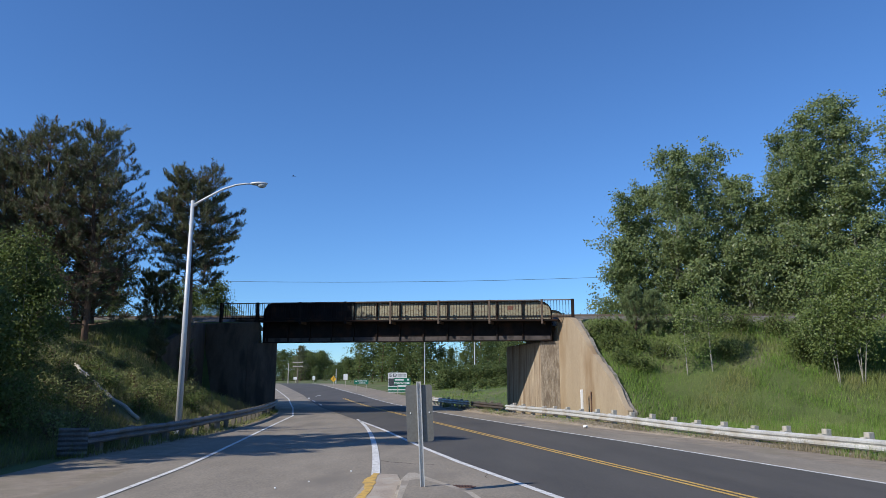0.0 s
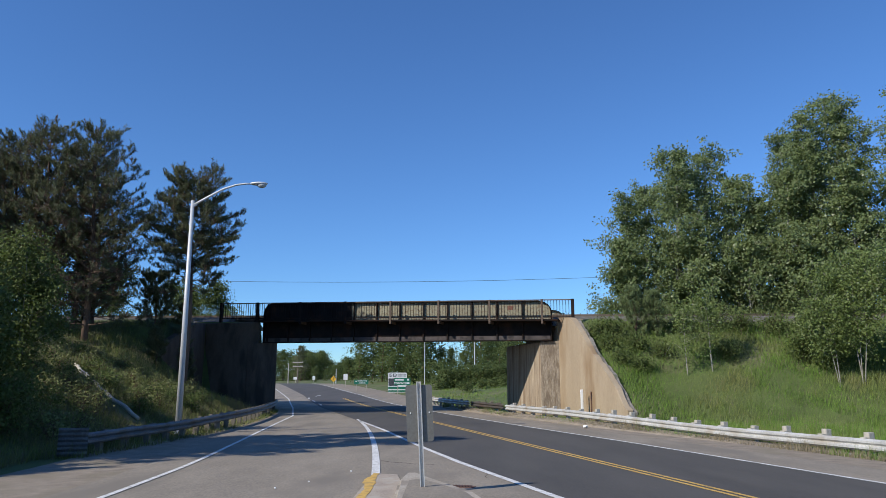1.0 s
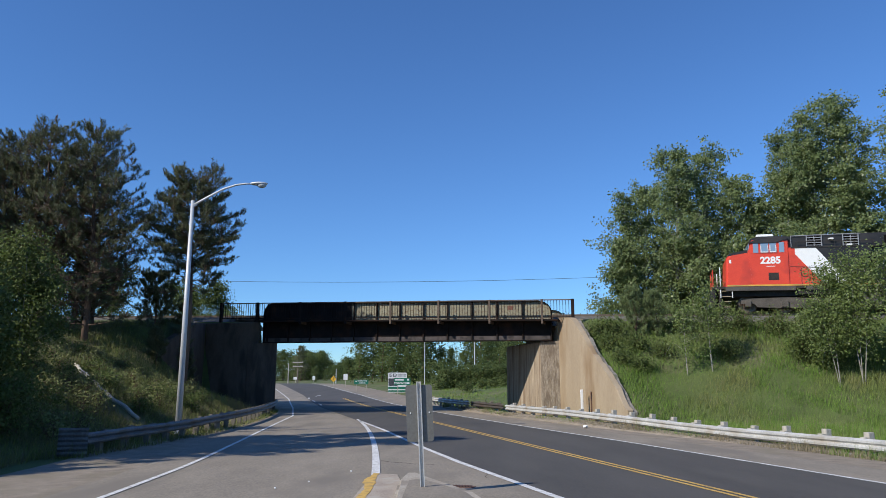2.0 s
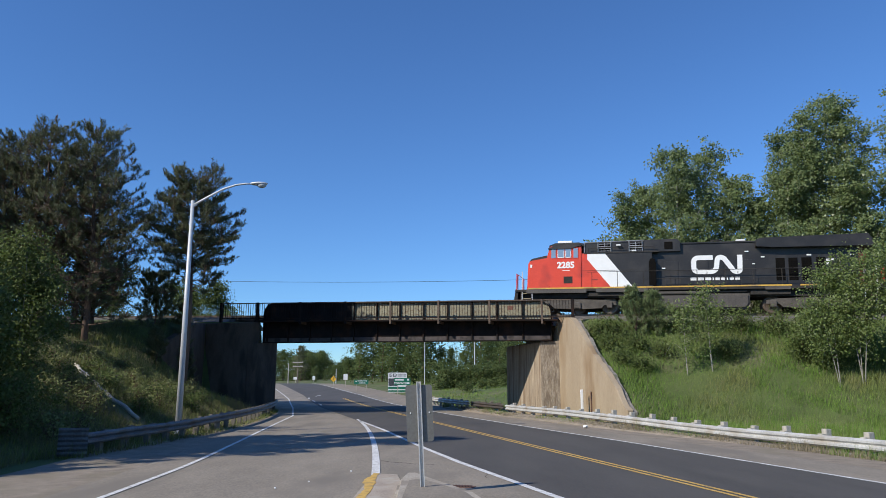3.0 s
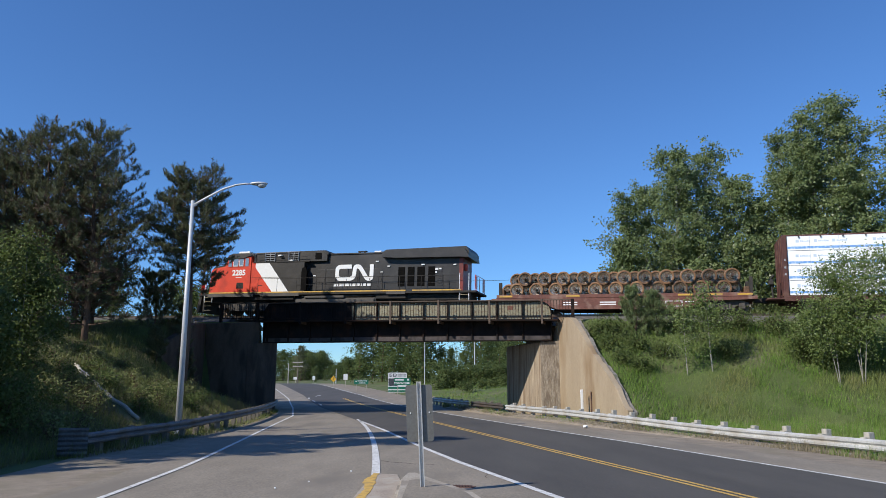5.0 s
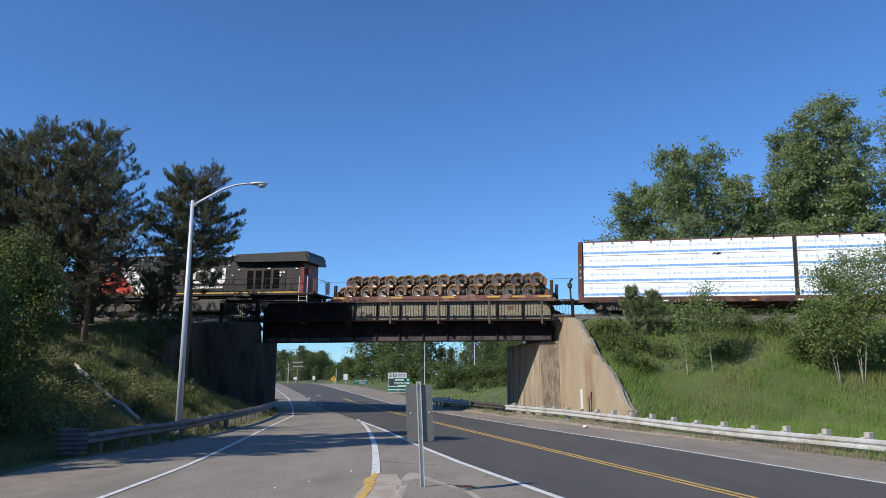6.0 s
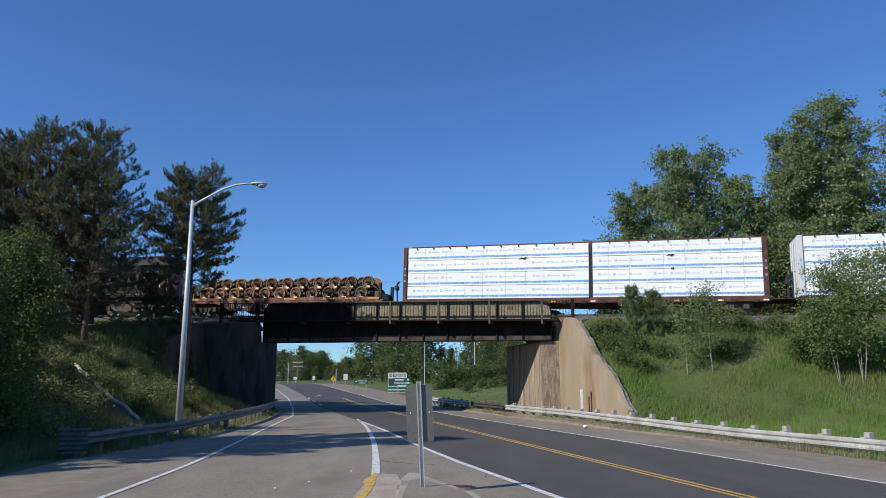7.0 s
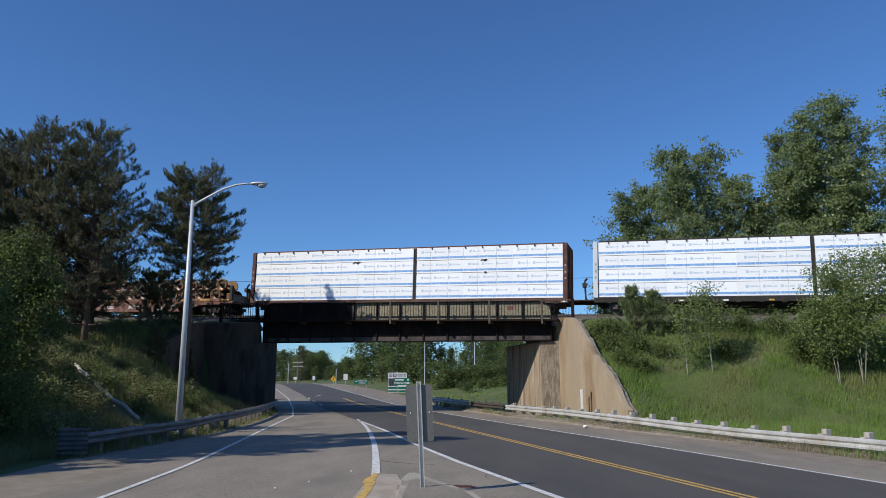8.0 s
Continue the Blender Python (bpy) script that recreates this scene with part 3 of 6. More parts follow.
def build_abutments():
    east = thing("abutment", "tan weathered concrete bridge abutment with sloping wing wall", "abutment", kind="structure")
    c = on_track(6.79, -1.6)
    f = Vector((c.x - 0.225 * 6.6, c.y + 6.6))
    e1, e2 = on_track(9.5, -1.45), on_track(9.5, 5.5)
    k1 = on_track(7.93, -1.6)
    block("stem", [(c.x, c.y), (k1.x, k1.y), (k1.x - 1.3, k1.y + 6.6), (f.x, f.y)], -0.6, 4.42, ROUGH_CONCRETE, east, "stained spalled concrete bridge seat")
    block("face", [(c.x - 0.06, c.y + 0.05), (c.x + 0.12, c.y + 0.1), (f.x + 0.12, f.y), (f.x - 0.06, f.y)], -0.6, 4.38, CONCRETE, east, "streaked tan concrete face")
    block("backwall", [(k1.x - 0.02, k1.y - 0.02), (e1.x, e1.y), (e2.x, e2.y), (k1.x - 1.3, k1.y + 6.6)], -0.6, 5.75, SMOOTH_CONCRETE, east)
    ys = np.linspace(k1.y, 34.6, 26)
    foot = [(k1.x + (8.62 - k1.x) * (k1.y - y) / (k1.y - 34.6), y) for y in ys]
    rnd = random.Random(12)
    tops = [float(np.interp(y, [34.6, 35.05, 35.74, 37.25, 38.93, 40.41, 42.23, k1.y], [0.6, 0.92, 1.58, 2.55, 3.47, 4.56, 5.66, 5.86])) + rnd.uniform(-0.07, 0.04) * (y < 42) for y in ys]
    slab("wing_wall", foot, tops, -0.30, SMOOTH_CONCRETE, east, "smooth tan concrete wing wall with ragged edge")
    slab("coping", [(x + 0.31, y) for x, y in foot], [z - rnd.uniform(0.02, 0.22) for z in tops], -0.22, RUBBLE_CONCRETE, east, "broken grey concrete along the wall's edge")
    west = thing("abutment", "concrete bridge abutment with wing wall, shade put into its colour", "abutment", kind="structure")
    a1, a3 = on_track(-17.25, -1.6), on_track(-12.9, -1.6)
    b1, b2 = on_track(-13.7, -1.75), on_track(-11.38, -1.75)
    block("stem", [(b1.x, b1.y), (b2.x, b2.y), (b2.x - 1.6, b2.y + 6.6), (b1.x - 1.6, b1.y + 6.6)], -0.6, 4.62, SHADED_CONCRETE, west, "spalled concrete bridge seat")
    block("backwall", [(a1.x, a1.y), (a3.x, a3.y), (a3.x - 1.5, a3.y + 6.4), (a1.x - 1.5, a1.y + 6.6)], -0.6, 6.1, SHADED_CONCRETE, west)
    slab("wing_wall", [(a1.x - 0.02, a1.y), (-16.75, 49.2), (-17.1, 46.2), (-17.6, 45.2)], [6.1, 5.9, 4.75, 4.2], 0.5, SHADED_CONCRETE, west)


def build_track():
    bm = bmesh.new()
    prof = [(-2.9, -0.9), (-1.75, -0.22), (1.75, -0.22), (2.9, -0.9)]
    sweep(bm, [on_track(s, 1.5, rail_z(s)) for s in np.arange(-120, 121, 4.0) if s < -13.4], prof)
    sweep(bm, [on_track(s, 1.5, rail_z(s)) for s in np.arange(7.4, 121, 4.0)], prof)
    tagged(part("ballast_bed", bm, BALLAST), "grey crushed stone railway ballast bed", "ballast", kind="stuff")
    bm = bmesh.new()
    for off in (-0.72, 0.72):
        sweep(bm, [on_track(s, 1.5 + off, rail_z(s)) for s in (-120, 0, 120)], [(-0.07, -0.17), (0.07, -0.17), (0.015, -0.15), (0.015, -0.05), (0.036, -0.04), (0.036, 0), (-0.036, 0), (-0.036, -0.04), (-0.015, -0.05), (-0.015, -0.15)])
    tagged(part("railway_rails", bm, RAIL_STEEL), "pair of worn brown steel rails", "rails", kind="structure")
    bm = bmesh.new()
    rnd = random.Random(8)
    for s in np.arange(-100, 100, 0.55):
        m = Matrix.Translation(on_track(s, 1.5, rail_z(s))) @ pose(0, 0, 0, 0, 0, -17.05 + rnd.uniform(-1, 1))
        box(bm, -0.11, 0.11, -1.3, 1.3, -0.36, -0.175, m)
    tagged(part("railway_ties", bm, RUST_STEEL), "dark creosoted timber railway ties", "ties", kind="stuff")


build_ground()
build_road()
build_island()
build_rails()
build_bridge()
build_abutments()
build_track()


# ---- the train ----
RED = make("locomotive_red", (0.60, 0.050, 0.022), (0.70, 0.070, 0.030), 0.8, 12, 0.38, 0.04, third=(0.46, 0.045, 0.025), third_scale=0.7)
# Locomotive red darkened to hold the rear panel's shade under the radiator overhang.
SHADED_RED = make("shaded_locomotive_red", (0.17, 0.020, 0.014), (0.25, 0.033, 0.020), 0.8, 12, 0.5, 0.04, third=(0.11, 0.018, 0.014), third_scale=0.9)
BLACK = make("locomotive_black", (0.012, 0.0105, 0.0095), (0.024, 0.0215, 0.020), 0.8, 12, 0.45, 0.05, third=(0.036, 0.031, 0.027), third_scale=0.8)
DULL_NOSING = make("worn_step_paint", (0.30, 0.22, 0.10), (0.52, 0.44, 0.28), 3.0, 20, 0.7, 0.1)
# Near-black colour stands in for unlit depth behind intake and grilles.
VOID = make("deep_black_opening", (0.003, 0.003, 0.003), (0.008, 0.007, 0.006), 2.0, 18, 0.95, 0.1, sheen=0.1)
TRUCK = make("dusty_truck_casting", (0.045, 0.039, 0.033), (0.125, 0.108, 0.09), 2.2, 18, 0.85, 0.3)
GRIME = make("dusty_black_underframe", (0.012, 0.011, 0.010), (0.05, 0.043, 0.036), 2.0, 18, 0.85, 0.3)
TANK = make("dusty_fuel_tank", (0.046, 0.040, 0.035), (0.105, 0.092, 0.080), 0.8, 14, 0.7, 0.1)
PAINT_WHITE = make("white_paint", (0.74, 0.74, 0.72), (0.84, 0.84, 0.82), 2.0, 25, 0.45, 0.03)
PAINT_YELLOW = make("yellow_stripe_paint", (0.50, 0.28, 0.04), (0.70, 0.42, 0.07), 2.0, 25, 0.55, 0.03, third=(0.36, 0.23, 0.08), third_scale=1.5)
# Blue base colour stands in for the sky seen in the cab panes.
WINDOW = plain_glass("sky_tinted_cab_glass", (0.20, 0.29, 0.40), 0.05)
CAR_RED = make("oxide_red_car_paint", (0.10, 0.035, 0.025), (0.20, 0.075, 0.05), 0.9, 14, 0.7, 0.1, third=(0.25, 0.15, 0.11), third_scale=1.5)
DARK_RED = make("dark_oxide_paint", (0.05, 0.017, 0.013), (0.11, 0.038, 0.028), 0.9, 14, 0.7, 0.1, third=(0.14, 0.07, 0.05), third_scale=1.5)
PALE_BLUE = make("pale_grey_paint", (0.52, 0.54, 0.57), (0.68, 0.70, 0.72), 0.9, 14, 0.6, 0.1)
WHEEL_RUST = make("rusty_wheel_steel", (0.11, 0.052, 0.022), (0.32, 0.165, 0.068), 4.0, 20, 0.5, 0.2, random_by="object", random_amount=0.4)
WHEEL_FACE = make("machined_wheel_hub", (0.17, 0.105, 0.065), (0.50, 0.37, 0.26), 5.0, 14, 0.26, 0.1, metal=0.8, random_by="object", random_amount=0.45)
AXLE_RUST = make("dark_axle_steel", (0.035, 0.022, 0.015), (0.12, 0.07, 0.04), 4.0, 20, 0.5, 0.1, random_by="object", random_amount=0.3)
WRAP = make("white_lumber_wrap", (0.91, 0.92, 0.93), (0.96, 0.96, 0.96), 1.2, 7, 0.45, 0.3, random_by="object", random_amount=0.05, depth=0.03)
BLUE_BAND = make("blue_printed_band", (0.10, 0.30, 0.66), (0.27, 0.48, 0.79), 2.5, 12, 0.45, 0.1, stretch=(2.0, 1, 1), third=(0.55, 0.68, 0.86), third_scale=4.0)
BLUE_PRINT = make("pale_blue_print", (0.50, 0.59, 0.70), (0.68, 0.75, 0.82), 3.0, 15, 0.5, 0.05)
BAND_GREY = make("grey_steel_band", (0.25, 0.26, 0.28), (0.42, 0.43, 0.45), 3.0, 15, 0.5, 0.0)

RIDERS = []   # thing, its place along the line at 5 s, its seat in that vehicle
SPINNERS = []  # wheelset, its seat, its radius


def ribbon(bm, path, width, y0, y1):
    """A flat band with round joins along (x, z) points, raised from y0 to y1."""
    pts = [Vector((p[0], p[1])) for p in path]
    left, right = [], []
    for i, p in enumerate(pts):
        d0 = (pts[i] - pts[i - 1]).normalized() if i else (pts[1] - pts[0]).normalized()
        d1 = (pts[i + 1] - pts[i]).normalized() if i < len(pts) - 1 else d0
        d = (d0 + d1).normalized()
        nrm = Vector((-d.y, d.x))
        k = min(1.6, 1 / max(0.35, nrm.dot(Vector((-d0.y, d0.x)))))
        left.append(p + nrm * width / 2 * k)
        right.append(p - nrm * width / 2 * k)
    for i in range(len(pts) - 1):
        prism(bm, [tuple(left[i]), tuple(left[i + 1]), tuple(right[i + 1]), tuple(right[i])], y0, y1)


def round_path(path, r, k=4):
    """Round the corners of an (x, z) path."""
    out = [path[0]]
    for a, b, c in zip(path, path[1:], path[2:]):
        a, b, c = Vector(a), Vector(b), Vector(c)
        q = min(r, (a - b).length * 0.48, (c - b).length * 0.48)
        p, s = b + (a - b).normalized() * q, b + (c - b).normalized() * q
        for i in range(k + 1):
            t = i / k
            out.append(tuple(p.lerp(b, t).lerp(b.lerp(s, t), t)))
    return out + [path[-1]]


def wheelset_mesh(r, name, seg=24):
    """Two flanged wheels on an axle across the track."""
    bm = bmesh.new()
    for side in (-1, 1):
        prof = [(0.68, 0.10), (0.68, r + 0.03), (0.715, r + 0.03), (0.725, r), (0.82, r - 0.01), (0.82, r - 0.08), (0.775, r - 0.10), (0.755, 0.20), (0.84, 0.16), (0.84, 0.10)]
        rings = [[bm.verts.new((rr * math.cos(6.28319 * j / seg), side * y, rr * math.sin(6.28319 * j / seg))) for j in range(seg)] for y, rr in prof]
        for a, b in zip(rings, rings[1:]):
            for j in range(seg):
                bm.faces.new((a[j], a[(j + 1) % seg], b[(j + 1) % seg], b[j]))
    bmesh.ops.recalc_face_normals(bm, faces=bm.faces)
    rod(bm, (0, -1.10, 0), (0, 1.10, 0), 0.085, seg=12)
    me = bpy.data.meshes.new(name)
    bm.to_mesh(me)
    bm.free()
    return me


def bogie(parent, x, axles, r, wheel_me, frame_mat, sub="truck"):
    """A truck with its side frames, springs and turning wheelsets."""
    t = new(sub)
    t.parent = parent
    t.matrix_local = Matrix.Translation((x, 0, 0))
    half = max(axles)
    bm = bmesh.new()
    for side in (-1, 1):
        y0, y1 = sorted((side * 1.02, side * 1.16))
        top, low = r + 0.38, r - 0.18
        out = [(-half - 0.42, r + 0.02), (-half - 0.38, r + 0.24), (-half + 0.2, top - 0.05), (-0.5, top), (0.5, top), (half - 0.2, top - 0.05), (half + 0.38, r + 0.24), (half + 0.42, r + 0.02),
               (half - 0.32, r + 0.02), (half - 0.5, low), (0.35, low - 0.06), (-0.35, low - 0.06), (-half + 0.5, low), (-half + 0.32, r + 0.02)]
        prism(bm, out, y0, y1)
        for a in axles:
            box(bm, a - 0.17, a + 0.17, *sorted((side * 1.0, side * 1.27)), r - 0.17, r + 0.2, bevel=0.03)
        for k in (-0.16, 0, 0.16):
            rod(bm, (k, side * 1.2, low - 0.02), (k, side * 1.2, r + 0.14), 0.07, seg=8)
    box(bm, -0.3, 0.3, -1.1, 1.1, r + 0.02, r + 0.42, bevel=0.03)
    f = part("side_frame", bm, frame_mat, t)
    for a in axles:
        w = part_of("wheelset", wheel_me, RAIL_STEEL, t, smooth=False)
        SPINNERS.append((w, Vector((a, 0, r)), r))
    return t


def coupler(parent, x, sign, z=0.85):
    bm = bmesh.new()
    box(bm, min(x, x + sign * 0.55), max(x, x + sign * 0.55), -0.09, 0.09, z - 0.12, z + 0.12, bevel=0.02)
    box(bm, min(x + sign * 0.42, x + sign * 0.68), max(x + sign * 0.42, x + sign * 0.68), -0.17, 0.15, z - 0.15, z + 0.15, bevel=0.04)
    part("coupler", bm, GRIME, parent)


def text_part(name, text, size, material, parent, m, depth=0.006, bold=0.01):
    cu = bpy.data.curves.new(name, "FONT")
    cu.body, cu.size, cu.extrude, cu.align_x, cu.offset = text, size, depth, "CENTER", bold
    tmp = bpy.data.objects.new(name, cu)
    scene.collection.objects.link(tmp)
    me = bpy.data.meshes.new_from_object(tmp.evaluated_get(bpy.context.evaluated_depsgraph_get()))
    bpy.data.objects.remove(tmp)
    me.materials.clear()
    ob = part_of(name, me, material, parent)
    ob.matrix_local = m
    return ob


FACE = Matrix.Rotation(math.pi / 2, 4, "X")   # lettering that faces the near side


def build_locomotive():
    loco = thing("locomotive", "red, white and black diesel freight locomotive, dusty, on the rails", "locomotive")
    near = -1
    # running board and stripe
    bm = bmesh.new()
    box(bm, 0.55, 22.0, -1.5, 1.5, 1.42, 1.56, bevel=0.01)
    box(bm, 1.0, 21.4, -1.15, 1.15, 1.0, 1.42)
    for x0, x1 in ((5.2, 8.4), (14.8, 17.0)):
        box(bm, x0, x1, -1.35, 1.35, 1.08, 1.4, bevel=0.03)
    part("underframe", bm, GRIME, loco)
    for y0, y1 in ((-1.525, -1.5), (1.5, 1.525)):
        for x0, x1 in ((1.4, 17.05), (17.5, 20.98)):
            bm = bmesh.new()
            box(bm, x0, x1, y0, y1, 1.57, 1.655)
            part("stripe", bm, PAINT_YELLOW, loco, "yellow stripe along the running board")
    bm = bmesh.new()
    box(bm, 1.3, 5.15, -1.512, -1.49, 1.30, 1.555, bevel=0.01)
    box(bm, 5.75, 8.9, -1.512, -1.49, 1.32, 1.555, bevel=0.01)
    box(bm, 15.6, 17.0, -1.512, -1.49, 1.36, 1.555, bevel=0.01)
    part("side_skirt", bm, TANK, loco, "dusty grey skirt under the running board")
    bm = bmesh.new()
    out = round_path([(8.55, 1.18), (8.55, 0.5), (8.8, 0.24), (14.5, 0.24), (14.75, 0.5), (14.75, 1.18)], 0.15)
    prism(bm, out, -1.38, 1.38)
    bmesh.ops.bevel(bm, geom=[e for e in bm.edges if abs(e.verts[0].co.y - e.verts[1].co.y) < 0.01], offset=0.10, segments=3, affect="EDGES")
    part("fuel_tank", bm, TANK, loco, "grey dusty fuel tank")
    bm = bmesh.new()
    box(bm, 9.3, 12.4, -1.42, -1.2, 1.16, 1.34, bevel=0.05)
    rod(bm, (9.0, -1.3, 1.3), (14.6, -1.3, 1.3), 0.05)
    part("air_pipe", bm, TANK, loco)
    # nose
    bm = bmesh.new()
    prism(bm, [(1.32, 1.56), (1.40, 3.28), (1.50, 3.42), (2.64, 3.60), (2.8, 3.60), (2.8, 1.56)], -1.48, 1.48)
    bmesh.ops.bevel(bm, geom=[e for e in bm.edges if max(v.co.x for v in e.verts) < 2.0 and abs(e.verts[0].co.y - e.verts[1].co.y) < 0.01], offset=0.13, segments=3, affect="EDGES")
    part("nose", bm, RED, loco, "red sloping nose")
    bm = bmesh.new()
    prism(bm, [(1.46, 3.415), (2.62, 3.602), (2.62, 3.80), (1.62, 3.60)], -1.30, 1.30)
    part("nose_top", bm, BLACK, loco, "black anti-glare nose top")
    bm = bmesh.new()
    box(bm, 1.56, 1.68, -1.492, -1.48, 2.98, 3.18)
    part("number_plate_holder", bm, PAINT_WHITE, loco)
    # cab
    bm = bmesh.new()
    prism(bm, [(2.78, 1.56), (2.62, 3.6), (2.86, 4.36), (4.88, 4.36), (4.88, 1.56)], -1.5, 1.5)
    bmesh.ops.bevel(bm, geom=[e for e in bm.edges if e.calc_length() > 2], offset=0.05, segments=2, affect="EDGES")
    cab = part("cab", bm, RED, loco, "red crew cab")
    bm = bmesh.new()
    prism(bm, [(2.74, 4.16), (2.80, 4.44), (3.2, 4.58), (4.7, 4.58), (5.02, 4.5), (5.0, 4.34), (4.6, 4.30), (4.2, 4.16)], -1.58, 1.58)
    bmesh.ops.bevel(bm, geom=[e for e in bm.edges if abs(e.verts[0].co.y - e.verts[1].co.y) < 0.01 and e.verts[0].co.z > 4.4], offset=0.18, segments=3, affect="EDGES")
    part("roof", bm, BLACK, cab, "black cab roof")
    for x0, x1 in ((2.93, 3.22), (3.34, 3.78), (3.84, 4.22), (4.36, 4.64)):
        for y in (-1.5, 1.5):
            s = -1 if y < 0 else 1
            bm = bmesh.new()
            box(bm, x0 - 0.035, x1 + 0.035, *sorted((y, y + s * 0.02)), 3.53, 4.22)
            part("window_frame", bm, RED, cab)
            bm = bmesh.new()
            box(bm, x0, x1, *sorted((y + s * 0.015, y + s * 0.03)), 3.57, 4.18)
            part("window", bm, WINDOW, cab, "cab window with the blue of the sky in its colour")
    bm = bmesh.new()
    for x0, x1 in ((3.35, 3.77), (3.85, 4.21)):
        for a0, a1, z0, z1 in ((x0, x0 + 0.035, 3.58, 4.0), (x1 - 0.035, x1, 3.58, 4.0), (x0, x1, 3.58, 3.63)):
            box(bm, a0, a1, -1.545, -1.532, z0, z1)
    part("window_sash", bm, PAINT_WHITE, cab, "white sliding window sash")
    bm = bmesh.new()
    box(bm, 2.70, 2.74, -1.2, 1.2, 3.72, 4.2)
    part("windscreen", bm, WINDOW, cab)
    text_part("road_number", "2285", 0.56, PAINT_WHITE, cab, Matrix.Translation((3.86, -1.508, 2.92)) @ FACE @ Matrix.Diagonal((1.0, 1.0, 1.0, 1)), bold=0.022)
    bm = bmesh.new()
    box(bm, 3.62, 4.12, -1.508, -1.5, 2.73, 2.765)
    part("lettering_bar", bm, PAINT_WHITE, cab)
    bm = bmesh.new()
    box(bm, 3.72, 4.28, -1.512, -1.5, 1.92, 2.36)
    for k in range(6):
        box(bm, 3.74, 4.26, -1.52, -1.51, 1.95 + k * 0.068, 1.99 + k * 0.068)
    part("louvre", bm, GRIME, cab, "dark square intake louvre")
    bm = bmesh.new()
    box(bm, 3.25, 4.2, -0.75, 0.55, 4.57, 4.84, bevel=0.05)
    part("antenna_box", bm, PAINT_WHITE, loco, "white antenna box on the roof")
    # auxiliary cab: red, white slash, black
    zb, zt = 1.56, 3.84
    for nm, mat, out, lb in (("aux_cab_red", RED, [(4.88, zb), (6.74, zb), (5.22, 3.44), (5.22, zt), (4.88, zt)], "red side panel"),
                             ("slash", PAINT_WHITE, [(6.74, zb), (8.08, zb), (6.30, zt), (5.22, zt), (5.22, 3.44)], "white diagonal slash"),
                             ("aux_cab_black", BLACK, [(8.08, zb), (9.2, zb), (9.2, zt), (6.30, zt)], "black side panel")):
        bm = bmesh.new()
        prism(bm, out, -1.47, 1.47)
        part(nm, bm, mat, loco, lb)
    bm = bmesh.new()
    for x, z in ((5.5, 2.4), (8.6, 2.4)):
        box(bm, x, x + 0.35, -1.485, -1.47, z - 0.3, z - 0.26)
        box(bm, x + 0.1, x + 0.3, -1.485, -1.47, z + 0.2, z + 0.24)
    box(bm, 4.9, 8.3, -1.478, -1.47, 2.70, 2.72)
    part("door_seam", bm, GRIME, loco)
    # dynamic brake box with two grilles, then the long hood
    bm = bmesh.new()
    prism(bm, [(4.95, 3.86), (4.95, 4.5), (5.15, 4.62), (10.7, 4.66), (10.9, 4.5), (10.9, 3.86)], -1.28, 1.28)
    bmesh.ops.bevel(bm, geom=[e for e in bm.edges if abs(e.verts[0].co.y - e.verts[1].co.y) < 0.01 and e.verts[0].co.z > 4.4 and e.verts[1].co.z > 4.4], offset=0.12, segments=2, affect="EDGES")
    part("brake_hood", bm, BLACK, loco)
    for x0 in (5.93, 7.86):
        bm = bmesh.new()
        x1 = x0 + 0.75
        for xa, xb, za, zc in ((x0 - 0.05, x0, 3.93, 4.52), (x1, x1 + 0.05, 3.93, 4.52), (x0 + 0.36, x0 + 0.39, 3.93, 4.52)):
            box(bm, xa, xb, -1.33, -1.28, za, zc)
        for k in range(4):
            box(bm, x0, x1, -1.33, -1.28, 3.97 + 0.15 * k, 4.0 + 0.15 * k)
        part("grille", bm, BAND_GREY, loco, "grey framed radiator grille")
        bm = bmesh.new()
        box(bm, x0, x1, -1.295, -1.279, 3.95, 4.5)
        part("grille_screen", bm, VOID, loco)
    bm = bmesh.new()
    box(bm, 5.0, 9.6, -1.5, -1.25, 3.80, 3.86)
    for x in np.arange(5.3, 9.4, 1.02):
        rod(bm, (x, -1.47, 3.86), (x, -1.47, 4.18), 0.016, seg=5)
    rod(bm, (5.3, -1.47, 4.18), (9.38, -1.47, 4.18), 0.018, seg=5)
    part("roof_walk", bm, GRIME, loco)
    bm = bmesh.new()
    rod(bm, (5.05, -1.36, 4.56), (8.75, -1.36, 4.60), 0.02, seg=5)
    for x in (5.05, 5.9, 6.7, 7.83, 8.63):
        rod(bm, (x, -1.36, 3.9), (x, -1.36, 4.58), 0.016, seg=5)
    part("roof_rail", bm, BAND_GREY, loco, "pale grey rail above the grilles")
    bm = bmesh.new()
    box(bm, 9.2, 15.4, -1.08, 1.08, 1.56, 4.28)
    prism(bm, [(10.85, 4.26), (10.85, 4.46), (15.4, 4.44), (15.4, 4.26)], -0.98, 0.98)
    bmesh.ops.bevel(bm, geom=[e for e in bm.edges if abs(e.verts[0].co.y - e.verts[1].co.y) < 0.01 and min(e.verts[0].co.z, e.verts[1].co.z) > 4.2], offset=0.1, segments=2, affect="EDGES")
    part("long_hood", bm, BLACK, loco, "black engine hood with doors")
    for x in np.arange(9.95, 15.2, 0.88):
        bm = bmesh.new()
        box(bm, x, x + 0.80, -1.105, -1.08, 1.75, 3.25, bevel=0.01)
        box(bm, x + 0.68, x + 0.72, -1.13, -1.10, 2.4, 2.55)
        part("hood_door", bm, BLACK, loco)
    bm = bmesh.new()
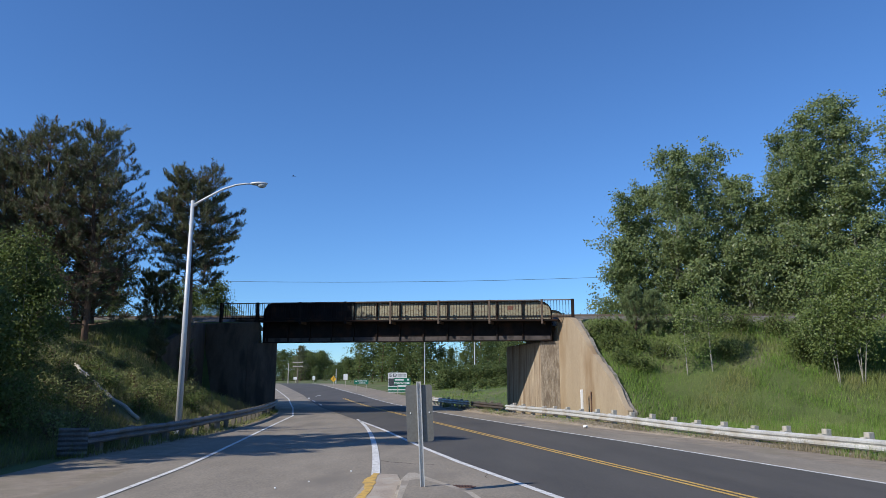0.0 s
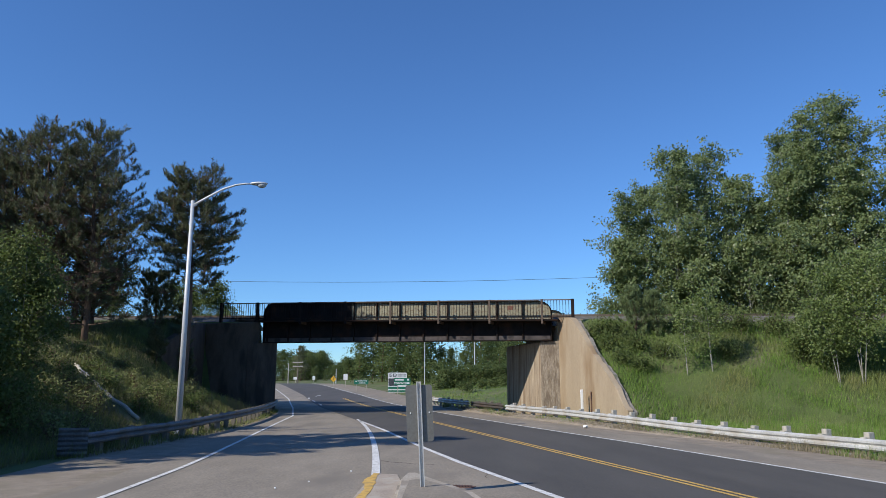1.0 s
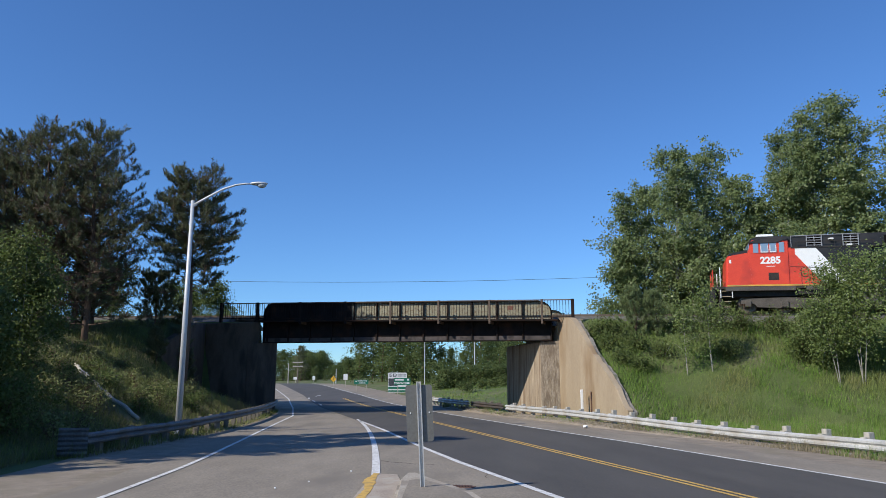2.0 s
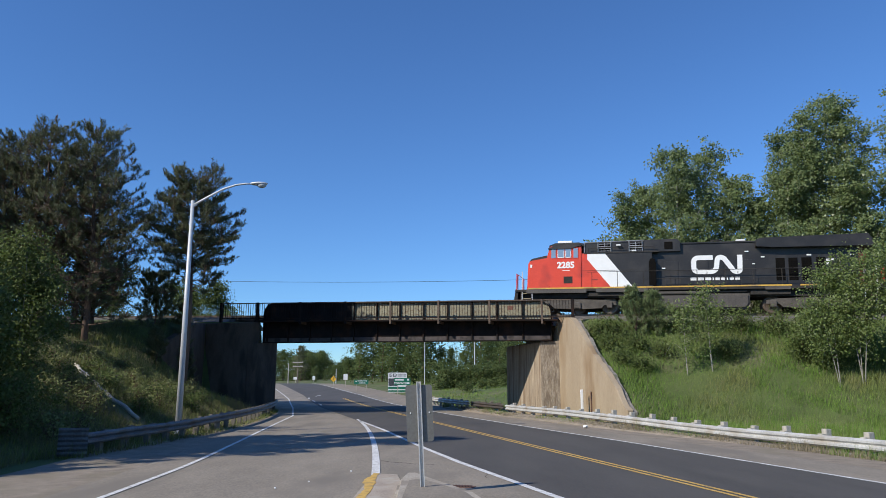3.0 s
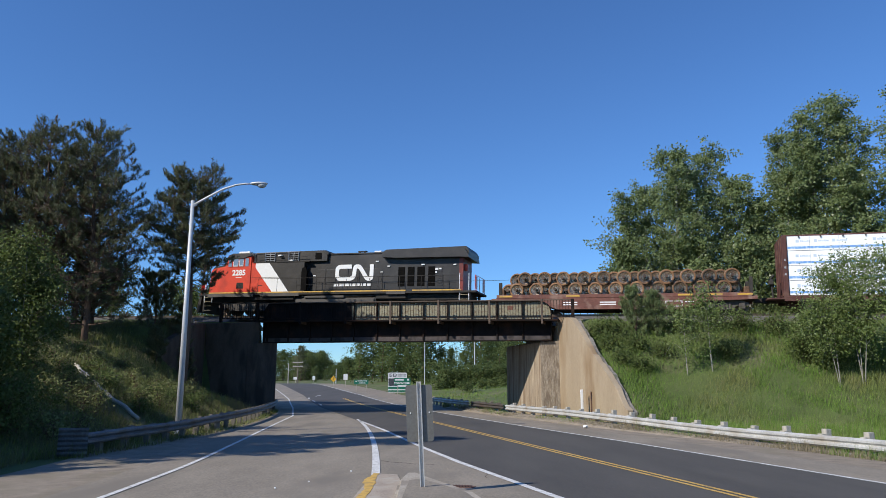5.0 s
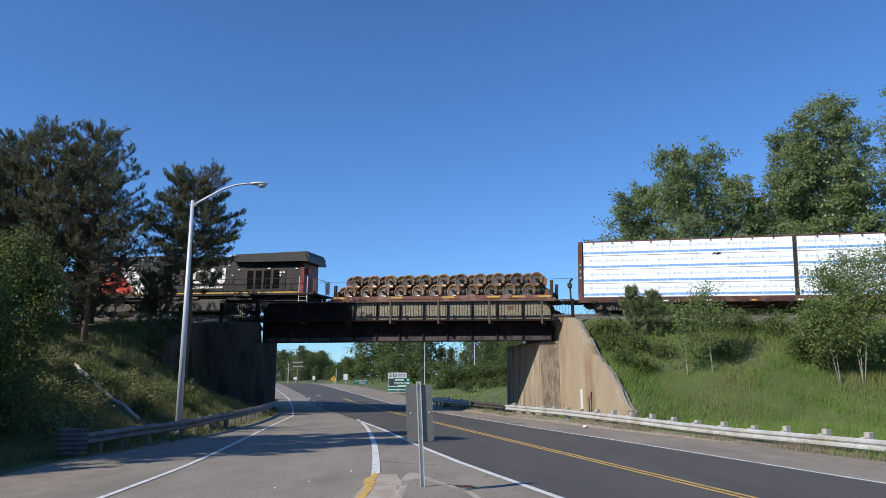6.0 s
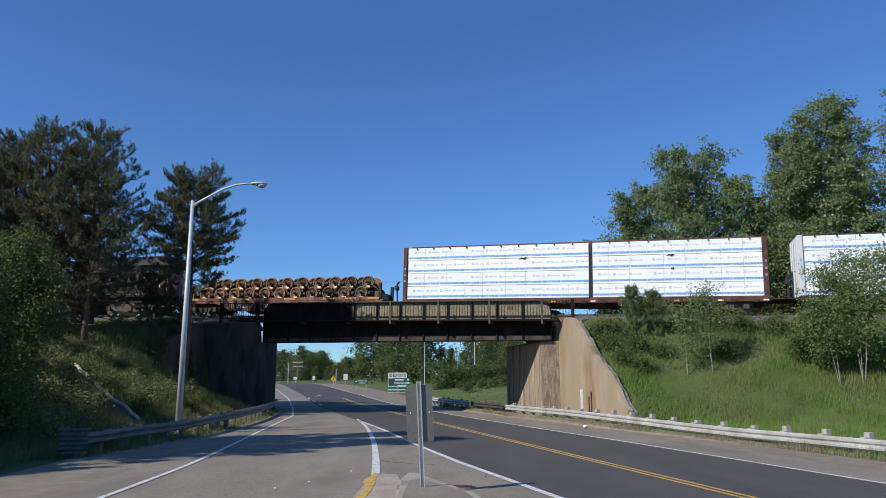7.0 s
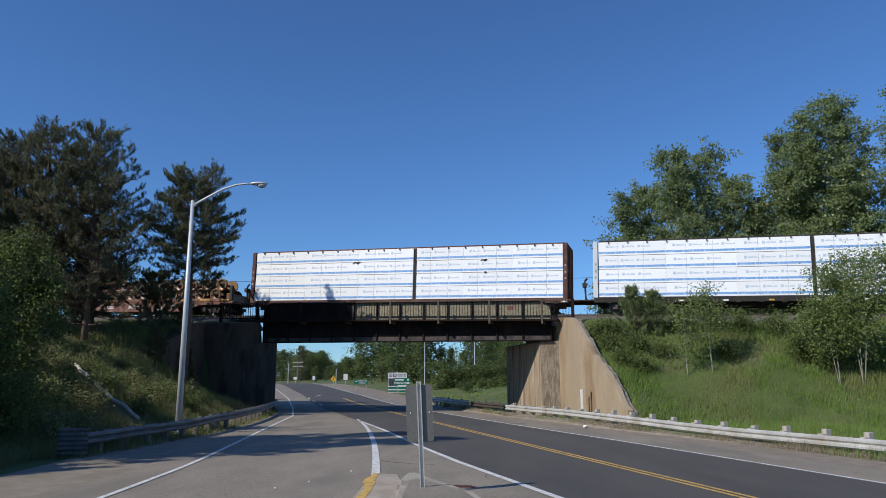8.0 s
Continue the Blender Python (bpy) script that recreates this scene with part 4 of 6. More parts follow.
    prism(bm, [(9.0, 1.72), (9.42, 1.72), (9.42, 3.15), (9.34, 3.36), (9.21, 3.44), (9.08, 3.36), (9.0, 3.15)], -1.476, -1.30)
    part("intake_dark_plate", bm, VOID, loco, "arched intake plate with the dark of an opening in its colour")
    bm = bmesh.new()
    box(bm, 9.96, 10.45, -1.31, -1.281, 4.0, 4.46)
    part("hatch", bm, VOID, loco)
    # radiator end
    bm = bmesh.new()
    box(bm, 15.4, 20.72, -1.08, 1.08, 1.56, 3.95)
    part("radiator_hood", bm, BLACK, loco)
    bm = bmesh.new()
    prism(bm, [(15.2, 3.98), (15.25, 4.42), (15.5, 4.52), (21.25, 4.6), (21.45, 4.3), (21.45, 3.82), (20.9, 3.86), (16.2, 3.9)], -1.52, 1.52)
    bmesh.ops.bevel(bm, geom=[e for e in bm.edges if abs(e.verts[0].co.y - e.verts[1].co.y) < 0.01 and e.verts[0].co.z > 4.25 and e.verts[1].co.z > 4.25], offset=0.16, segments=2, affect="EDGES")
    part("radiator", bm, BLACK, loco, "overhanging black radiator wings")
    bm = bmesh.new()
    box(bm, 20.72, 21.0, -1.10, 1.10, 1.56, 3.84)
    part("rear_panel", bm, SHADED_RED, loco, "red rear end panel with the shade of the overhang in its colour")
    bm = bmesh.new()
    box(bm, 20.98, 21.2, -0.75, -0.45, 3.0, 3.45, bevel=0.03)
    part("rear_light_box", bm, RED, loco)
    for i, (x, w) in enumerate(((16.3, 0.5), (17.0, 0.5), (17.7, 0.55), (18.5, 0.5), (19.15, 0.4))):
        bm = bmesh.new()
        box(bm, x, x + w, -1.10, -1.08, 1.95, 3.3, bevel=0.008)
        for k in range(9):
            box(bm, x + 0.05, x + w - 0.05, -1.118, -1.10, 2.1 + k * 0.12, 2.15 + k * 0.12)
        part("radiator_door", bm, VOID if i < 4 else BLACK, loco, "louvred black door")
    bm = bmesh.new()
    for x, z, w, h in ((19.02, 3.05, 0.22, 0.13), (19.3, 3.08, 0.16, 0.10), (19.03, 2.84, 0.12, 0.12), (18.0, 3.40, 0.24, 0.08), (20.3, 3.36, 0.2, 0.07), (14.6, 3.72, 0.22, 0.06), (15.5, 3.35, 0.2, 0.07), (15.0, 2.95, 0.16, 0.06), (9.78, 2.78, 0.2, 0.07)):
        box(bm, x, x + w, -1.14, -1.10, z, z + h)
    for x, z in ((7.05, 4.28), (8.0, 3.9)):
        box(bm, x, x + 0.26, -1.50, -1.28, z, z + 0.08)
    tagged(part("stencil", bm, PAINT_WHITE, loco, "small white stencilled plates"), kind="stuff")
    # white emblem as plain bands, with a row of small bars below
    bm = bmesh.new()
    emblem = round_path([(12.78, 3.42), (11.66, 3.42), (11.66, 2.55), (12.93, 2.55), (13.05, 3.42), (13.38, 3.42), (13.98, 2.52), (14.30, 2.52), (14.32, 3.55)], 0.30, 6)
    ribbon(bm, emblem, 0.29, -1.128, -1.106)
    part("emblem", bm, PAINT_WHITE, loco, "white flowing band emblem")
    bm = bmesh.new()
    x = 11.45
    for w in (0.34, 0.34, 0.34, 0.07, 0.24, 0.24, 0.07, 0.24, 0.26):
        box(bm, x, x + w, -1.124, -1.106, 2.02, 2.20)
        x += w + 0.085
    part("lettering_bar", bm, PAINT_WHITE, loco, "row of white bars under the emblem")
    # roof fittings
    bm = bmesh.new()
    box(bm, 12.6, 13.5, -0.35, 0.35, 4.44, 4.56, bevel=0.03)
    rod(bm, (12.85, 0, 4.5), (12.85, 0, 4.72), 0.1)
    rod(bm, (13.2, 0.1, 4.5), (13.2, 0.1, 4.74), 0.06)
    box(bm, 12.75, 13.4, -0.1, 0.15, 4.66, 4.72)
    part("exhaust_stack", bm, GRIME, loco)
    bm = bmesh.new()
    box(bm, 14.2, 14.75, -0.5, 0.1, 4.52, 4.62, bevel=0.03)
    part("horn", bm, PAINT_WHITE, loco)
    # rails and steps
    for y in (-1.46, 1.46):
        for x in np.arange(5.5, 20.6, 1.58):
            bm = bmesh.new()
            rod(bm, (x, y, 1.55), (x, y, 2.62), 0.02, seg=6)
            part("stanchion", bm, GRIME, loco)
        bm = bmesh.new()
        rod(bm, (5.2, y, 2.62), (20.7, y, 2.62), 0.02, seg=6)
        rod(bm, (9.3, y, 2.12), (20.7, y, 2.12), 0.012, seg=6)
        part("handrail", bm, GRIME, loco)
    for x, sgn in ((0.62, 1), (21.9, -1)):
        for y in (-1.44, 1.44):
            bm = bmesh.new()
            rod(bm, (x + sgn * 0.40, y, 0.9), (x + sgn * 0.40, y, 2.75), 0.026, seg=6)
            rod(bm, (x + sgn * 1.05, y, 0.9), (x + sgn * 1.05, y, 2.75), 0.026, seg=6)
            part("grab_rail", bm, PAINT_WHITE, loco, "white grab rail")
            lo, hi = sorted((x + sgn * 0.44, x + sgn * 1.0))
            for k in range(4):
                bm = bmesh.new()
                box(bm, lo, hi, *sorted((y, y * 0.78)), 0.32 + 0.32 * k, 0.36 + 0.32 * k)
                st = part("step", bm, GRIME, loco)
                bm = bmesh.new()
                box(bm, lo + 0.03, hi - 0.03, *sorted((y * 1.0, y * 1.015)), 0.325 + 0.32 * k, 0.357 + 0.32 * k)
                part("nosing", bm, DULL_NOSING, st, "worn pale yellow step nosing")
            bm = bmesh.new()
            box(bm, min(x + sgn * 0.30, x + sgn * 0.42), max(x + sgn * 0.30, x + sgn * 0.42), *sorted((y, y * 0.75)), 0.25, 1.5)
            part("step_side", bm, GRIME, loco)
        bm = bmesh.new()
        for y in (-1.3, -0.85, 0.85, 1.3):
            rod(bm, (x, y, 1.5), (x, y, 2.62), 0.025, seg=6)
        box(bm, x - 0.02, x + 0.02, -1.3, -0.8, 1.7, 2.55)
        box(bm, x - 0.02, x + 0.02, 0.8, 1.3, 1.7, 2.55)
        rod(bm, (x, -1.3, 2.62), (x, 1.3, 2.62), 0.022, seg=6)
        part("end_rail", bm, RED, loco, "red end platform railing")
        coupler(loco, x, -sgn, 0.85)
    bm = bmesh.new()
    prism(bm, [(0.35, 0.2), (0.62, 0.2), (0.75, 1.4), (0.55, 1.4)], -1.4, 1.4)
    part("plough", bm, GRIME, loco)
    me = wheelset_mesh(0.53, "wheelset")
    for x in (4.55, 18.05):
        bogie(loco, x, (-2.0, 0.0, 2.0), 0.53, me, TRUCK)
    RIDERS.append((loco, -19.75, Matrix()))


def build_flat_car():
    car = thing("flat_car", "rust-red railway flat car loaded with spare wheelsets", "flat car")
    bm = bmesh.new()
    box(bm, 0.3, 16.2, -1.38, 1.38, 0.94, 1.04)
    part("deck", bm, CAR_RED, car)
    for y0, y1 in ((-1.45, -1.38), (1.38, 1.45)):
        bm = bmesh.new()
        prism(bm, [(0.0, 0.86), (3.0, 0.80), (4.3, 0.26), (11.9, 0.26), (13.4, 0.72), (16.2, 0.82), (16.2, 0.98), (0.0, 0.98)], y0, y1)
        part("side_sill", bm, CAR_RED, car, "deep fish-bellied red sill")
        bm = bmesh.new()
        box(bm, 0.35, 15.9, y0 - 0.02, y1 + 0.02, 0.985, 1.22, bevel=0.015)
        part("curb", bm, CAR_RED, car)
    for x in (0.55, 4.9, 8.6, 11.7, 13.4, 15.1):
        bm = bmesh.new()
        box(bm, x, x + 0.85, -1.482, -1.470, 1.06, 1.17)
        part("reflector", bm, PAINT_YELLOW, car, "yellow reflective patch")
    bm = bmesh.new()
    for x, z, w, h in ((4.7, 0.66, 0.9, 0.07), (4.7, 0.52, 0.9, 0.07), (7.0, 0.66, 1.0, 0.07), (7.0, 0.52, 1.0, 0.07), (8.0, 1.04, 0.25, 0.14), (8.5, 1.06, 0.2, 0.1), (9.9, 0.38, 0.18, 0.36), (9.6, 0.38, 0.5, 0.06), (12.1, 0.66, 0.6, 0.06)):
        box(bm, x, x + w, -1.462, -1.450, z, z + h)
    for x in (10.95, 11.9):
        box(bm, x, x + 0.05, -1.462, -1.45, 0.4, 0.75)
    for z in (0.4, 0.71):
        box(bm, 10.95, 11.95, -1.462, -1.45, z, z + 0.04)
    tagged(part("stencil", bm, PAINT_WHITE, car, "white stencilled bars"), kind="stuff")
    for x, z in ((0.55, 2.05), (15.9, 2.2)):
        for y in (-1.15, 1.15):
            bm = bmesh.new()
            box(bm, x - 0.1, x + 0.1, y - 0.1, y + 0.1, 1.0, z, bevel=0.01)
            part("stake", bm, GRIME, car, "dark upright end stake")
    for x0 in (0.5, 15.5):
        bm = bmesh.new()
        box(bm, x0, x0 + 0.3, -1.2, 1.2, 1.04, 1.62, bevel=0.03)
        part("chock", bm, WHEEL_RUST, car)
    coupler(car, 0.1, -1)
    coupler(car, 16.1, 1)
    me = wheelset_mesh(0.42, "wheelset", 20)
    for x in (1.8, 14.5):
        bogie(car, x, (-0.85, 0.85), 0.42, me, TRUCK)
    RIDERS.append((car, 3.3, Matrix()))
    build_wheel_load(3.3)


def load_wheel_mesh(side, seg=22):
    bm = bmesh.new()
    if True:
        prof = [(0.66, 0.095), (0.66, 0.475), (0.69, 0.485), (0.70, 0.455), (0.80, 0.445), (0.80, 0.375), (0.745, 0.355), (0.715, 0.19), (0.82, 0.165), (0.82, 0.095)]
        rings = [[bm.verts.new((rr * math.cos(6.28319 * j / seg), side * y, rr * math.sin(6.28319 * j / seg))) for j in range(seg)] for y, rr in prof]
        for k, (a, b) in enumerate(zip(rings, rings[1:])):
            for j in range(seg):
                f = bm.faces.new((a[j], a[(j + 1) % seg], b[(j + 1) % seg], b[j]))
                f.material_index = 1 if k in (6, 7, 8) else 0
    bmesh.ops.recalc_face_normals(bm, faces=bm.faces)
    me = bpy.data.meshes.new("wheel")
    bm.to_mesh(me)
    bm.free()
    return me


def build_wheel_load(s5):
    bm = bmesh.new()
    rod(bm, (0, -0.9, 0), (0, 0.9, 0), 0.09, seg=12)
    for side in (-1, 1):
        rod(bm, (0, side * 0.85, 0), (0, side * 1.16, 0), 0.075, seg=12)
        rod(bm, (0, side * 1.14, 0), (0, side * 1.24, 0), 0.10, seg=12)
    axle = bpy.data.meshes.new("axle")
    bm.to_mesh(axle)
    bm.free()
    first = thing("spare_wheelset", "rusty brown spare railway wheelset stacked on the flat car", "wheelset", "wheelsets on the flat car")
    for side in (-1, 1):
        part_of("wheel", load_wheel_mesh(side), [WHEEL_RUST, WHEEL_FACE], first)
    part_of("axle", axle, AXLE_RUST, first)
    rnd = random.Random(21)
    spots = []
    for k in range(11):
        spots.append((4.92 + 1.275 * k, -0.24, 1.57))
        spots.append((4.28 + 1.275 * k, 0.22, 1.57))
        spots.append((5.42 + 1.275 * k, -0.24, 2.30))
        if k < 10:
            spots.append((6.06 + 1.275 * k, 0.22, 2.30))
    spots.append((4.28 + 1.275 * 11, 0.22, 1.57))
    spots.append((4.80, 0.22, 2.30))
    for i, (s, y, z) in enumerate(spots):
        seat = Matrix.Translation((s - s5 + rnd.uniform(-0.03, 0.03), y + rnd.uniform(-0.05, 0.05), z)) @ pose(0, 0, 0, 0, rnd.uniform(0, 360), 0)
        ob = first if i == 0 else copy_thing(first, Matrix())
        RIDERS.append((ob, s5, seat))


def lumber_pack(length, tall, seed):
    """One strapped bundle of boards in printed white wrap; its near face at y = 0, its depth behind."""
    rnd = random.Random(seed)
    pack = thing("lumber_pack", "bundle of lumber in white wrap with blue printed band", "lumber pack", "lumber packs on the cars")
    bm = bmesh.new()
    box(bm, 0.003, length - 0.003, 0, 1.17, 0.012, tall - 0.003, bevel=0.010)
    part("wrap", bm, WRAP, pack)
    bm = bmesh.new()
    box(bm, 0.015, length - 0.015, -0.004, 0.002, 0.12, 0.255)
    part("band", bm, BLUE_BAND, pack, "blue printed band")
    bm = bmesh.new()
    x = 0.25 + rnd.uniform(0, 0.3)
    while x < length - 0.7:
        z = tall * 0.56
        box(bm, x, x + 0.17, -0.003, 0.002, z, z + 0.17)
        for k in range(6):
            box(bm, x + 0.23 + 0.095 * k, x + 0.31 + 0.095 * k, -0.003, 0.002, z + 0.03, z + rnd.uniform(0.09, 0.14))
        x += rnd.uniform(0.92, 1.0)
    tagged(part("print", bm, BLUE_PRINT, pack, "faint blue printed marks"), kind="stuff")
    for f in (0.3, 0.68):
        bm = bmesh.new()
        box(bm, length * f - 0.006, length * f + 0.006, -0.007, 0.0, 0.03, tall - 0.02)
        part("strap", bm, BAND_GREY, pack)
    return pack


def build_lumber_car(s5, paint, ends, label, pale, models):
    car = thing("lumber_car", label, "rail car", "lumber cars")
    L = 23.15
    for x0, x1 in ((0.0, 0.27), (L - 0.27, L)):
        bm = bmesh.new()
        box(bm, x0, x1, -1.42, 1.42, 0.98, 4.6, bevel=0.02)
        for y in (-1.1, -0.4, 0.4, 1.1):
            box(bm, x0 - 0.05, x1 + 0.05, y - 0.06, y + 0.06, 1.0, 4.5)
        part("bulkhead", bm, ends, car, "steel end bulkhead")
        bm = bmesh.new()
        xm = (x0 + x1) / 2
        for z in (3.05, 2.6, 2.2):
            box(bm, xm - 0.05, xm + 0.05, -1.432, -1.42, z, z + 0.13)
        tagged(part("stencil", bm, BAND_GREY, car), kind="stuff")
    bm = bmesh.new()
    box(bm, 0.27, L - 0.27, -0.52, 0.52, 4.60, 4.79, bevel=0.02)
    part("top_chord", bm, paint, car)
    bm = bmesh.new()
    box(bm, 0.27, L - 0.27, -0.04, 0.04, 1.0, 4.56)
    part("centre_beam", bm, paint, car)
    bm = bmesh.new()
    box(bm, L / 2 + 1.14 - 0.10, L / 2 + 1.14 + 0.10, -1.30, 1.30, 1.0, 4.5, bevel=0.01)
    mid = part("centre_post", bm, GRIME, car, "dark vertical centre post")
    bm = bmesh.new()
    box(bm, 0.0, L, -1.42, 1.42, 0.86, 1.0, bevel=0.01)
    box(bm, 0.3, L - 0.3, -0.4, 0.4, 0.45, 0.86)
    part("deck", bm, paint, car)
    for y0, y1 in ((-1.44, -1.36), (1.36, 1.44)):
        bm = bmesh.new()
        prism(bm, [(0.0, 0.68), (L, 0.68), (L, 0.86), (0, 0.86)], y0, y1)
        part("side_sill", bm, paint, car, "weathered side sill with winches")
    for k in range(18):
        x = 0.8 + k * 1.26
        bm = bmesh.new()
        box(bm, x, x + 0.30, -1.50, -1.44, 0.62, 0.80, bevel=0.01)
        part("winch", bm, GRIME, car)
        if k % 2 == 1:
            bm = bmesh.new()
            box(bm, x + 0.55, x + 0.85, -1.452, -1.44, 0.72, 0.81)
            part("reflector", bm, PAINT_YELLOW if k % 6 == 1 else PAINT_WHITE, car)
    bm = bmesh.new()
    if pale:
        for z in (0.45, 0.81):
            box(bm, 14.55, 15.25, -1.47, -1.45, z, z + 0.05)
        for x in (14.55, 15.2):
            box(bm, x, x + 0.05, -1.47, -1.45, 0.45, 0.86)
        for k in range(4):
            box(bm, 14.68, 15.12, -1.47, -1.45, 0.54 + 0.07 * k, 0.57 + 0.07 * k)
    else:
        box(bm, 20.2, 20.7, -1.455, -1.443, 0.48, 0.58)
    part("placard", bm, PAINT_WHITE, car, "white framed placard with bars")
    bm = bmesh.new()
    rod(bm, (-0.55, -0.9, 0.9), (-0.62, -0.9, 2.1), 0.06, seg=7)
    rod(bm, (-0.62, -0.9, 2.1), (-0.45, -0.9, 2.3), 0.07, seg=7)
    box(bm, -0.75, -0.5, -1.1, -0.7, 1.7, 2.0, bevel=0.04)
    part("hand_brake", bm, GRIME, car)
    bm = bmesh.new()
    box(bm, -0.9, 0.0, -1.3, 1.3, 0.80, 0.88)
    box(bm, L, L + 0.9, -1.3, 1.3, 0.80, 0.88)
    part("end_platform", bm, paint, car)
    coupler(car, -0.3, -1)
    coupler(car, L + 0.3, 1)
    me = wheelset_mesh(0.42, "wheelset", 20)
    for x in (2.2, L - 2.2):
        bogie(car, x, (-0.89, 0.89), 0.42, me, TRUCK)
    # cables over the load with their clips
    for k in range(19):
        x = 0.95 + k * 1.18
        if abs(x - (L / 2 + 1.14)) < 0.3:
            continue
        bm = bmesh.new()
        box(bm, x - 0.03, x + 0.03, -1.42, -1.345, 4.44, 4.55)
        rod(bm, (x, -1.40, 4.5), (x, -0.52, 4.68), 0.012, seg=4)
        part("cable_clip", bm, GRIME, car)
    if pale:
        for x, z, w in ((8.35, 3.62, 0.30), (17.6, 3.58, 0.26), (17.7, 2.75, 0.10)):
            bm = bmesh.new()
            prism(bm, [(x - w, z - 0.05), (x - 0.3 * w, z + 0.02), (x + 0.1 * w, z - 0.07), (x + w, z + 0.03), (x + 0.5 * w, z + 0.10), (x, z + 0.05), (x - 0.5 * w, z + 0.09)], -1.385, -1.366)
            part("torn_wrap", bm, GRIME, car, "dark torn flap in the wrap")
    RIDERS.append((car, s5, Matrix()))
    rnd = random.Random(int(s5 * 10))
    split = L / 2 + 1.14
    lens = (split - 0.12 - 0.30) / 3, (L - 0.30 - split - 0.12) / 3
    tall = 0.875
    for half, x0 in ((0, 0.30), (1, split + 0.12)):
        for k in range(3):
            for row in range(4):
                for side in (-1, 1):
                    key = (half, (k + row) % 2)
                    if key not in models:
                        models[key] = lumber_pack(lens[half], tall, 5 + 7 * half + key[1])
                        ob = models[key]
                    else:
                        ob = copy_thing(models[key], Matrix())
                    at = Matrix.Translation((x0 + k * lens[half], -1.345 + rnd.uniform(-0.015, 0.02), 1.01 + row * 0.885))
                    if side > 0:
                        at = Matrix.Translation((x0 + (k + 1) * lens[half], 1.345, 1.01 + row * 0.885)) @ pose(0, 0, 0, 0, 0, 180)
                    RIDERS.append((ob, s5, at @ pose(0, 0, 0, 0, 0, rnd.uniform(-0.12, 0.12))))


build_locomotive()
build_flat_car()
MODELS = {}
build_lumber_car(20.96, DARK_RED, DARK_RED, "oxide red centre-beam lumber car with white wrapped load", True, MODELS)
build_lumber_car(45.75, GRIME, PALE_BLUE, "dark centre-beam lumber car with pale grey bulkheads and wrapped load", False, MODELS)


# ---- plants ----
POPLAR_LEAF = make("poplar_leaf", (0.125, 0.17, 0.055), (0.235, 0.29, 0.12), 0.6, 5, 0.42, 0, random_by="island", random_amount=0.2, through_light=0.42)
BIRCH_LEAF = make("birch_leaf", (0.10, 0.145, 0.032), (0.21, 0.27, 0.085), 0.8, 5, 0.5, 0, random_by="island", random_amount=0.35, through_light=0.4)
FAR_LEAF = make("far_leaf", (0.085, 0.118, 0.036), (0.165, 0.21, 0.078), 0.12, 3, 0.8, 0, random_by="island", random_amount=0.14, through_light=0.42, sheen=0.2)
PINE_NEEDLE = make("pine_needle", (0.086, 0.100, 0.046), (0.195, 0.202, 0.100), 0.7, 6, 0.6, 0, random_by="island", random_amount=0.3, through_light=0.25)
YOUNG_NEEDLE = make("young_needle", (0.12, 0.165, 0.062), (0.25, 0.305, 0.125), 0.7, 6, 0.6, 0, random_by="island", random_amount=0.3, through_light=0.3)
DRY_NEEDLE = make("dry_needle", (0.12, 0.08, 0.055), (0.20, 0.135, 0.09), 0.7, 6, 0.8, 0, random_by="island", random_amount=0.3)
# Also worn by the ramp birches, where its darkness stands for shade.
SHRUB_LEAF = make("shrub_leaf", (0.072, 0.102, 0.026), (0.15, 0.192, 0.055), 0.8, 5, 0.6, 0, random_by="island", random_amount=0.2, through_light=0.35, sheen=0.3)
PALE_BARK = make("pale_bark", (0.20, 0.185, 0.155), (0.42, 0.40, 0.35), 3, 20, 0.85, 0.3, stretch=(1, 1, 0.5), third=(0.08, 0.07, 0.06), third_scale=3)
PINE_BARK = make("pine_bark", (0.07, 0.045, 0.032), (0.19, 0.12, 0.08), 4, 25, 0.95, 0.8, stretch=(1, 1, 0.3), depth=0.04)
WEED_LEAF = make("weed_leaf", (0.13, 0.155, 0.045), (0.24, 0.26, 0.09), 0.8, 5, 0.6, 0, random_by="island", random_amount=0.3, third=(0.23, 0.19, 0.09), third_scale=0.5, through_light=0.35)
ROUGH_BLADE = make("rough_grass_blade", (0.10, 0.135, 0.028), (0.205, 0.24, 0.062), 0.35, 3, 0.6, 0, random_by="island", random_amount=0.4, third=(0.21, 0.185, 0.08), third_scale=0.3, through_light=0.25)
GRASS_BLADE = make("grass_blade", (0.072, 0.135, 0.013), (0.150, 0.250, 0.034), 0.35, 3, 0.6, 0, random_by="island", random_amount=0.4, third=(0.165, 0.18, 0.05), third_scale=0.3, through_light=0.25)
DRY_BLADE = make("dry_grass_blade", (0.12, 0.10, 0.06), (0.23, 0.195, 0.12), 0.5, 3, 0.8, 0, random_by="island", random_amount=0.3)


def unit(v):
    return v / np.maximum(1e-9, np.linalg.norm(v, axis=1, keepdims=True))


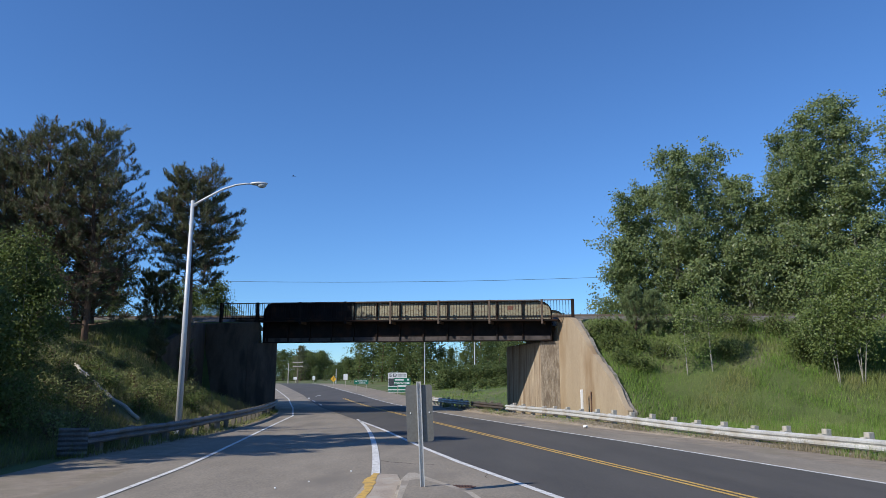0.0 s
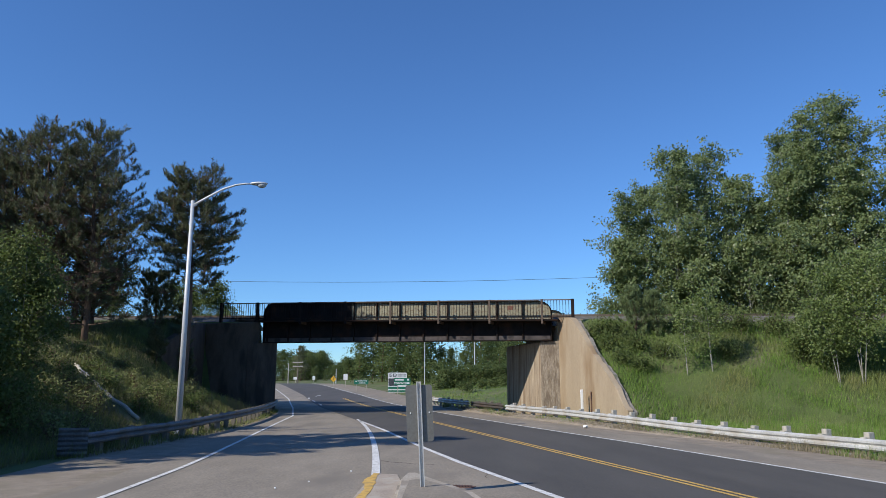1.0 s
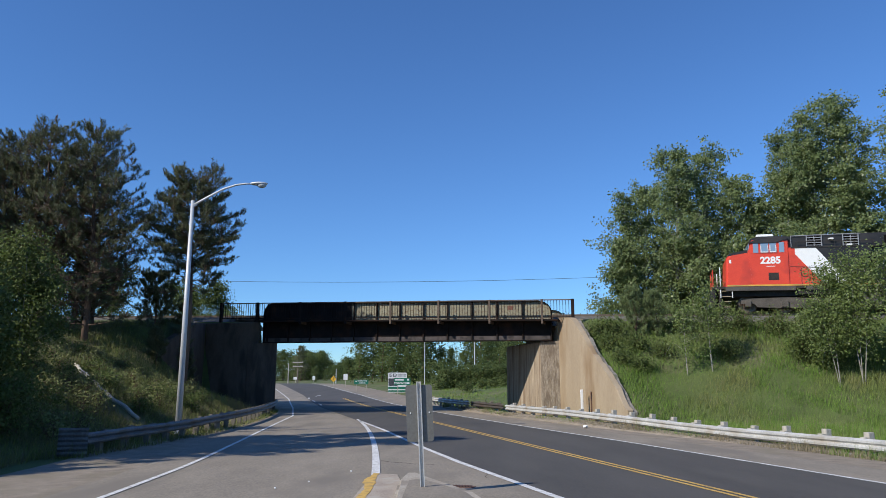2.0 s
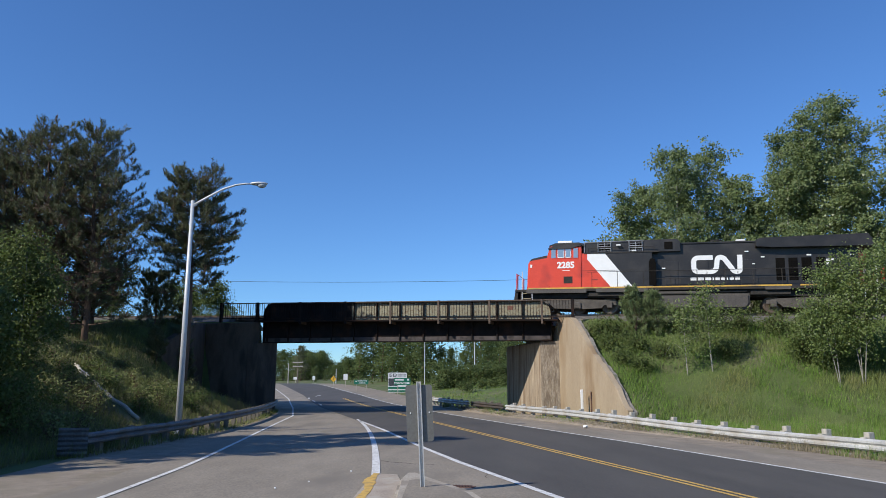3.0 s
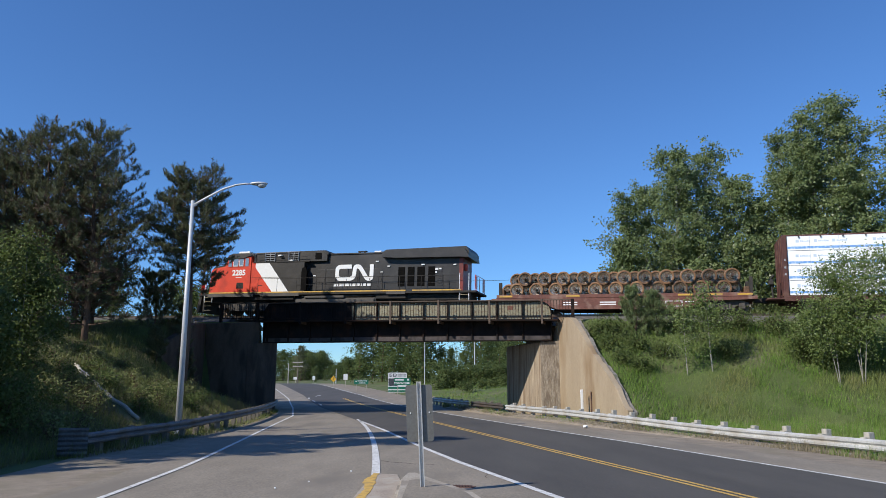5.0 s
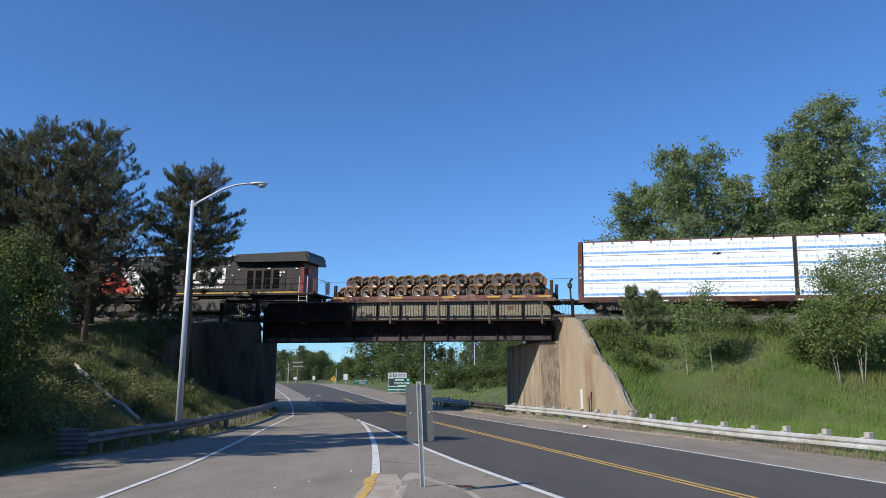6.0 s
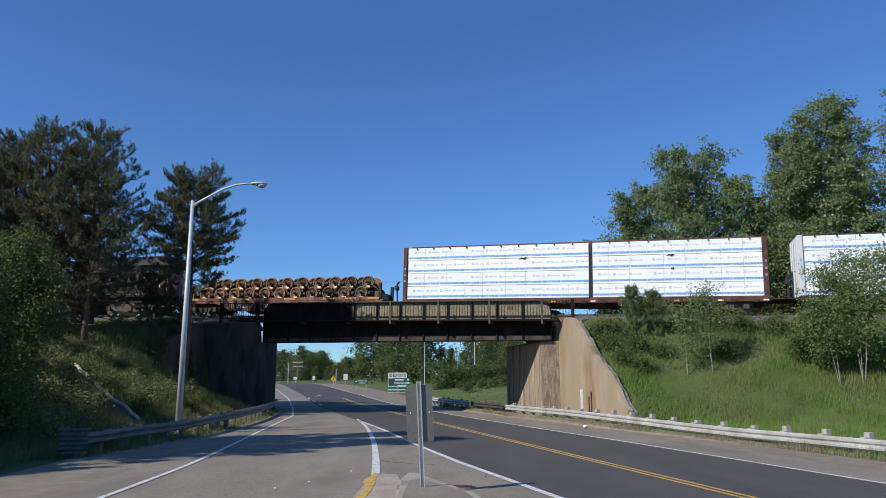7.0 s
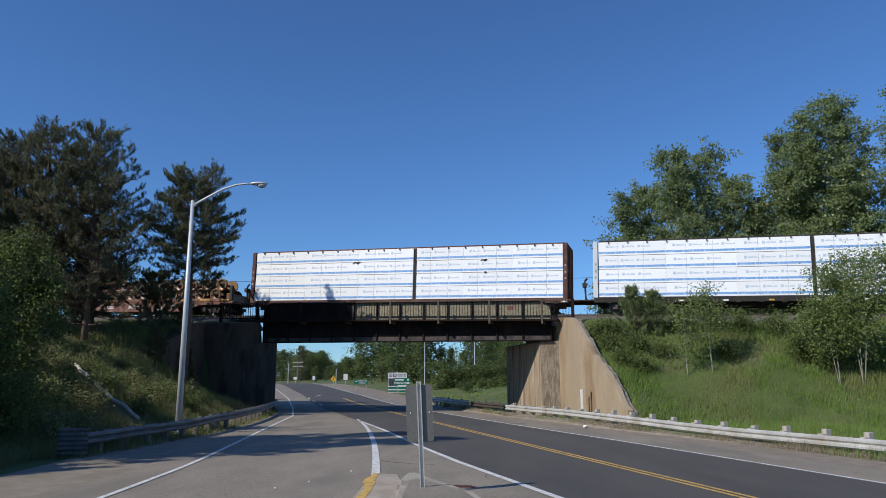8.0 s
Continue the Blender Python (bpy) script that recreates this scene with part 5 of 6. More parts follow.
def leaves(name, centres, dirs, length, width, rng, fold=0.25, facing=None):
    """A mesh of small pointed leaves: one four-cornered leaf at each centre along its direction."""
    n = len(centres)
    d = unit(dirs)
    w = unit(np.cross(d, rng.normal(size=(n, 3)) if facing is None else facing + rng.normal(size=(n, 3)) * 0.55))
    up = np.cross(d, w)
    L = (length * rng.uniform(0.7, 1.25, n))[:, None]
    B = (width * rng.uniform(0.7, 1.25, n))[:, None]
    co = np.empty((n, 4, 3))
    co[:, 0] = centres - d * L * 0.5
    co[:, 1] = centres + w * B * 0.5 + up * B * fold
    co[:, 2] = centres + d * L * 0.5
    co[:, 3] = centres - w * B * 0.5 + up * B * fold
    return quick_mesh(name, co.reshape(-1, 3), np.arange(4 * n).reshape(n, 4))


def needles(name, centres, dirs, length, width, rng, facing):
    """A mesh of slim three-cornered blades, broad at the foot, one at each centre along its direction."""
    n = len(centres)
    d = unit(dirs)
    w = unit(np.cross(d, facing + rng.normal(size=(n, 3)) * 0.55))
    L = (length * rng.uniform(0.7, 1.25, n))[:, None]
    B = (width * rng.uniform(0.7, 1.25, n))[:, None]
    co = np.empty((n, 3, 3))
    co[:, 0] = centres - d * L * 0.5 - w * B * 0.5
    co[:, 1] = centres - d * L * 0.5 + w * B * 0.5
    co[:, 2] = centres + d * L * 0.5
    return quick_mesh(name, co.reshape(-1, 3), np.arange(3 * n).reshape(n, 3))


LIGHTWARD = np.array([SUN_FROM.x * 0.6, SUN_FROM.y * 0.6, 0.75])   # leaves turn their blades to the light


def limb_path(start, az, rise, length, rng, curve=0.25, k=5):
    pts, d = [Vector(start)], Vector((math.cos(az) * math.cos(rise), math.sin(az) * math.cos(rise), math.sin(rise)))
    for i in range(k):
        d = (d + Vector((rng.normal() * 0.12, rng.normal() * 0.12, curve * 0.25 + rng.normal() * 0.06))).normalized()
        pts.append(pts[-1] + d * length / k)
    return pts


def leafy_tree(name, label, place, h, crown, base, amount, leaf, rng_seed, leaf_mat, bark, stems=1, profile=None, twig=0.30, group="", spread=0.34, twigs=0.12, lift=(0.35, 0.95), more=1.0):
    rng = np.random.default_rng(rng_seed)
    tree = thing(name, label, "tree" if h > 3.2 else "weeds" if name == "weed_clump" else "bush", group)
    tree.location = place
    wood = bmesh.new()
    cent, sizes = [], []
    for q in range(stems):
        lean = rng.normal(size=2) * (0.03 + 0.10 * (stems > 1))
        hh = h * (1 if q == 0 else rng.uniform(0.7, 0.95))
        path = [Vector((lean[0] * hh * f + 0.10 * math.sin(3 * f + q) * f, lean[1] * hh * f + 0.08 * math.sin(4 * f + 2 * q), hh * f)) for f in np.linspace(0, 1, 9)]
        path[0].z -= 0.4
        r0 = 0.011 * hh * (0.30 if stems > 1 else 0.65 if hh < 6 else 1)
        tube(wood, path, [r0 * (1 - 0.93 * f) + 0.006 for f in np.linspace(0, 1, 9)], 8)
        nl = int((14 + 1.6 * hh) * more / (1 if stems == 1 else 1.5))
        for i in range(nl):
            f = base + (0.98 - base) * (i + rng.uniform(0, 1)) / nl
            prof = profile(f) if profile else math.sin(math.pi * min(1, (f - base) / (1 - base) * 0.86 + 0.14)) ** 0.6
            length = max(0.3, crown * prof * rng.uniform(0.4, 1.25))
            j = f * 8
            p = path[int(j)].lerp(path[min(8, int(j) + 1)], j - int(j))
            lp = limb_path(p, i * 2.399 + rng.normal() * 0.4, rng.uniform(*lift), length, rng)
            tube(wood, lp[::5] if h < 10 and twigs == 0 else lp, [max(0.004, 0.32 * r0 * (1 - f) + 0.008) * (1 - 0.85 * g) for g in np.linspace(0, 1, 2 if h < 10 and twigs == 0 else 6)], 3)
            for k in range(2, 6):
                for _ in range(2):
                    tw = lp[k] + Vector(rng.normal(size=3) * spread * (0.5 + 0.25 * length))
                    cent.append(tw)
                    sizes.append(twig * rng.uniform(0.6, 1.3))
                    if rng.uniform() < twigs:
                        tube(wood, [lp[k], tw], [0.008, 0.003], 3)
        cent += [path[-1] + Vector(rng.normal(size=3) * 0.15) for _ in range(3)]
        sizes += [twig * 0.7] * 3
    part("trunk", wood, bark, tree, smooth=True)
    cent, sizes = np.array(cent), np.array(sizes)
    pick = rng.integers(0, len(cent), amount)
    off = np.clip(rng.normal(size=(amount, 3)), -1.7, 1.7) * sizes[pick][:, None] * np.array([1, 1, 0.75])
    pos = cent[pick] + off
    pos[:, 2] = np.maximum(pos[:, 2], 0.15 if h > 3.2 else -0.35)
    dirs = unit(off) + rng.normal(size=(amount, 3)) * 0.7 + np.array([0, 0, -0.35])
    part_of("crown", leaves("crown", pos, dirs, leaf, leaf * 0.75, rng, 0.2, LIGHTWARD), leaf_mat, tree)
    return tree


def pine_tree(name, label, place, h, crown, base, seed, group="", dead=0.0, needle=0.17, wide=0.025, per=34, shape=0.6, open_low=0.0, fine=1.0, foliage=None):
    """Whorls of limbs that fork into branchlets, each ending in upturned shoots, every shoot a brush of needles."""
    rng = np.random.default_rng(seed)
    tree = thing(name, label, "pine tree", group)
    tree.location = place
    tall = h > 6
    wood = bmesh.new()
    bend = rng.normal(size=2) * 0.008
    path = [Vector((bend[0] * h * f + 0.12 * math.sin(5 * f), bend[1] * h * f, h * f)) for f in np.linspace(0, 1, 10)]
    path[0].z -= 0.5
    r0 = 0.015 * h
    tube(wood, path, [r0 * (1 - 0.93 * f) + 0.01 for f in np.linspace(0, 1, 10)], 9)
    tip, axis, dry = [], [], []
    gap = (0.46 if tall else 0.30) / fine
    f = max(0.03, base * (1 - open_low))
    w = 0
    while f < 0.97:
        g = (f - base) / (1 - base)
        below = g < 0
        g = max(0.0, g)
        reach = crown * min(1.0, (0.55 if open_low < 0.4 else 0.72) + 1.6 * g) * max(0.06, 1 - max(0, g - 0.2) / 0.84) ** shape
        tilt = rng.uniform(0, 6.28)
        count = int(rng.integers(6, 9))
        for i in range(count):
            if below and rng.uniform() < 0.45:
                continue
            az = i * 6.283 / count + w * 1.9 + rng.normal() * 0.22
            length = max(0.25, reach * rng.uniform(0.62, 1.08) * (1 + 0.16 * math.cos(az - tilt)))
            q = f * 9
            p = path[int(q)].lerp(path[min(9, int(q) + 1)], q - int(q))
            rise = rng.uniform(-0.22, 0.42) + (0.42 * g ** 2 if tall else 0.30)
            lp = limb_path(p, az, rise, length, rng, 0.18 if tall else 0.45)
            tube(wood, lp, [max(0.008, 0.24 * r0 * (1 - 0.7 * f)) * (1 - 0.85 * v) for v in np.linspace(0, 1, 6)], 3)
            ahead = (lp[5] - lp[2]).normalized()
            n = max(5, int(length * fine / (0.30 if tall else 0.17)))
            for k in range(n):
                u = (0.86 if below else 0.22) + (0.14 if below else 0.78) * (k + rng.uniform()) / n
                v = u * 5
                at = lp[min(4, int(v))].lerp(lp[min(5, int(v) + 1)], v - int(v))
                side = Vector((-ahead.y, ahead.x, 0)) * (1 if k % 2 else -1)
                way = (ahead * rng.uniform(0.5, 1.1) + side * rng.uniform(0.2, 1.0) + Vector((0, 0, rng.uniform(-0.05, 0.5)))).normalized()
                end = at + way * (0.36 + 0.16 * length * (1.15 - u)) * rng.uniform(0.5, 1.2) * (1 if tall else 0.6)
                if rng.uniform() < 0.5:
                    tube(wood, [at, end], [0.014, 0.005], 3)
                brown = rng.uniform() < dead * (1.25 - g) * (1.6 - u)
                for m in range(2):
                    shoot = (way * rng.uniform(0.3, 0.9) + Vector((rng.normal() * 0.45, rng.normal() * 0.45, rng.uniform(0.3, 1.0)))).normalized()
                    tip.append(end.lerp(at, rng.uniform(0, 0.9)) + shoot * (0.17 if tall else 0.14))
                    axis.append(shoot)
                    dry.append(brown)
            if not below:
                for m in range(3):
                    tip.append(lp[5] + Vector(rng.normal(size=3) * 0.09) + Vector((0, 0, 0.16)))
                    axis.append((ahead * 0.6 + Vector((rng.normal() * 0.2, rng.normal() * 0.2, 0.8))).normalized())
                    dry.append(False)
        f += gap / h * rng.uniform(0.75, 1.25)
        w += 1
    for k in range(9):
        tip.append(path[-1] + Vector((rng.normal() * 0.13, rng.normal() * 0.13, rng.uniform(-0.7, 0.2))))
        axis.append(Vector((rng.normal() * 0.25, rng.normal() * 0.25, 1)).normalized())
        dry.append(False)
    part("trunk", wood, PINE_BARK, tree, smooth=True)
    tip, axis, dry = np.array(tip), np.array(axis), np.array(dry)
    for tag, sel, mat in (("crown", ~dry, foliage or PINE_NEEDLE), ("dead_foliage", dry, DRY_NEEDLE)):
        b, a = np.repeat(tip[sel], per, axis=0), np.repeat(axis[sel], per, axis=0)
        if not len(b):
            continue
        k = len(b)
        at = b - a * (rng.uniform(0, 1, k) ** 1.3 * (0.32 if tall else 0.18))[:, None]
        v = unit(a * 0.75 + rng.normal(size=(k, 3)) * 0.55)
        part_of(tag, needles(tag, at + v * needle * 0.5, v, np.full(k, needle), np.full(k, wide), rng, LIGHTWARD), mat, tree, "brown dead needles" if tag != "crown" else "")
    return tree


def spot(x, y, sink=0.05):
    return Vector((x, y, float(height(np.float64(x), np.float64(y))) - sink))


SWAYING = []   # trees that the breeze moves


def standing(x, y, top):
    """The foot of a tree and the height that brings its tip to the given level."""
    at = spot(x, y)
    return at, top - at.z


def build_trees():
    # tall pines on the west shoulder of the bank
    for i, (x, y, top, c, f, b) in enumerate([(-20.9, 42.3, 17.3, 4.3, 0.55, 0.15), (-23.9, 42.5, 17.5, 4.2, 0.60, 0.30), (-26.5, 43.6, 17.1, 4.2, 0.5, 0.12), (-28.3, 43.0, 16.0, 4.4, 0.45, 0.10), (-22.6, 46.4, 16.2, 3.0, 0.5, 0.06), (-25.5, 46.2, 16.4, 3.6, 0.45, 0.06), (-28.6, 46.6, 16.4, 3.8, 0.45, 0.06), (-32.0, 46.8, 16.6, 3.8, 0.45, 0.06), (-22.4, 43.8, 16.0, 3.4, 0.5, 0.40)]):
        at, h = standing(x, y, top)
        pine_tree("pine_tree", "tall dark green pine with reddish bark and dead lower twigs", at, h, c, b, 40 + i, "pines on the bank", dead=0.32, shape=f, open_low=0.45, fine=1.18 if i < 4 else 0.8, wide=0.025 if i < 4 else 0.038, per=30 if i < 4 else 16)
    at, h = standing(-15.6, 44.1, 14.45)
    pine_tree("pine_tree", "tall pine with rounded crown and bare lower trunk", at, h, 3.45, 0.52, 66, "pines on the bank", dead=0.2, shape=0.27, open_low=0.14, fine=1.75, per=30)
    pine_tree("pine_tree", "knee-high dark pine sapling on the bank", spot(-17.5, 44.4), 2.0, 0.8, 0.0, 63, "pines on the bank", needle=0.12)
    for i, (x, y, top, c) in enumerate([(-18.6, 46.6, 8.7, 2.1), (-17.0, 47.4, 7.2, 0.9), (-24.2, 48.4, 9.9, 2.0), (-27.0, 48.6, 10.5, 2.2)]):
        at, h = standing(x, y, top)
        pine_tree("pine_tree", "small dark young pine beside the tracks", at, h, c, 0.0, 62 + i, "pines on the bank", needle=0.14, shape=0.5)
    for i, (x, y, h, c) in enumerate([(-19.3, 61.5, 5.0, 2.5), (-17.2, 60.6, 4.2, 2.2), (-21.6, 62.5, 4.6, 2.4), (-24.2, 65, 6.5, 2.4), (-31.5, 68, 9, 3.0), (-28, 61, 5, 2.2)]):
        leafy_tree("tree", "grey-green leafy tree behind the tracks", spot(x, y), h, c, 0.15, 6000, 0.16, 70 + i, FAR_LEAF, PALE_BARK, group="trees behind the tracks")
    for i in range(12):
        q = on_track(-40 + 1.75 * i, 5.6)
        leafy_tree("bush", "wild shrub along the far side of the tracks", spot(q.x, q.y), 1.5 + 0.5 * math.sin(3.1 * i), 1.1, 0.02, 900, 0.13, 330 + i, SHRUB_LEAF, PINE_BARK, 3, group="shrubs behind the tracks", twig=0.28)
    for i in range(7):
        q = on_track(10.2 + 1.9 * i, 5.8)
        leafy_tree("bush", "wild shrub along the far side of the tracks", spot(q.x, q.y), 1.9 + 0.4 * math.sin(2.3 * i), 1.2, 0.02, 900, 0.13, 350 + i, SHRUB_LEAF, PINE_BARK, 3, group="shrubs behind the tracks", twig=0.28)
    # poplars behind the tracks: plan, level of the tip, reach of the crown
    for i, (x, y, top, c) in enumerate([(14.3, 54.0, 16.0, 2.25), (13.3, 52.6, 12.0, 1.5), (15.9, 55.6, 17.4, 2.6), (16.9, 52.6, 19.0, 3.2), (20.3, 54.6, 20.0, 3.3), (18.9, 56.6, 19.0, 3.2), (21.4, 52.0, 16.9, 3.0), (23.2, 53.2, 15.2, 2.6), (24.0, 51.2, 17.4, 2.6), (26.3, 54.6, 21.6, 2.9), (26.8, 51.8, 21.9, 2.9), (30.0, 54.2, 23.9, 3.2), (30.9, 51.2, 22.9, 3.0), (31.4, 48.6, 20.6, 2.8), (28.4, 53.0, 20.3, 3.0), (33.4, 51.5, 23.5, 3.2), (28.6, 49.0, 16.8, 2.8), (17.6, 50.6, 12.0, 2.5), (21.2, 49.6, 11.6, 2.5), (25.0, 48.6, 12.4, 2.6)]):
        at, h = standing(x, y, top - 0.2)
        SWAYING.append(leafy_tree("poplar_tree", "tall green poplar with fluttering leaves", at, h, c * 1.38, 0.05, 16500 if h > 13 else 10500, 0.19, 100 + i, POPLAR_LEAF, PALE_BARK, group="poplars behind the tracks", twig=0.27, spread=0.30, lift=(0.20, 0.85), more=1.6,
                                  profile=lambda f: (min(1.0, 0.55 + 1.6 * f) * max(0.12, 1 - max(0, f - 0.35) / 0.68) ** 0.55)))
    # young birches and shrubs on the slope
    for i, (x, y, h, c, st) in enumerate([(18.95, 35.0, 5.6, 1.25, 2), (20.0, 34.9, 6.2, 1.6, 3), (21.7, 33.6, 6.8, 1.9, 3), (23.6, 31.6, 7.6, 2.3, 3)]):
        SWAYING.append(leafy_tree("birch_tree", "young birch with pale stems on the grassy slope", spot(x, y), h, c, 0.27, 7500, 0.115, 130 + i, BIRCH_LEAF, PALE_BARK, st, group="birches on the slope", twig=0.28))
    leafy_tree("birch_tree", "slender young birch with white trunk on the slope", spot(13.75, 37.3), 4.2, 1.15, 0.36, 1800, 0.115, 140, BIRCH_LEAF, PALE_BARK, 1, group="birches on the slope", twig=0.24)
    leafy_tree("birch_tree", "slender young birch with white trunk on the slope", spot(12.5, 37.4), 3.4, 1.0, 0.34, 1300, 0.115, 141, BIRCH_LEAF, PALE_BARK, 1, group="birches on the slope", twig=0.24)
    pine_tree("pine_tree", "young bushy pine on the bank beside the abutment", spot(11.0, 41.6), 2.7, 1.45, 0.0, 150, "young pines", needle=0.14, wide=0.016, per=26, shape=0.95, fine=1.2, foliage=YOUNG_NEEDLE)
    pine_tree("pine_tree", "young bushy pine on the bank beside the abutment", spot(12.15, 41.4), 2.4, 1.35, 0.0, 151, "young pines", needle=0.14, wide=0.016, per=26, shape=0.95, fine=1.2, foliage=YOUNG_NEEDLE)
    for i, (x, y, h, c) in enumerate([(9.7, 41.4, 0.8, 0.7), (10.5, 39.9, 0.7, 0.7), (9.1, 40.0, 0.55, 0.5), (9.5, 38.7, 0.5, 0.5), (10.3, 38.0, 0.45, 0.5), (8.9, 41.4, 0.7, 0.5), (11.8, 39.2, 0.5, 0.6), (13.6, 41.4, 0.8, 0.8), (15.3, 41.0, 0.8, 0.9), (18.3, 37.2, 1.2, 0.9), (19.4, 36.2, 1.3, 1.0), (14.9, 38.2, 0.7, 0.6), (16.6, 40.4, 0.7, 0.8), (18.2, 39.8, 0.7, 0.8), (19.8, 39.3, 0.8, 0.9)]):
        leafy_tree("bush", "low green shrub on the railway bank", spot(x, y), h, c, 0.02, int(500 + 1700 * h), 0.10, 160 + i, SHRUB_LEAF, PINE_BARK, 3, group="shrubs on the bank", twig=0.25)
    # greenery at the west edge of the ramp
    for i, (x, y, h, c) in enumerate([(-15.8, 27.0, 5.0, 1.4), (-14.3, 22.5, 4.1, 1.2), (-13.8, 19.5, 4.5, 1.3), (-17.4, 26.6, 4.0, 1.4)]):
        # Darker shrub leaf on these birches imitates the shade they stand in.
        leafy_tree("birch_tree", "leafy young birch beside the ramp, shade put into its leaf colour", spot(x, y), h, c, 0.04, 10000, 0.11, 180 + i, SHRUB_LEAF, PALE_BARK, 3, group="birches beside the ramp", twig=0.3)
    for i, (x, y, h, c) in enumerate([(-13.6, 23.6, 0.8, 0.6), (-17.2, 28.8, 1.4, 0.9), (-20.5, 38.2, 1.2, 0.9), (-12.4, 20.6, 1.4, 0.9)]):
        leafy_tree("bush", "wild shrub among long grass on the west bank", spot(x, y), h, c, 0.02, 2200, 0.10, 230 + i, SHRUB_LEAF, PINE_BARK, 3, group="shrubs on the west bank", twig=0.25)
    rnd = random.Random(56)
    for i in range(34):     # taller weeds and brambles lower down
        y = rnd.uniform(25, 42)
        x = -11.6 - 0.06 * (y - 24) - rnd.uniform(0.2, 1.0) ** 1.4 * (5.5 if y > 30 else 3.5)
        if i > 27:
            x, y = -11.2 - rnd.uniform(0, 1.8), rnd.uniform(19.8, 23.5)
        if -1.0 < (x + 11.93) * 0.692 + (y - 29.05) * 0.722 < 0.5 and y > 28:
            y += 1.6
        leafy_tree("weed_clump", "tall olive weeds and brambles on the west bank", spot(x, y), rnd.uniform(0.45, 0.95), rnd.uniform(0.3, 0.6), 0.1, 420, 0.085, 290 + i, WEED_LEAF, PINE_BARK, 4, group="weeds on the west bank", twig=0.15, spread=0.2)
    rnd = random.Random(55)
    for i in range(26):
        y = rnd.uniform(24, 43)
        x = -11.4 - 0.05 * (y - 24) - rnd.uniform(0.3, 7.0)
        if -0.9 < (x + 11.93) * 0.692 + (y - 29.05) * 0.722 < 0.5 and y > 28:
            y += 1.4
        leafy_tree("weed_clump", "low dark leafy weeds on the grassy bank", spot(x, y), rnd.uniform(0.25, 0.5), rnd.uniform(0.3, 0.55), 0.02, 500, 0.09, 260 + i, SHRUB_LEAF, PINE_BARK, 3, group="weeds on the west bank", twig=0.16, spread=0.2)
    # taller trees that shade the ramp and the bank from the west
    for i, (x, y, h, c) in enumerate([(-15.0, 12.8, 5.0, 2.0), (-17.5, 14.4, 14.5, 3.0), (-20.3, 16.2, 15.0, 3.2), (-15.0, 16.2, 7.5, 2.2), (-16.4, 19.0, 8.0, 2.3), (-33, 37, 13.5, 3.4), (-30.6, 31.0, 14.8, 3.0)]):
        pine_tree("pine_tree", "tall pine west of the ramp", spot(x, y), h, c, 0.06, 200 + i, "pines west of the ramp", needle=0.6, wide=0.15, per=4, shape=0.6, fine=0.55)



build_trees()


# ---- street furniture, signs, small things ----
SIGN_GREEN = make("green_sign_sheeting", (0.01, 0.14, 0.085), (0.015, 0.18, 0.11), 1.0, 10, 0.5, 0.0)
SIGN_YELLOW = make("yellow_sign_sheeting", (0.78, 0.42, 0.015), (0.85, 0.48, 0.02), 1.0, 10, 0.5, 0.0)
SIGN_DARK = make("dark_sign_print", (0.03, 0.035, 0.04), (0.09, 0.10, 0.11), 4.0, 20, 0.6, 0.0)
DARK_WOOD = make("dark_utility_pole", (0.10, 0.085, 0.07), (0.22, 0.19, 0.16), 3.0, 20, 0.9, 0.3, stretch=(2, 2, 0.3))
RUSTED_IRON = make("rusted_iron", (0.075, 0.038, 0.028), (0.16, 0.08, 0.058), 6.0, 30, 0.85, 0.4)
WIRE = make("dark_wire", (0.02, 0.02, 0.022), (0.04, 0.04, 0.045), 3.0, 20, 0.6, 0.0)
LAMP_GLASS = plain_glass("lamp_lens", (0.45, 0.46, 0.46), 0.15)


def build_street_lamp():
    lamp = thing("street_lamp", "tall pale grey steel street lamp with curved arm", "street lamp")
    base = spot(-9.98, 28.0, 0.1)
    lamp.location = base
    top = 9.05 - base.z
    bm = bmesh.new()
    tube(bm, [(0, 0, 0), (0, 0, top * 0.5), (0, 0, top)], [0.125, 0.10, 0.07], 14)
    part("pole", bm, POLE_PAINT, lamp, smooth=True)
    bm = bmesh.new()
    rod(bm, (0, 0, 0), (0, 0, 0.35), 0.17, 0.15, 14)
    part("base", bm, POLE_PAINT, lamp)
    bm = bmesh.new()
    arc = [Vector((-0.02, 0, top - 0.22)), Vector((0.55, 0, top + 0.12)), Vector((1.2, 0, top + 0.48)), Vector((1.7, 0, top + 0.65)), Vector((2.1, 0, top + 0.70)), Vector((2.3, 0, top + 0.70))]
    tube(bm, arc, [0.05, 0.045, 0.042, 0.04, 0.038, 0.036], 9)
    rod(bm, (0, 0, top - 0.26), (0.16, 0, top - 0.16), 0.05, 0.04, 8)
    part("arm", bm, POLE_PAINT, lamp, smooth=True)
    bm = bmesh.new()
    bmesh.ops.create_uvsphere(bm, u_segments=16, v_segments=8, radius=0.5, matrix=Matrix.Translation((2.6, 0, top + 0.70)) @ Matrix.Diagonal((0.74, 0.32, 0.15, 1)))
    part("head", bm, POLE_PAINT, lamp, "grey cobra-head luminaire", True)
    bm = bmesh.new()
    bmesh.ops.create_uvsphere(bm, u_segments=14, v_segments=8, radius=0.5, matrix=Matrix.Translation((2.72, 0, top + 0.63)) @ Matrix.Diagonal((0.38, 0.26, 0.22, 1)))
    part("lens", bm, LAMP_GLASS, lamp, "frosted lamp lens", True)


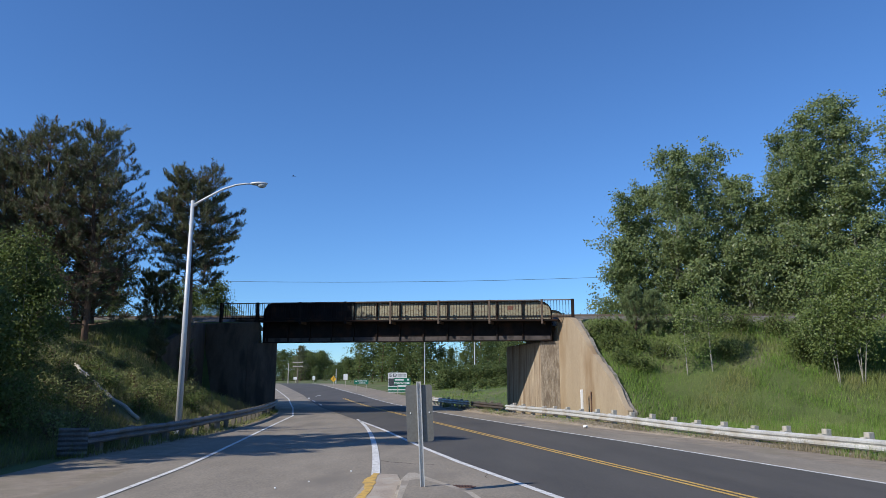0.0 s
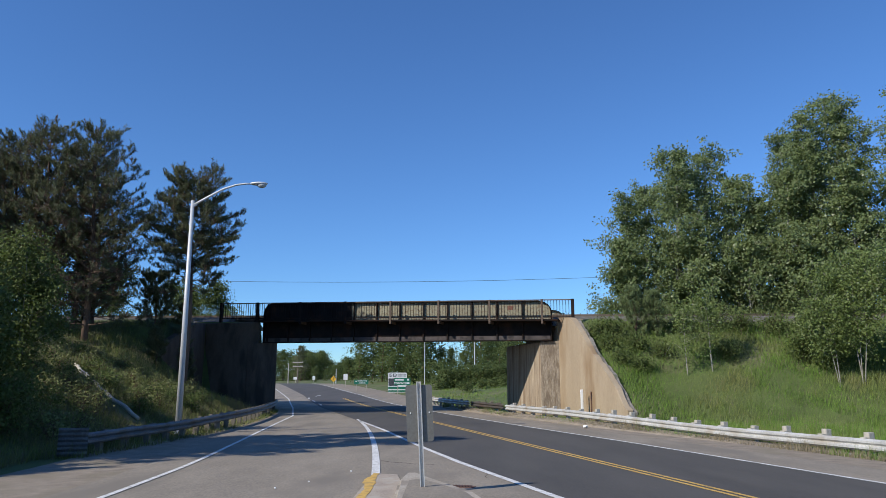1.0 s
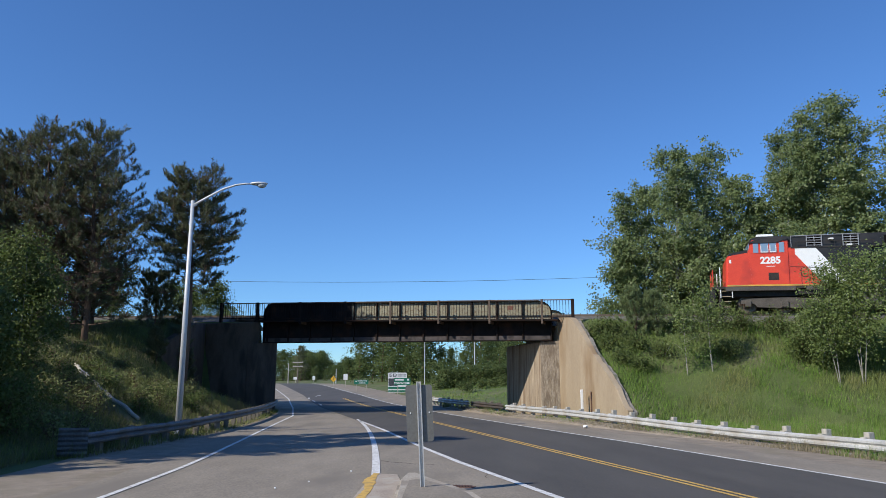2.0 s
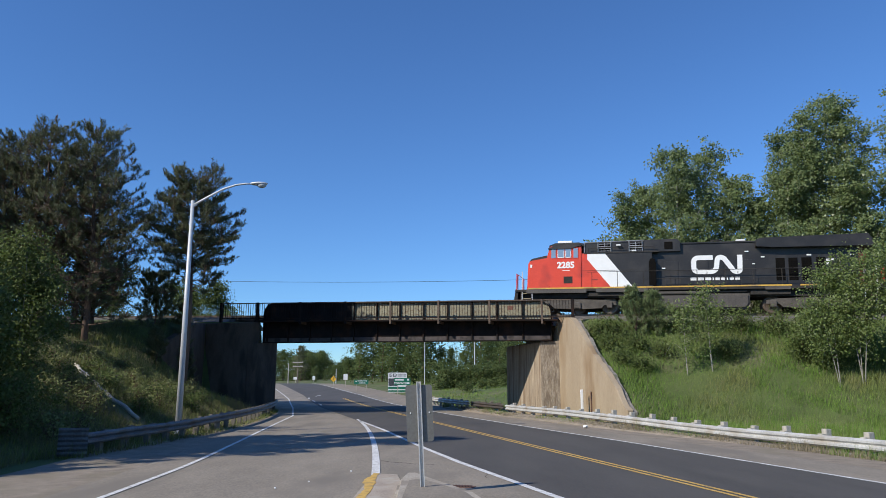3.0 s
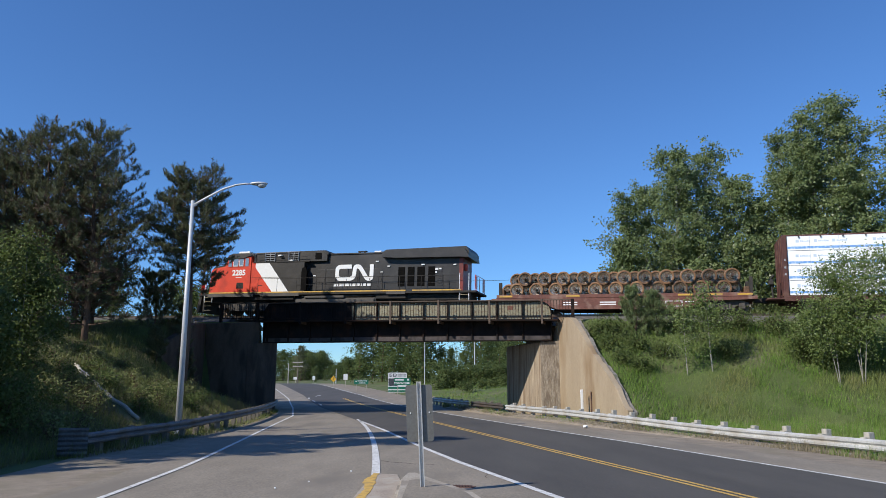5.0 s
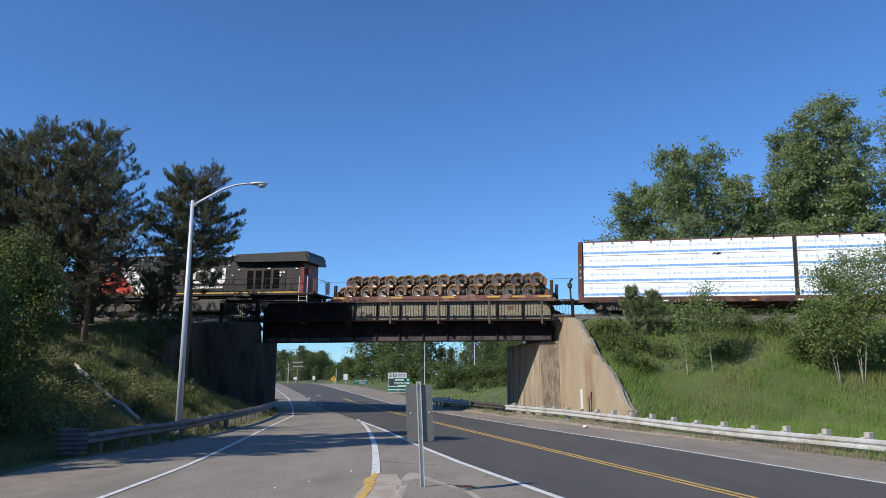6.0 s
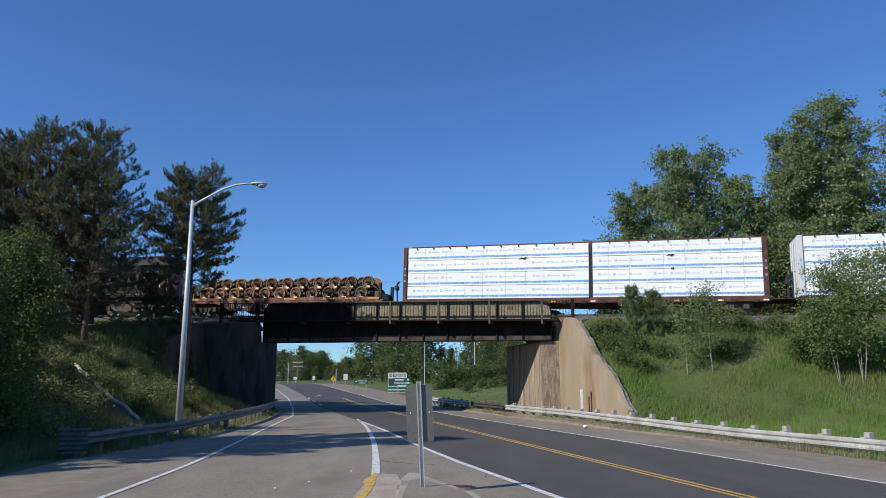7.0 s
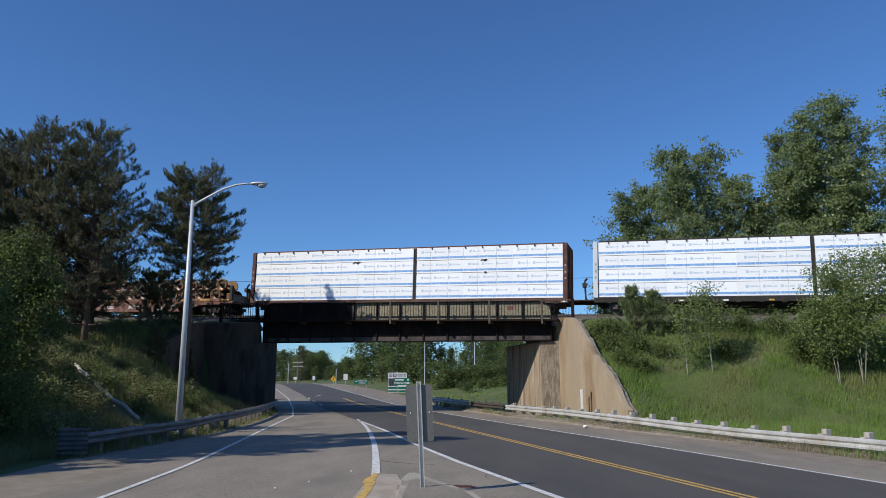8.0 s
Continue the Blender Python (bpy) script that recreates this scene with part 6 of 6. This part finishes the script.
def build_island_sign():
    sign = thing("road_sign", "plain grey sign back on a leaning steel post", "road sign")
    sign.matrix_world = pose(-0.355, 13.05, 0.125, 0, -2.6, 4)
    bm = bmesh.new()
    for x0, x1, y0, y1 in ((-0.03, 0.03, 0.0, 0.006), (-0.03, -0.024, -0.03, 0.0), (0.024, 0.03, -0.03, 0.0), (-0.042, -0.024, -0.036, -0.03), (0.024, 0.042, -0.036, -0.03)):
        box(bm, x0, x1, y0, y1, -0.15, 1.80)
    for k in range(34):
        rod(bm, (0, -0.003, 0.06 + 0.05 * k), (0, -0.0005, 0.06 + 0.05 * k), 0.007, seg=6)
    part("post", bm, GALVANISED, sign, "galvanised perforated channel post")
    bm = bmesh.new()
    out = round_path([(0, 1.74), (-0.235, 1.74), (-0.235, 0.76), (0.235, 0.76), (0.235, 1.74), (0, 1.74)], 0.05)[:-1]
    prism(bm, out, 0.012, 0.016)
    part("panel", bm, SIGN_BACK, sign, "dull aluminium sign back")
    for x in (-0.16, 0.17):
        bm = bmesh.new()
        rod(bm, (x, 0.012, 1.26), (x, 0.0, 1.26), 0.012, seg=8)
        part("bolt", bm, PAINT_WHITE, sign)
    bm = bmesh.new()
    rod(bm, (0, -0.002, 1.26), (0, -0.02, 1.26), 0.014, seg=8)
    rod(bm, (0, -0.002, 1.66), (0, -0.02, 1.66), 0.014, seg=8)
    part("bolt", bm, GALVANISED, sign)


def panel(bm, w, h, thick=0.02, z=0.0):
    prism(bm, round_path([(0, h / 2 + z), (-w / 2, h / 2 + z), (-w / 2, -h / 2 + z), (w / 2, -h / 2 + z), (w / 2, h / 2 + z), (0, h / 2 + z)], min(w, h) * 0.08)[:-1], 0, thick)


def build_far_signs():
    # diamond warning sign
    w = thing("warning_sign", "yellow diamond warning sign with black arrow", "road sign")
    w.matrix_world = pose(-18.2, 122, 1.0, 0, 0, 8)
    bm = bmesh.new()
    box(bm, -0.05, 0.05, 0.02, 0.10, -0.3, 2.2)
    part("post", bm, POST_WOOD, w)
    bm = bmesh.new()
    prism(bm, [(0, 0.5), (-0.5, 0), (0, -0.5), (0.5, 0)], 0, 0.02, Matrix.Translation((0, 0, 1.55)))
    part("panel", bm, SIGN_YELLOW, w)
    bm = bmesh.new()
    ribbon(bm, [(-0.06, 1.3), (-0.06, 1.5), (0.07, 1.6), (0.07, 1.72)], 0.09, -0.008, 0.0)
    prism(bm, [(-0.06, 1.7), (0.20, 1.7), (0.07, 1.86)], -0.008, 0.0)
    part("arrow", bm, SIGN_DARK, w)
    # white board and green guide sign
    b = thing("sign_board", "small plain white roadside board", "road sign")
    b.matrix_world = pose(-16.6, 125, 1.3, 0, 0, 8)
    bm = bmesh.new()
    panel(bm, 0.7, 1.0, 0.03, 1.6)
    part("panel", bm, PAINT_WHITE, b)
    bm = bmesh.new()
    box(bm, -0.05, 0.05, 0.03, 0.1, -0.4, 2.0)
    part("post", bm, POST_WOOD, b)
    g = thing("guide_sign", "green road guide sign on two posts", "road sign")
    g.matrix_world = pose(-11.3, 101.6, 0.6, 0, 0, 8)
    bm = bmesh.new()
    panel(bm, 1.95, 0.62, 0.03, 1.42)
    part("panel", bm, SIGN_GREEN, g)
    for x in (-0.66, 0.7):
        bm = bmesh.new()
        box(bm, x - 0.05, x + 0.05, 0.03, 0.12, -0.4, 1.7)
        part("post", bm, POST_WOOD, g)
    bm = bmesh.new()
    for x0, x1, z0 in ((-0.5, 0.3, 1.52), (0.4, 0.8, 1.52), (-0.3, 0.2, 1.24), (0.3, 0.55, 1.24)):
        box(bm, x0, x1, -0.008, 0.0, z0, z0 + 0.10)
    prism(bm, [(-0.85, 1.52), (-0.65, 1.62), (-0.65, 1.42)], -0.008, 0)
    part("lettering_bar", bm, PAINT_WHITE, g)
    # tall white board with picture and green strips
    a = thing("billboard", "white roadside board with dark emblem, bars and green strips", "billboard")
    a.matrix_world = pose(-5.95, 96.0, 0.5, 0, 0, 8)
    bm = bmesh.new()
    panel(bm, 2.45, 2.55, 0.05, 1.45)
    part("panel", bm, PAINT_WHITE, a)
    for z0, z1 in ((0.62, 0.9), (0.26, 0.46)):
        bm = bmesh.new()
        box(bm, -1.2, 1.2, -0.008, 0.0, z0, z1)
        part("green_strip", bm, SIGN_GREEN, a)
    bm = bmesh.new()
    for x0, x1, z0, z1 in ((-1.05, -0.95, 2.2, 2.6), (-0.95, -0.72, 2.52, 2.6), (-0.95, -0.72, 2.36, 2.43), (-0.95, -0.72, 2.2, 2.27), (-0.62, -0.5, 2.2, 2.6), (-0.5, -0.2, 2.53, 2.6), (-0.5, -0.2, 2.37, 2.43), (-0.5, -0.2, 2.2, 2.27), (-0.22, -0.12, 2.25, 2.38), (-0.22, -0.12, 2.43, 2.55)):
        box(bm, x0, x1, -0.008, 0.0, z0, z1)
    part("emblem", bm, SIGN_DARK, a, "dark block emblem")
    bm = bmesh.new()
    for z in (2.44, 2.22):
        for k in range(7):
            box(bm, 0.02 + 0.16 * k, 0.14 + 0.16 * k, -0.008, 0.0, z, z + 0.14)
    part("lettering_bar", bm, BAND_GREY, a)
    bm = bmesh.new()
    panel(bm, 1.15, 0.95, 0.008, 1.5)
    bmesh.ops.translate(bm, verts=bm.verts, vec=(-0.6, -0.008, 0))
    part("picture", bm, SIGN_DARK, a, "dark printed picture")
    for x in (-0.95, 0.9):
        bm = bmesh.new()
        box(bm, x - 0.06, x + 0.06, 0.05, 0.14, -0.4, 2.6)
        part("post", bm, POST_WOOD, a)
    d = thing("destination_sign", "green destination sign with white town names", "road sign")
    d.matrix_world = pose(-5.1, 92.0, 0.4, 0, 0, 8)
    bm = bmesh.new()
    panel(bm, 2.05, 0.86, 0.03, 1.68)
    part("panel", bm, SIGN_GREEN, d)
    text_part("lettering", "TORONTO", 0.32, PAINT_WHITE, d, Matrix.Translation((-0.22, -0.002, 1.36)) @ FACE)
    bm = bmesh.new()
    for x0, x1, z0 in ((-0.9, 0.2, 1.79), (0.62, 0.86, 1.79), (0.62, 0.9, 1.38)):
        box(bm, x0, x1, -0.008, 0.0, z0, z0 + 0.2)
    part("lettering_bar", bm, PAINT_WHITE, d)
    for x in (-0.55, 0.55):
        bm = bmesh.new()
        box(bm, x - 0.05, x + 0.05, 0.03, 0.12, -0.4, 2.0)
        part("post", bm, POST_WOOD, d)
    for x, y, w_, h_ in ((-45.0, 224, 1.2, 0.8), (-36.6, 208, 0.75, 1.1)):
        o = thing("sign_board", "small plain white roadside board", "road sign")
        o.matrix_world = pose(x, y, 1.6, 0, 0, 10)
        bm = bmesh.new()
        panel(bm, w_, h_, 0.04, 1.7)
        part("panel", bm, PAINT_WHITE, o)
        bm = bmesh.new()
        box(bm, -0.08, 0.08, 0.05, 0.2, -0.4, 2.0)
        part("post", bm, POST_WOOD, o)


def build_poles():
    for x, y, h, r, arms in ((-2.75, 110, 9.5, 0.05, 0), (4.75, 110, 9.5, 0.06, 0), (-46.4, 220, 6.2, 0.13, 0), (-42.6, 215, 6.9, 0.15, 2), (-23.3, 160, 3.4, 0.09, 0)):
        p = thing("utility_pole", "grey weathered wooden utility pole beyond the bridge", "utility pole", "utility poles")
        p.location = (x, y, float(height(np.float64(x), np.float64(y))) - 0.3)
        bm = bmesh.new()
        tube(bm, [(0, 0, 0), (0, 0, h * 0.5), (0, 0, h)], [r * 1.25, r * 1.1, r * 0.85], 10)
        part("pole", bm, POLE_PAINT if r < 0.1 else POST_WOOD if arms == 0 else DARK_WOOD, p)
        for k in range(arms):
            bm = bmesh.new()
            box(bm, -1.5, 1.5, -0.12, 0.02, h - 0.7 - 1.2 * k, h - 0.5 - 1.2 * k)
            for q in (-1.3, -0.7, 0.7, 1.3):
                rod(bm, (q, -0.05, h - 0.5 - 1.2 * k), (q, -0.05, h - 0.22 - 1.2 * k), 0.06, seg=6)
            part("crossarm", bm, POST_WOOD, p, "pale crossarm with insulators")
    bm = bmesh.new()
    a, b = Vector((-28.0, 66.0, 11.3)), Vector((24.0, 60.0, 11.1))
    tube(bm, [a.lerp(b, f) - Vector((0, 0, 0.55 * 4 * f * (1 - f))) for f in np.linspace(0, 1, 25)], [0.016] * 25, 5)
    tagged(part("overhead_wire", bm, WIRE), "thin dark overhead wire across the sky", "wire")


def build_small():
    # broken pale drain pipe lying down the bank
    for (x0, y0), (x1, y1) in (((-11.93, 29.05), (-13.96, 30.67)), ((-14.1, 30.8), (-15.45, 32.2)), ((-15.7, 32.5), (-17.08, 33.99))):
        o = thing("drain_pipe", "broken pale pipe lying down the grassy bank", "pipe", "broken drain pipes")
        bm = bmesh.new()
        n = 6
        pts = [spot(x0 + (x1 - x0) * f, y0 + (y1 - y0) * f, -0.10 + 0.05 * math.sin(9 * f + x0)) for f in np.linspace(0, 1, n)]
        tube(bm, pts, [0.075] * n, 9)
        part("pipe", bm, POST_WOOD, o, smooth=True)
    m = thing("marker_post", "short white marker post beside the wing wall", "marker post")
    m.location = (7.42, 39.4, 0)
    bm = bmesh.new()
    box(bm, -0.07, 0.07, -0.05, 0.05, -0.2, 1.55, bevel=0.02)
    part("post", bm, PAINT_WHITE, m)
    m2 = thing("rusty_stake", "thin rusty stake beside the wing wall", "stake")
    m2.location = (7.85, 39.2, 0)
    bm = bmesh.new()
    rod(bm, (0, 0, -0.2), (0.02, 0, 1.45), 0.03, seg=6)
    part("rod", bm, RUSTED_IRON, m2)
    g = thing("drain_grate", "rusted iron drain grate set in the kerb", "drain grate")
    g.matrix_world = pose(0.30, 13.95, 0.02, 0, 0, -6)
    bm = bmesh.new()
    prism(bm, [(-0.31, -0.15), (0.27, -0.13), (0.31, 0.02), (0.20, 0.15), (-0.33, 0.13)], 0.0, 0.012, Matrix.Rotation(-math.pi / 2, 4, "X"))
    for k in range(9):
        box(bm, -0.24 + 0.055 * k, -0.215 + 0.055 * k, -0.10, 0.10, 0.012, 0.0135)
    part("grate", bm, RUSTED_IRON, g)
    rnd = random.Random(4)
    for x, y, r in ((6.05, 31.6, 0.11), (-1.98, 16.2, 0.025), (-3.05, 13.7, 0.022), (-2.6, 14.6, 0.018)):
        o = thing("litter", "crumpled white litter on the asphalt", "litter", "scraps of litter")
        o.location = (x, y, 0.012 + r * 0.6)
        bm = bmesh.new()
        bmesh.ops.create_icosphere(bm, subdivisions=2, radius=r)
        for v in bm.verts:
            v.co *= rnd.uniform(0.7, 1.15)
            v.co.z *= 0.7
        part("scrap", bm, PAINT_WHITE, o)


def build_bird():
    bird = thing("bird", "small dark bird flying across the sky", "bird")
    bm = bmesh.new()
    bmesh.ops.create_uvsphere(bm, u_segments=10, v_segments=6, radius=0.5, matrix=Matrix.Diagonal((0.12, 0.04, 0.035, 1)))
    prism(bm, [(0.045, 0.0), (0.11, 0.008), (0.11, -0.008)], -0.02, 0.02)
    part("body", bm, WIRE, bird)
    for s in (-1, 1):
        bm = bmesh.new()
        vs = [(-0.02, 0, 0), (0.02, 0, 0), (0.03, s * 0.11, 0.015), (0.008, s * 0.12, 0.018)]
        v = [bm.verts.new(p) for p in vs]
        bm.faces.new(v)
        bmesh.ops.solidify(bm, geom=bm.faces[:], thickness=0.006)
        part("wing", bm, WIRE, bird)
    return bird


def build_far_trees():
    models = []
    for i in range(5):
        t = leafy_tree("far_tree", "full green leafy tree in the distant wood", spot(-130 - 14 * i, 240), 9.0, 2.6, 0.0, 1550, 0.33, 300 + i, FAR_LEAF, PINE_BARK, group="distant trees", twig=0.42, spread=0.42, twigs=0.0)
        models.append(t)
    shrubs = []
    for i in range(3):
        shrubs.append(leafy_tree("far_bush", "low green bush in the distant wood", spot(-150 - 6 * i, 262), 3.0, 1.6, 0.0, 420, 0.36, 320 + i, FAR_LEAF, PINE_BARK, 3, group="distant bushes", twig=0.4, spread=0.4, twigs=0.0))
    rnd = random.Random(77)
    rows = [(-62, -20, 255, 28, 7.8, 9.8), (-72, -50, 292, 13, 9.5, 11.5), (-46, -14, 215, 16, 3.0, 5.0), (-58, -34, 300, 14, 9.5, 11.8), (-34, -19, 190, 13, 6.5, 9.0), (-16.5, 26, 138, 22, 8.6, 11.5), (-20, 34, 160, 16, 9.5, 12.5), (-12.5, 22, 128, 16, 4.5, 7.5), (-10, -1, 114, 6, 2.0, 3.4), (-1.5, 12, 98, 22, 1.5, 3.0), (1.0, 11, 86, 14, 0.7, 1.5), (6, 26, 116, 9, 4.0, 7.5)]
    for x0, x1, y, n, h0, h1 in rows:
        for k in range(n):
            x = x0 + (x1 - x0) * (k + rnd.uniform(0.1, 0.9)) / n
            yy = y + rnd.uniform(-5, 5)
            if abs(x - float(centre_x(np.float64(yy)))) < 13 and yy < 280:
                continue
            if h1 < 4:
                s = rnd.uniform(h0, h1) / 3.0
                copy_thing(shrubs[rnd.randrange(3)], Matrix.Translation(spot(x, yy, 0.2)) @ pose(0, 0, 0, 0, 0, rnd.uniform(0, 360)) @ Matrix.Diagonal((s * rnd.uniform(1.0, 1.5), s * 1.2, s, 1)))
                continue
            s = rnd.uniform(h0, h1) / 9.0
            if -0.014 < x / yy < 0.034:     # a lower stretch of the wood
                s *= 0.52
            s *= float(np.interp(x / yy, [-0.165, -0.15, -0.105, -0.095], [1.0, 0.60, 0.80, 1.0]))
            copy_thing(models[rnd.randrange(5)], Matrix.Translation(spot(x, yy, 0.3)) @ pose(0, 0, 0, 0, 0, rnd.uniform(0, 360)) @ Matrix.Diagonal((s * rnd.uniform(1.1, 1.5), s * 1.2, s, 1)))
    pine_tree("pine_tree", "tall conifer standing over the distant wood", Vector((-47.8, 246, 2.0)), 12.0, 3.6, 0.1, 91, "distant trees", needle=0.5, wide=0.09, per=5, fine=0.7)


def blades(name, x0, x1, y0, y1, count, tall, seed, material, keep, label, wide=0.02):
    rng = np.random.default_rng(seed)
    x, y = rng.uniform(x0, x1, count), rng.uniform(y0, y1, count)
    ok = keep(x, y)
    x, y = x[ok], y[ok]
    z = height(x, y)
    patch = 0.75 + 0.45 * np.sin(x * 1.3 + 1.7 * np.sin(y * 0.9)) * np.sin(y * 1.1 + x * 0.4)
    n = len(x)
    L = tall * np.clip(patch, 0.6, 1.25) * rng.uniform(0.5, 1.25, n)
    d = np.stack([rng.normal(size=n) * 0.28 + 0.1, rng.normal(size=n) * 0.28, np.ones(n)], 1)
    d = unit(d)
    c = np.stack([x, y, z - 0.06], 1) + d * (L * 0.5)[:, None]
    me = needles(name, c, d, L, np.full(n, wide), rng, np.array([SUN_FROM.x, SUN_FROM.y, 0.5]))
    return tagged(part_of(name, me, material), label, "grass", kind="stuff")


def build_grass():
    def right(x, y):
        return (x > np.interp(y, RAIL_RY, RAIL_RX) + 0.25) & (x > np.interp(y, [35.2, 44.6], [9.0, 7.4]) + 0.1) & (along(x, y)[1] < -1.9)
    blades("meadow_grass", 7, 36, 16, 46, 220000, 0.46, 1, GRASS_BLADE, right, "tall fresh green grass on the railway bank", 0.022)
    blades("meadow_straw", 7, 36, 16, 46, 9000, 0.6, 2, DRY_BLADE, right, "dry straw among the grass", 0.016)
    def by_pipe(x, y):
        across = (x + 11.93) * 0.692 + (y - 29.05) * 0.722
        down = (y - 29.05) * 0.692 - (x + 11.93) * 0.722
        return (across > -0.6) & (across < 0.25) & (down > -0.5) & (down < 7.4)
    def left(x, y):
        return (x < np.interp(y, RAIL_LY, RAIL_LX) - 0.35) & (x < np.interp(y, [0, 19, 20], [-8.3, -10.2, -9.0])) & ((y < 47) | (x < -17.3)) & (along(x, y)[1] < -1.5) & (x > -12 - 0.62 * y) & ~by_pipe(x, y)
    blades("bank_grass", -31, -9, 13, 54, 170000, 0.52, 3, ROUGH_BLADE, left, "rough shaded grass on the west bank", 0.022)
    blades("bank_straw", -28, -9, 16, 48, 75000, 0.50, 4, DRY_BLADE, left, "dry straw on the west bank", 0.016)
    def foot(x, y):
        e = np.interp(y, RAIL_RY, RAIL_RX)
        return (np.abs(x - e - 0.02) < 0.42) & (np.sin(x * 2.1 + y * 1.3) + np.sin(y * 0.7) > 0.1)
    blades("verge_grass", 0, 15, 8, 62, 260000, 0.5, 5, GRASS_BLADE, foot, "scruffy grass along the foot of the guard rail", 0.02)
    blades("verge_straw", 0, 15, 8, 62, 400000, 0.36, 7, DRY_BLADE, lambda x, y: np.abs(x - np.interp(y, RAIL_RY, RAIL_RX) + 0.22) < 0.26, "dry straw under the guard rail", 0.02)
    def rail_foot(x, y):
        return np.abs(x - np.interp(y, RAIL_LY, RAIL_LX) + 0.05) < 0.38
    blades("rail_grass", -14, -8, 19, 50, 42000, 0.36, 8, ROUGH_BLADE, rail_foot, "long grass growing through the west guard rail", 0.022)
    def beyond(x, y):
        return (x > np.interp(y, [50, 63, 75, 110], [2.6, 0.2, -1.6, -7.5]) + 0.8) & (x < 0.25 * y)
    blades("far_grass", -14, 28, 56, 125, 30000, 0.32, 6, GRASS_BLADE, beyond, "long grass beyond the bridge", 0.06)


build_street_lamp()
build_island_sign()
build_far_signs()
build_poles()
build_small()
BIRD = build_bird()
build_far_trees()
build_grass()


# ---- what moves ----
SPEED, EASE = 12.0, 0.0208


def run(t):
    """Metres gone along the line since 5 s."""
    d = t - 5.0
    return -SPEED * d + EASE * d * d


def train_pose(s5, t):
    """The pose at t seconds of a vehicle whose front stands s5 metres along the line at 5 s."""
    s = s5 + run(t)
    return Matrix.Translation(on_track(s, 1.5, rail_z(s))) @ pose(0, 0, 0, 0, math.degrees(math.atan(GRADE)), -17.05)


def motions():
    times = [0.5 * i for i in range(17)]
    for ob, s5, seat in RIDERS:
        walk(ob, [(t, train_pose(s5, t) @ seat) for t in times])
    way = pose(0, 0, 0, 0, 0, 14)
    walk(BIRD, [(t, Matrix.Translation((-6.45 - 7.3 * t, 30.0 + 1.0 * t, 10.65 + 1.45 * t)) @ way) for t in (0.0, 2.0, 4.0, 6.0, 8.0)])
    for i, ob in enumerate(SWAYING):
        home = Matrix.Translation(ob.location)
        a = 0.10 if ob.name.startswith("poplar") else 0.3
        walk(ob, [(t, home @ pose(0, 0, 0, a * math.sin(1.7 * t + i), a * math.sin(2.3 * t + 2 * i), 0)) for t in times])
    ticks = [i / 30 for i in range(241)]
    for ob, seat, r in SPINNERS:
        walk(ob, [(t, Matrix.Translation(seat) @ Matrix.Rotation(run(t) / r, 4, "Y")) for t in ticks])


motions()
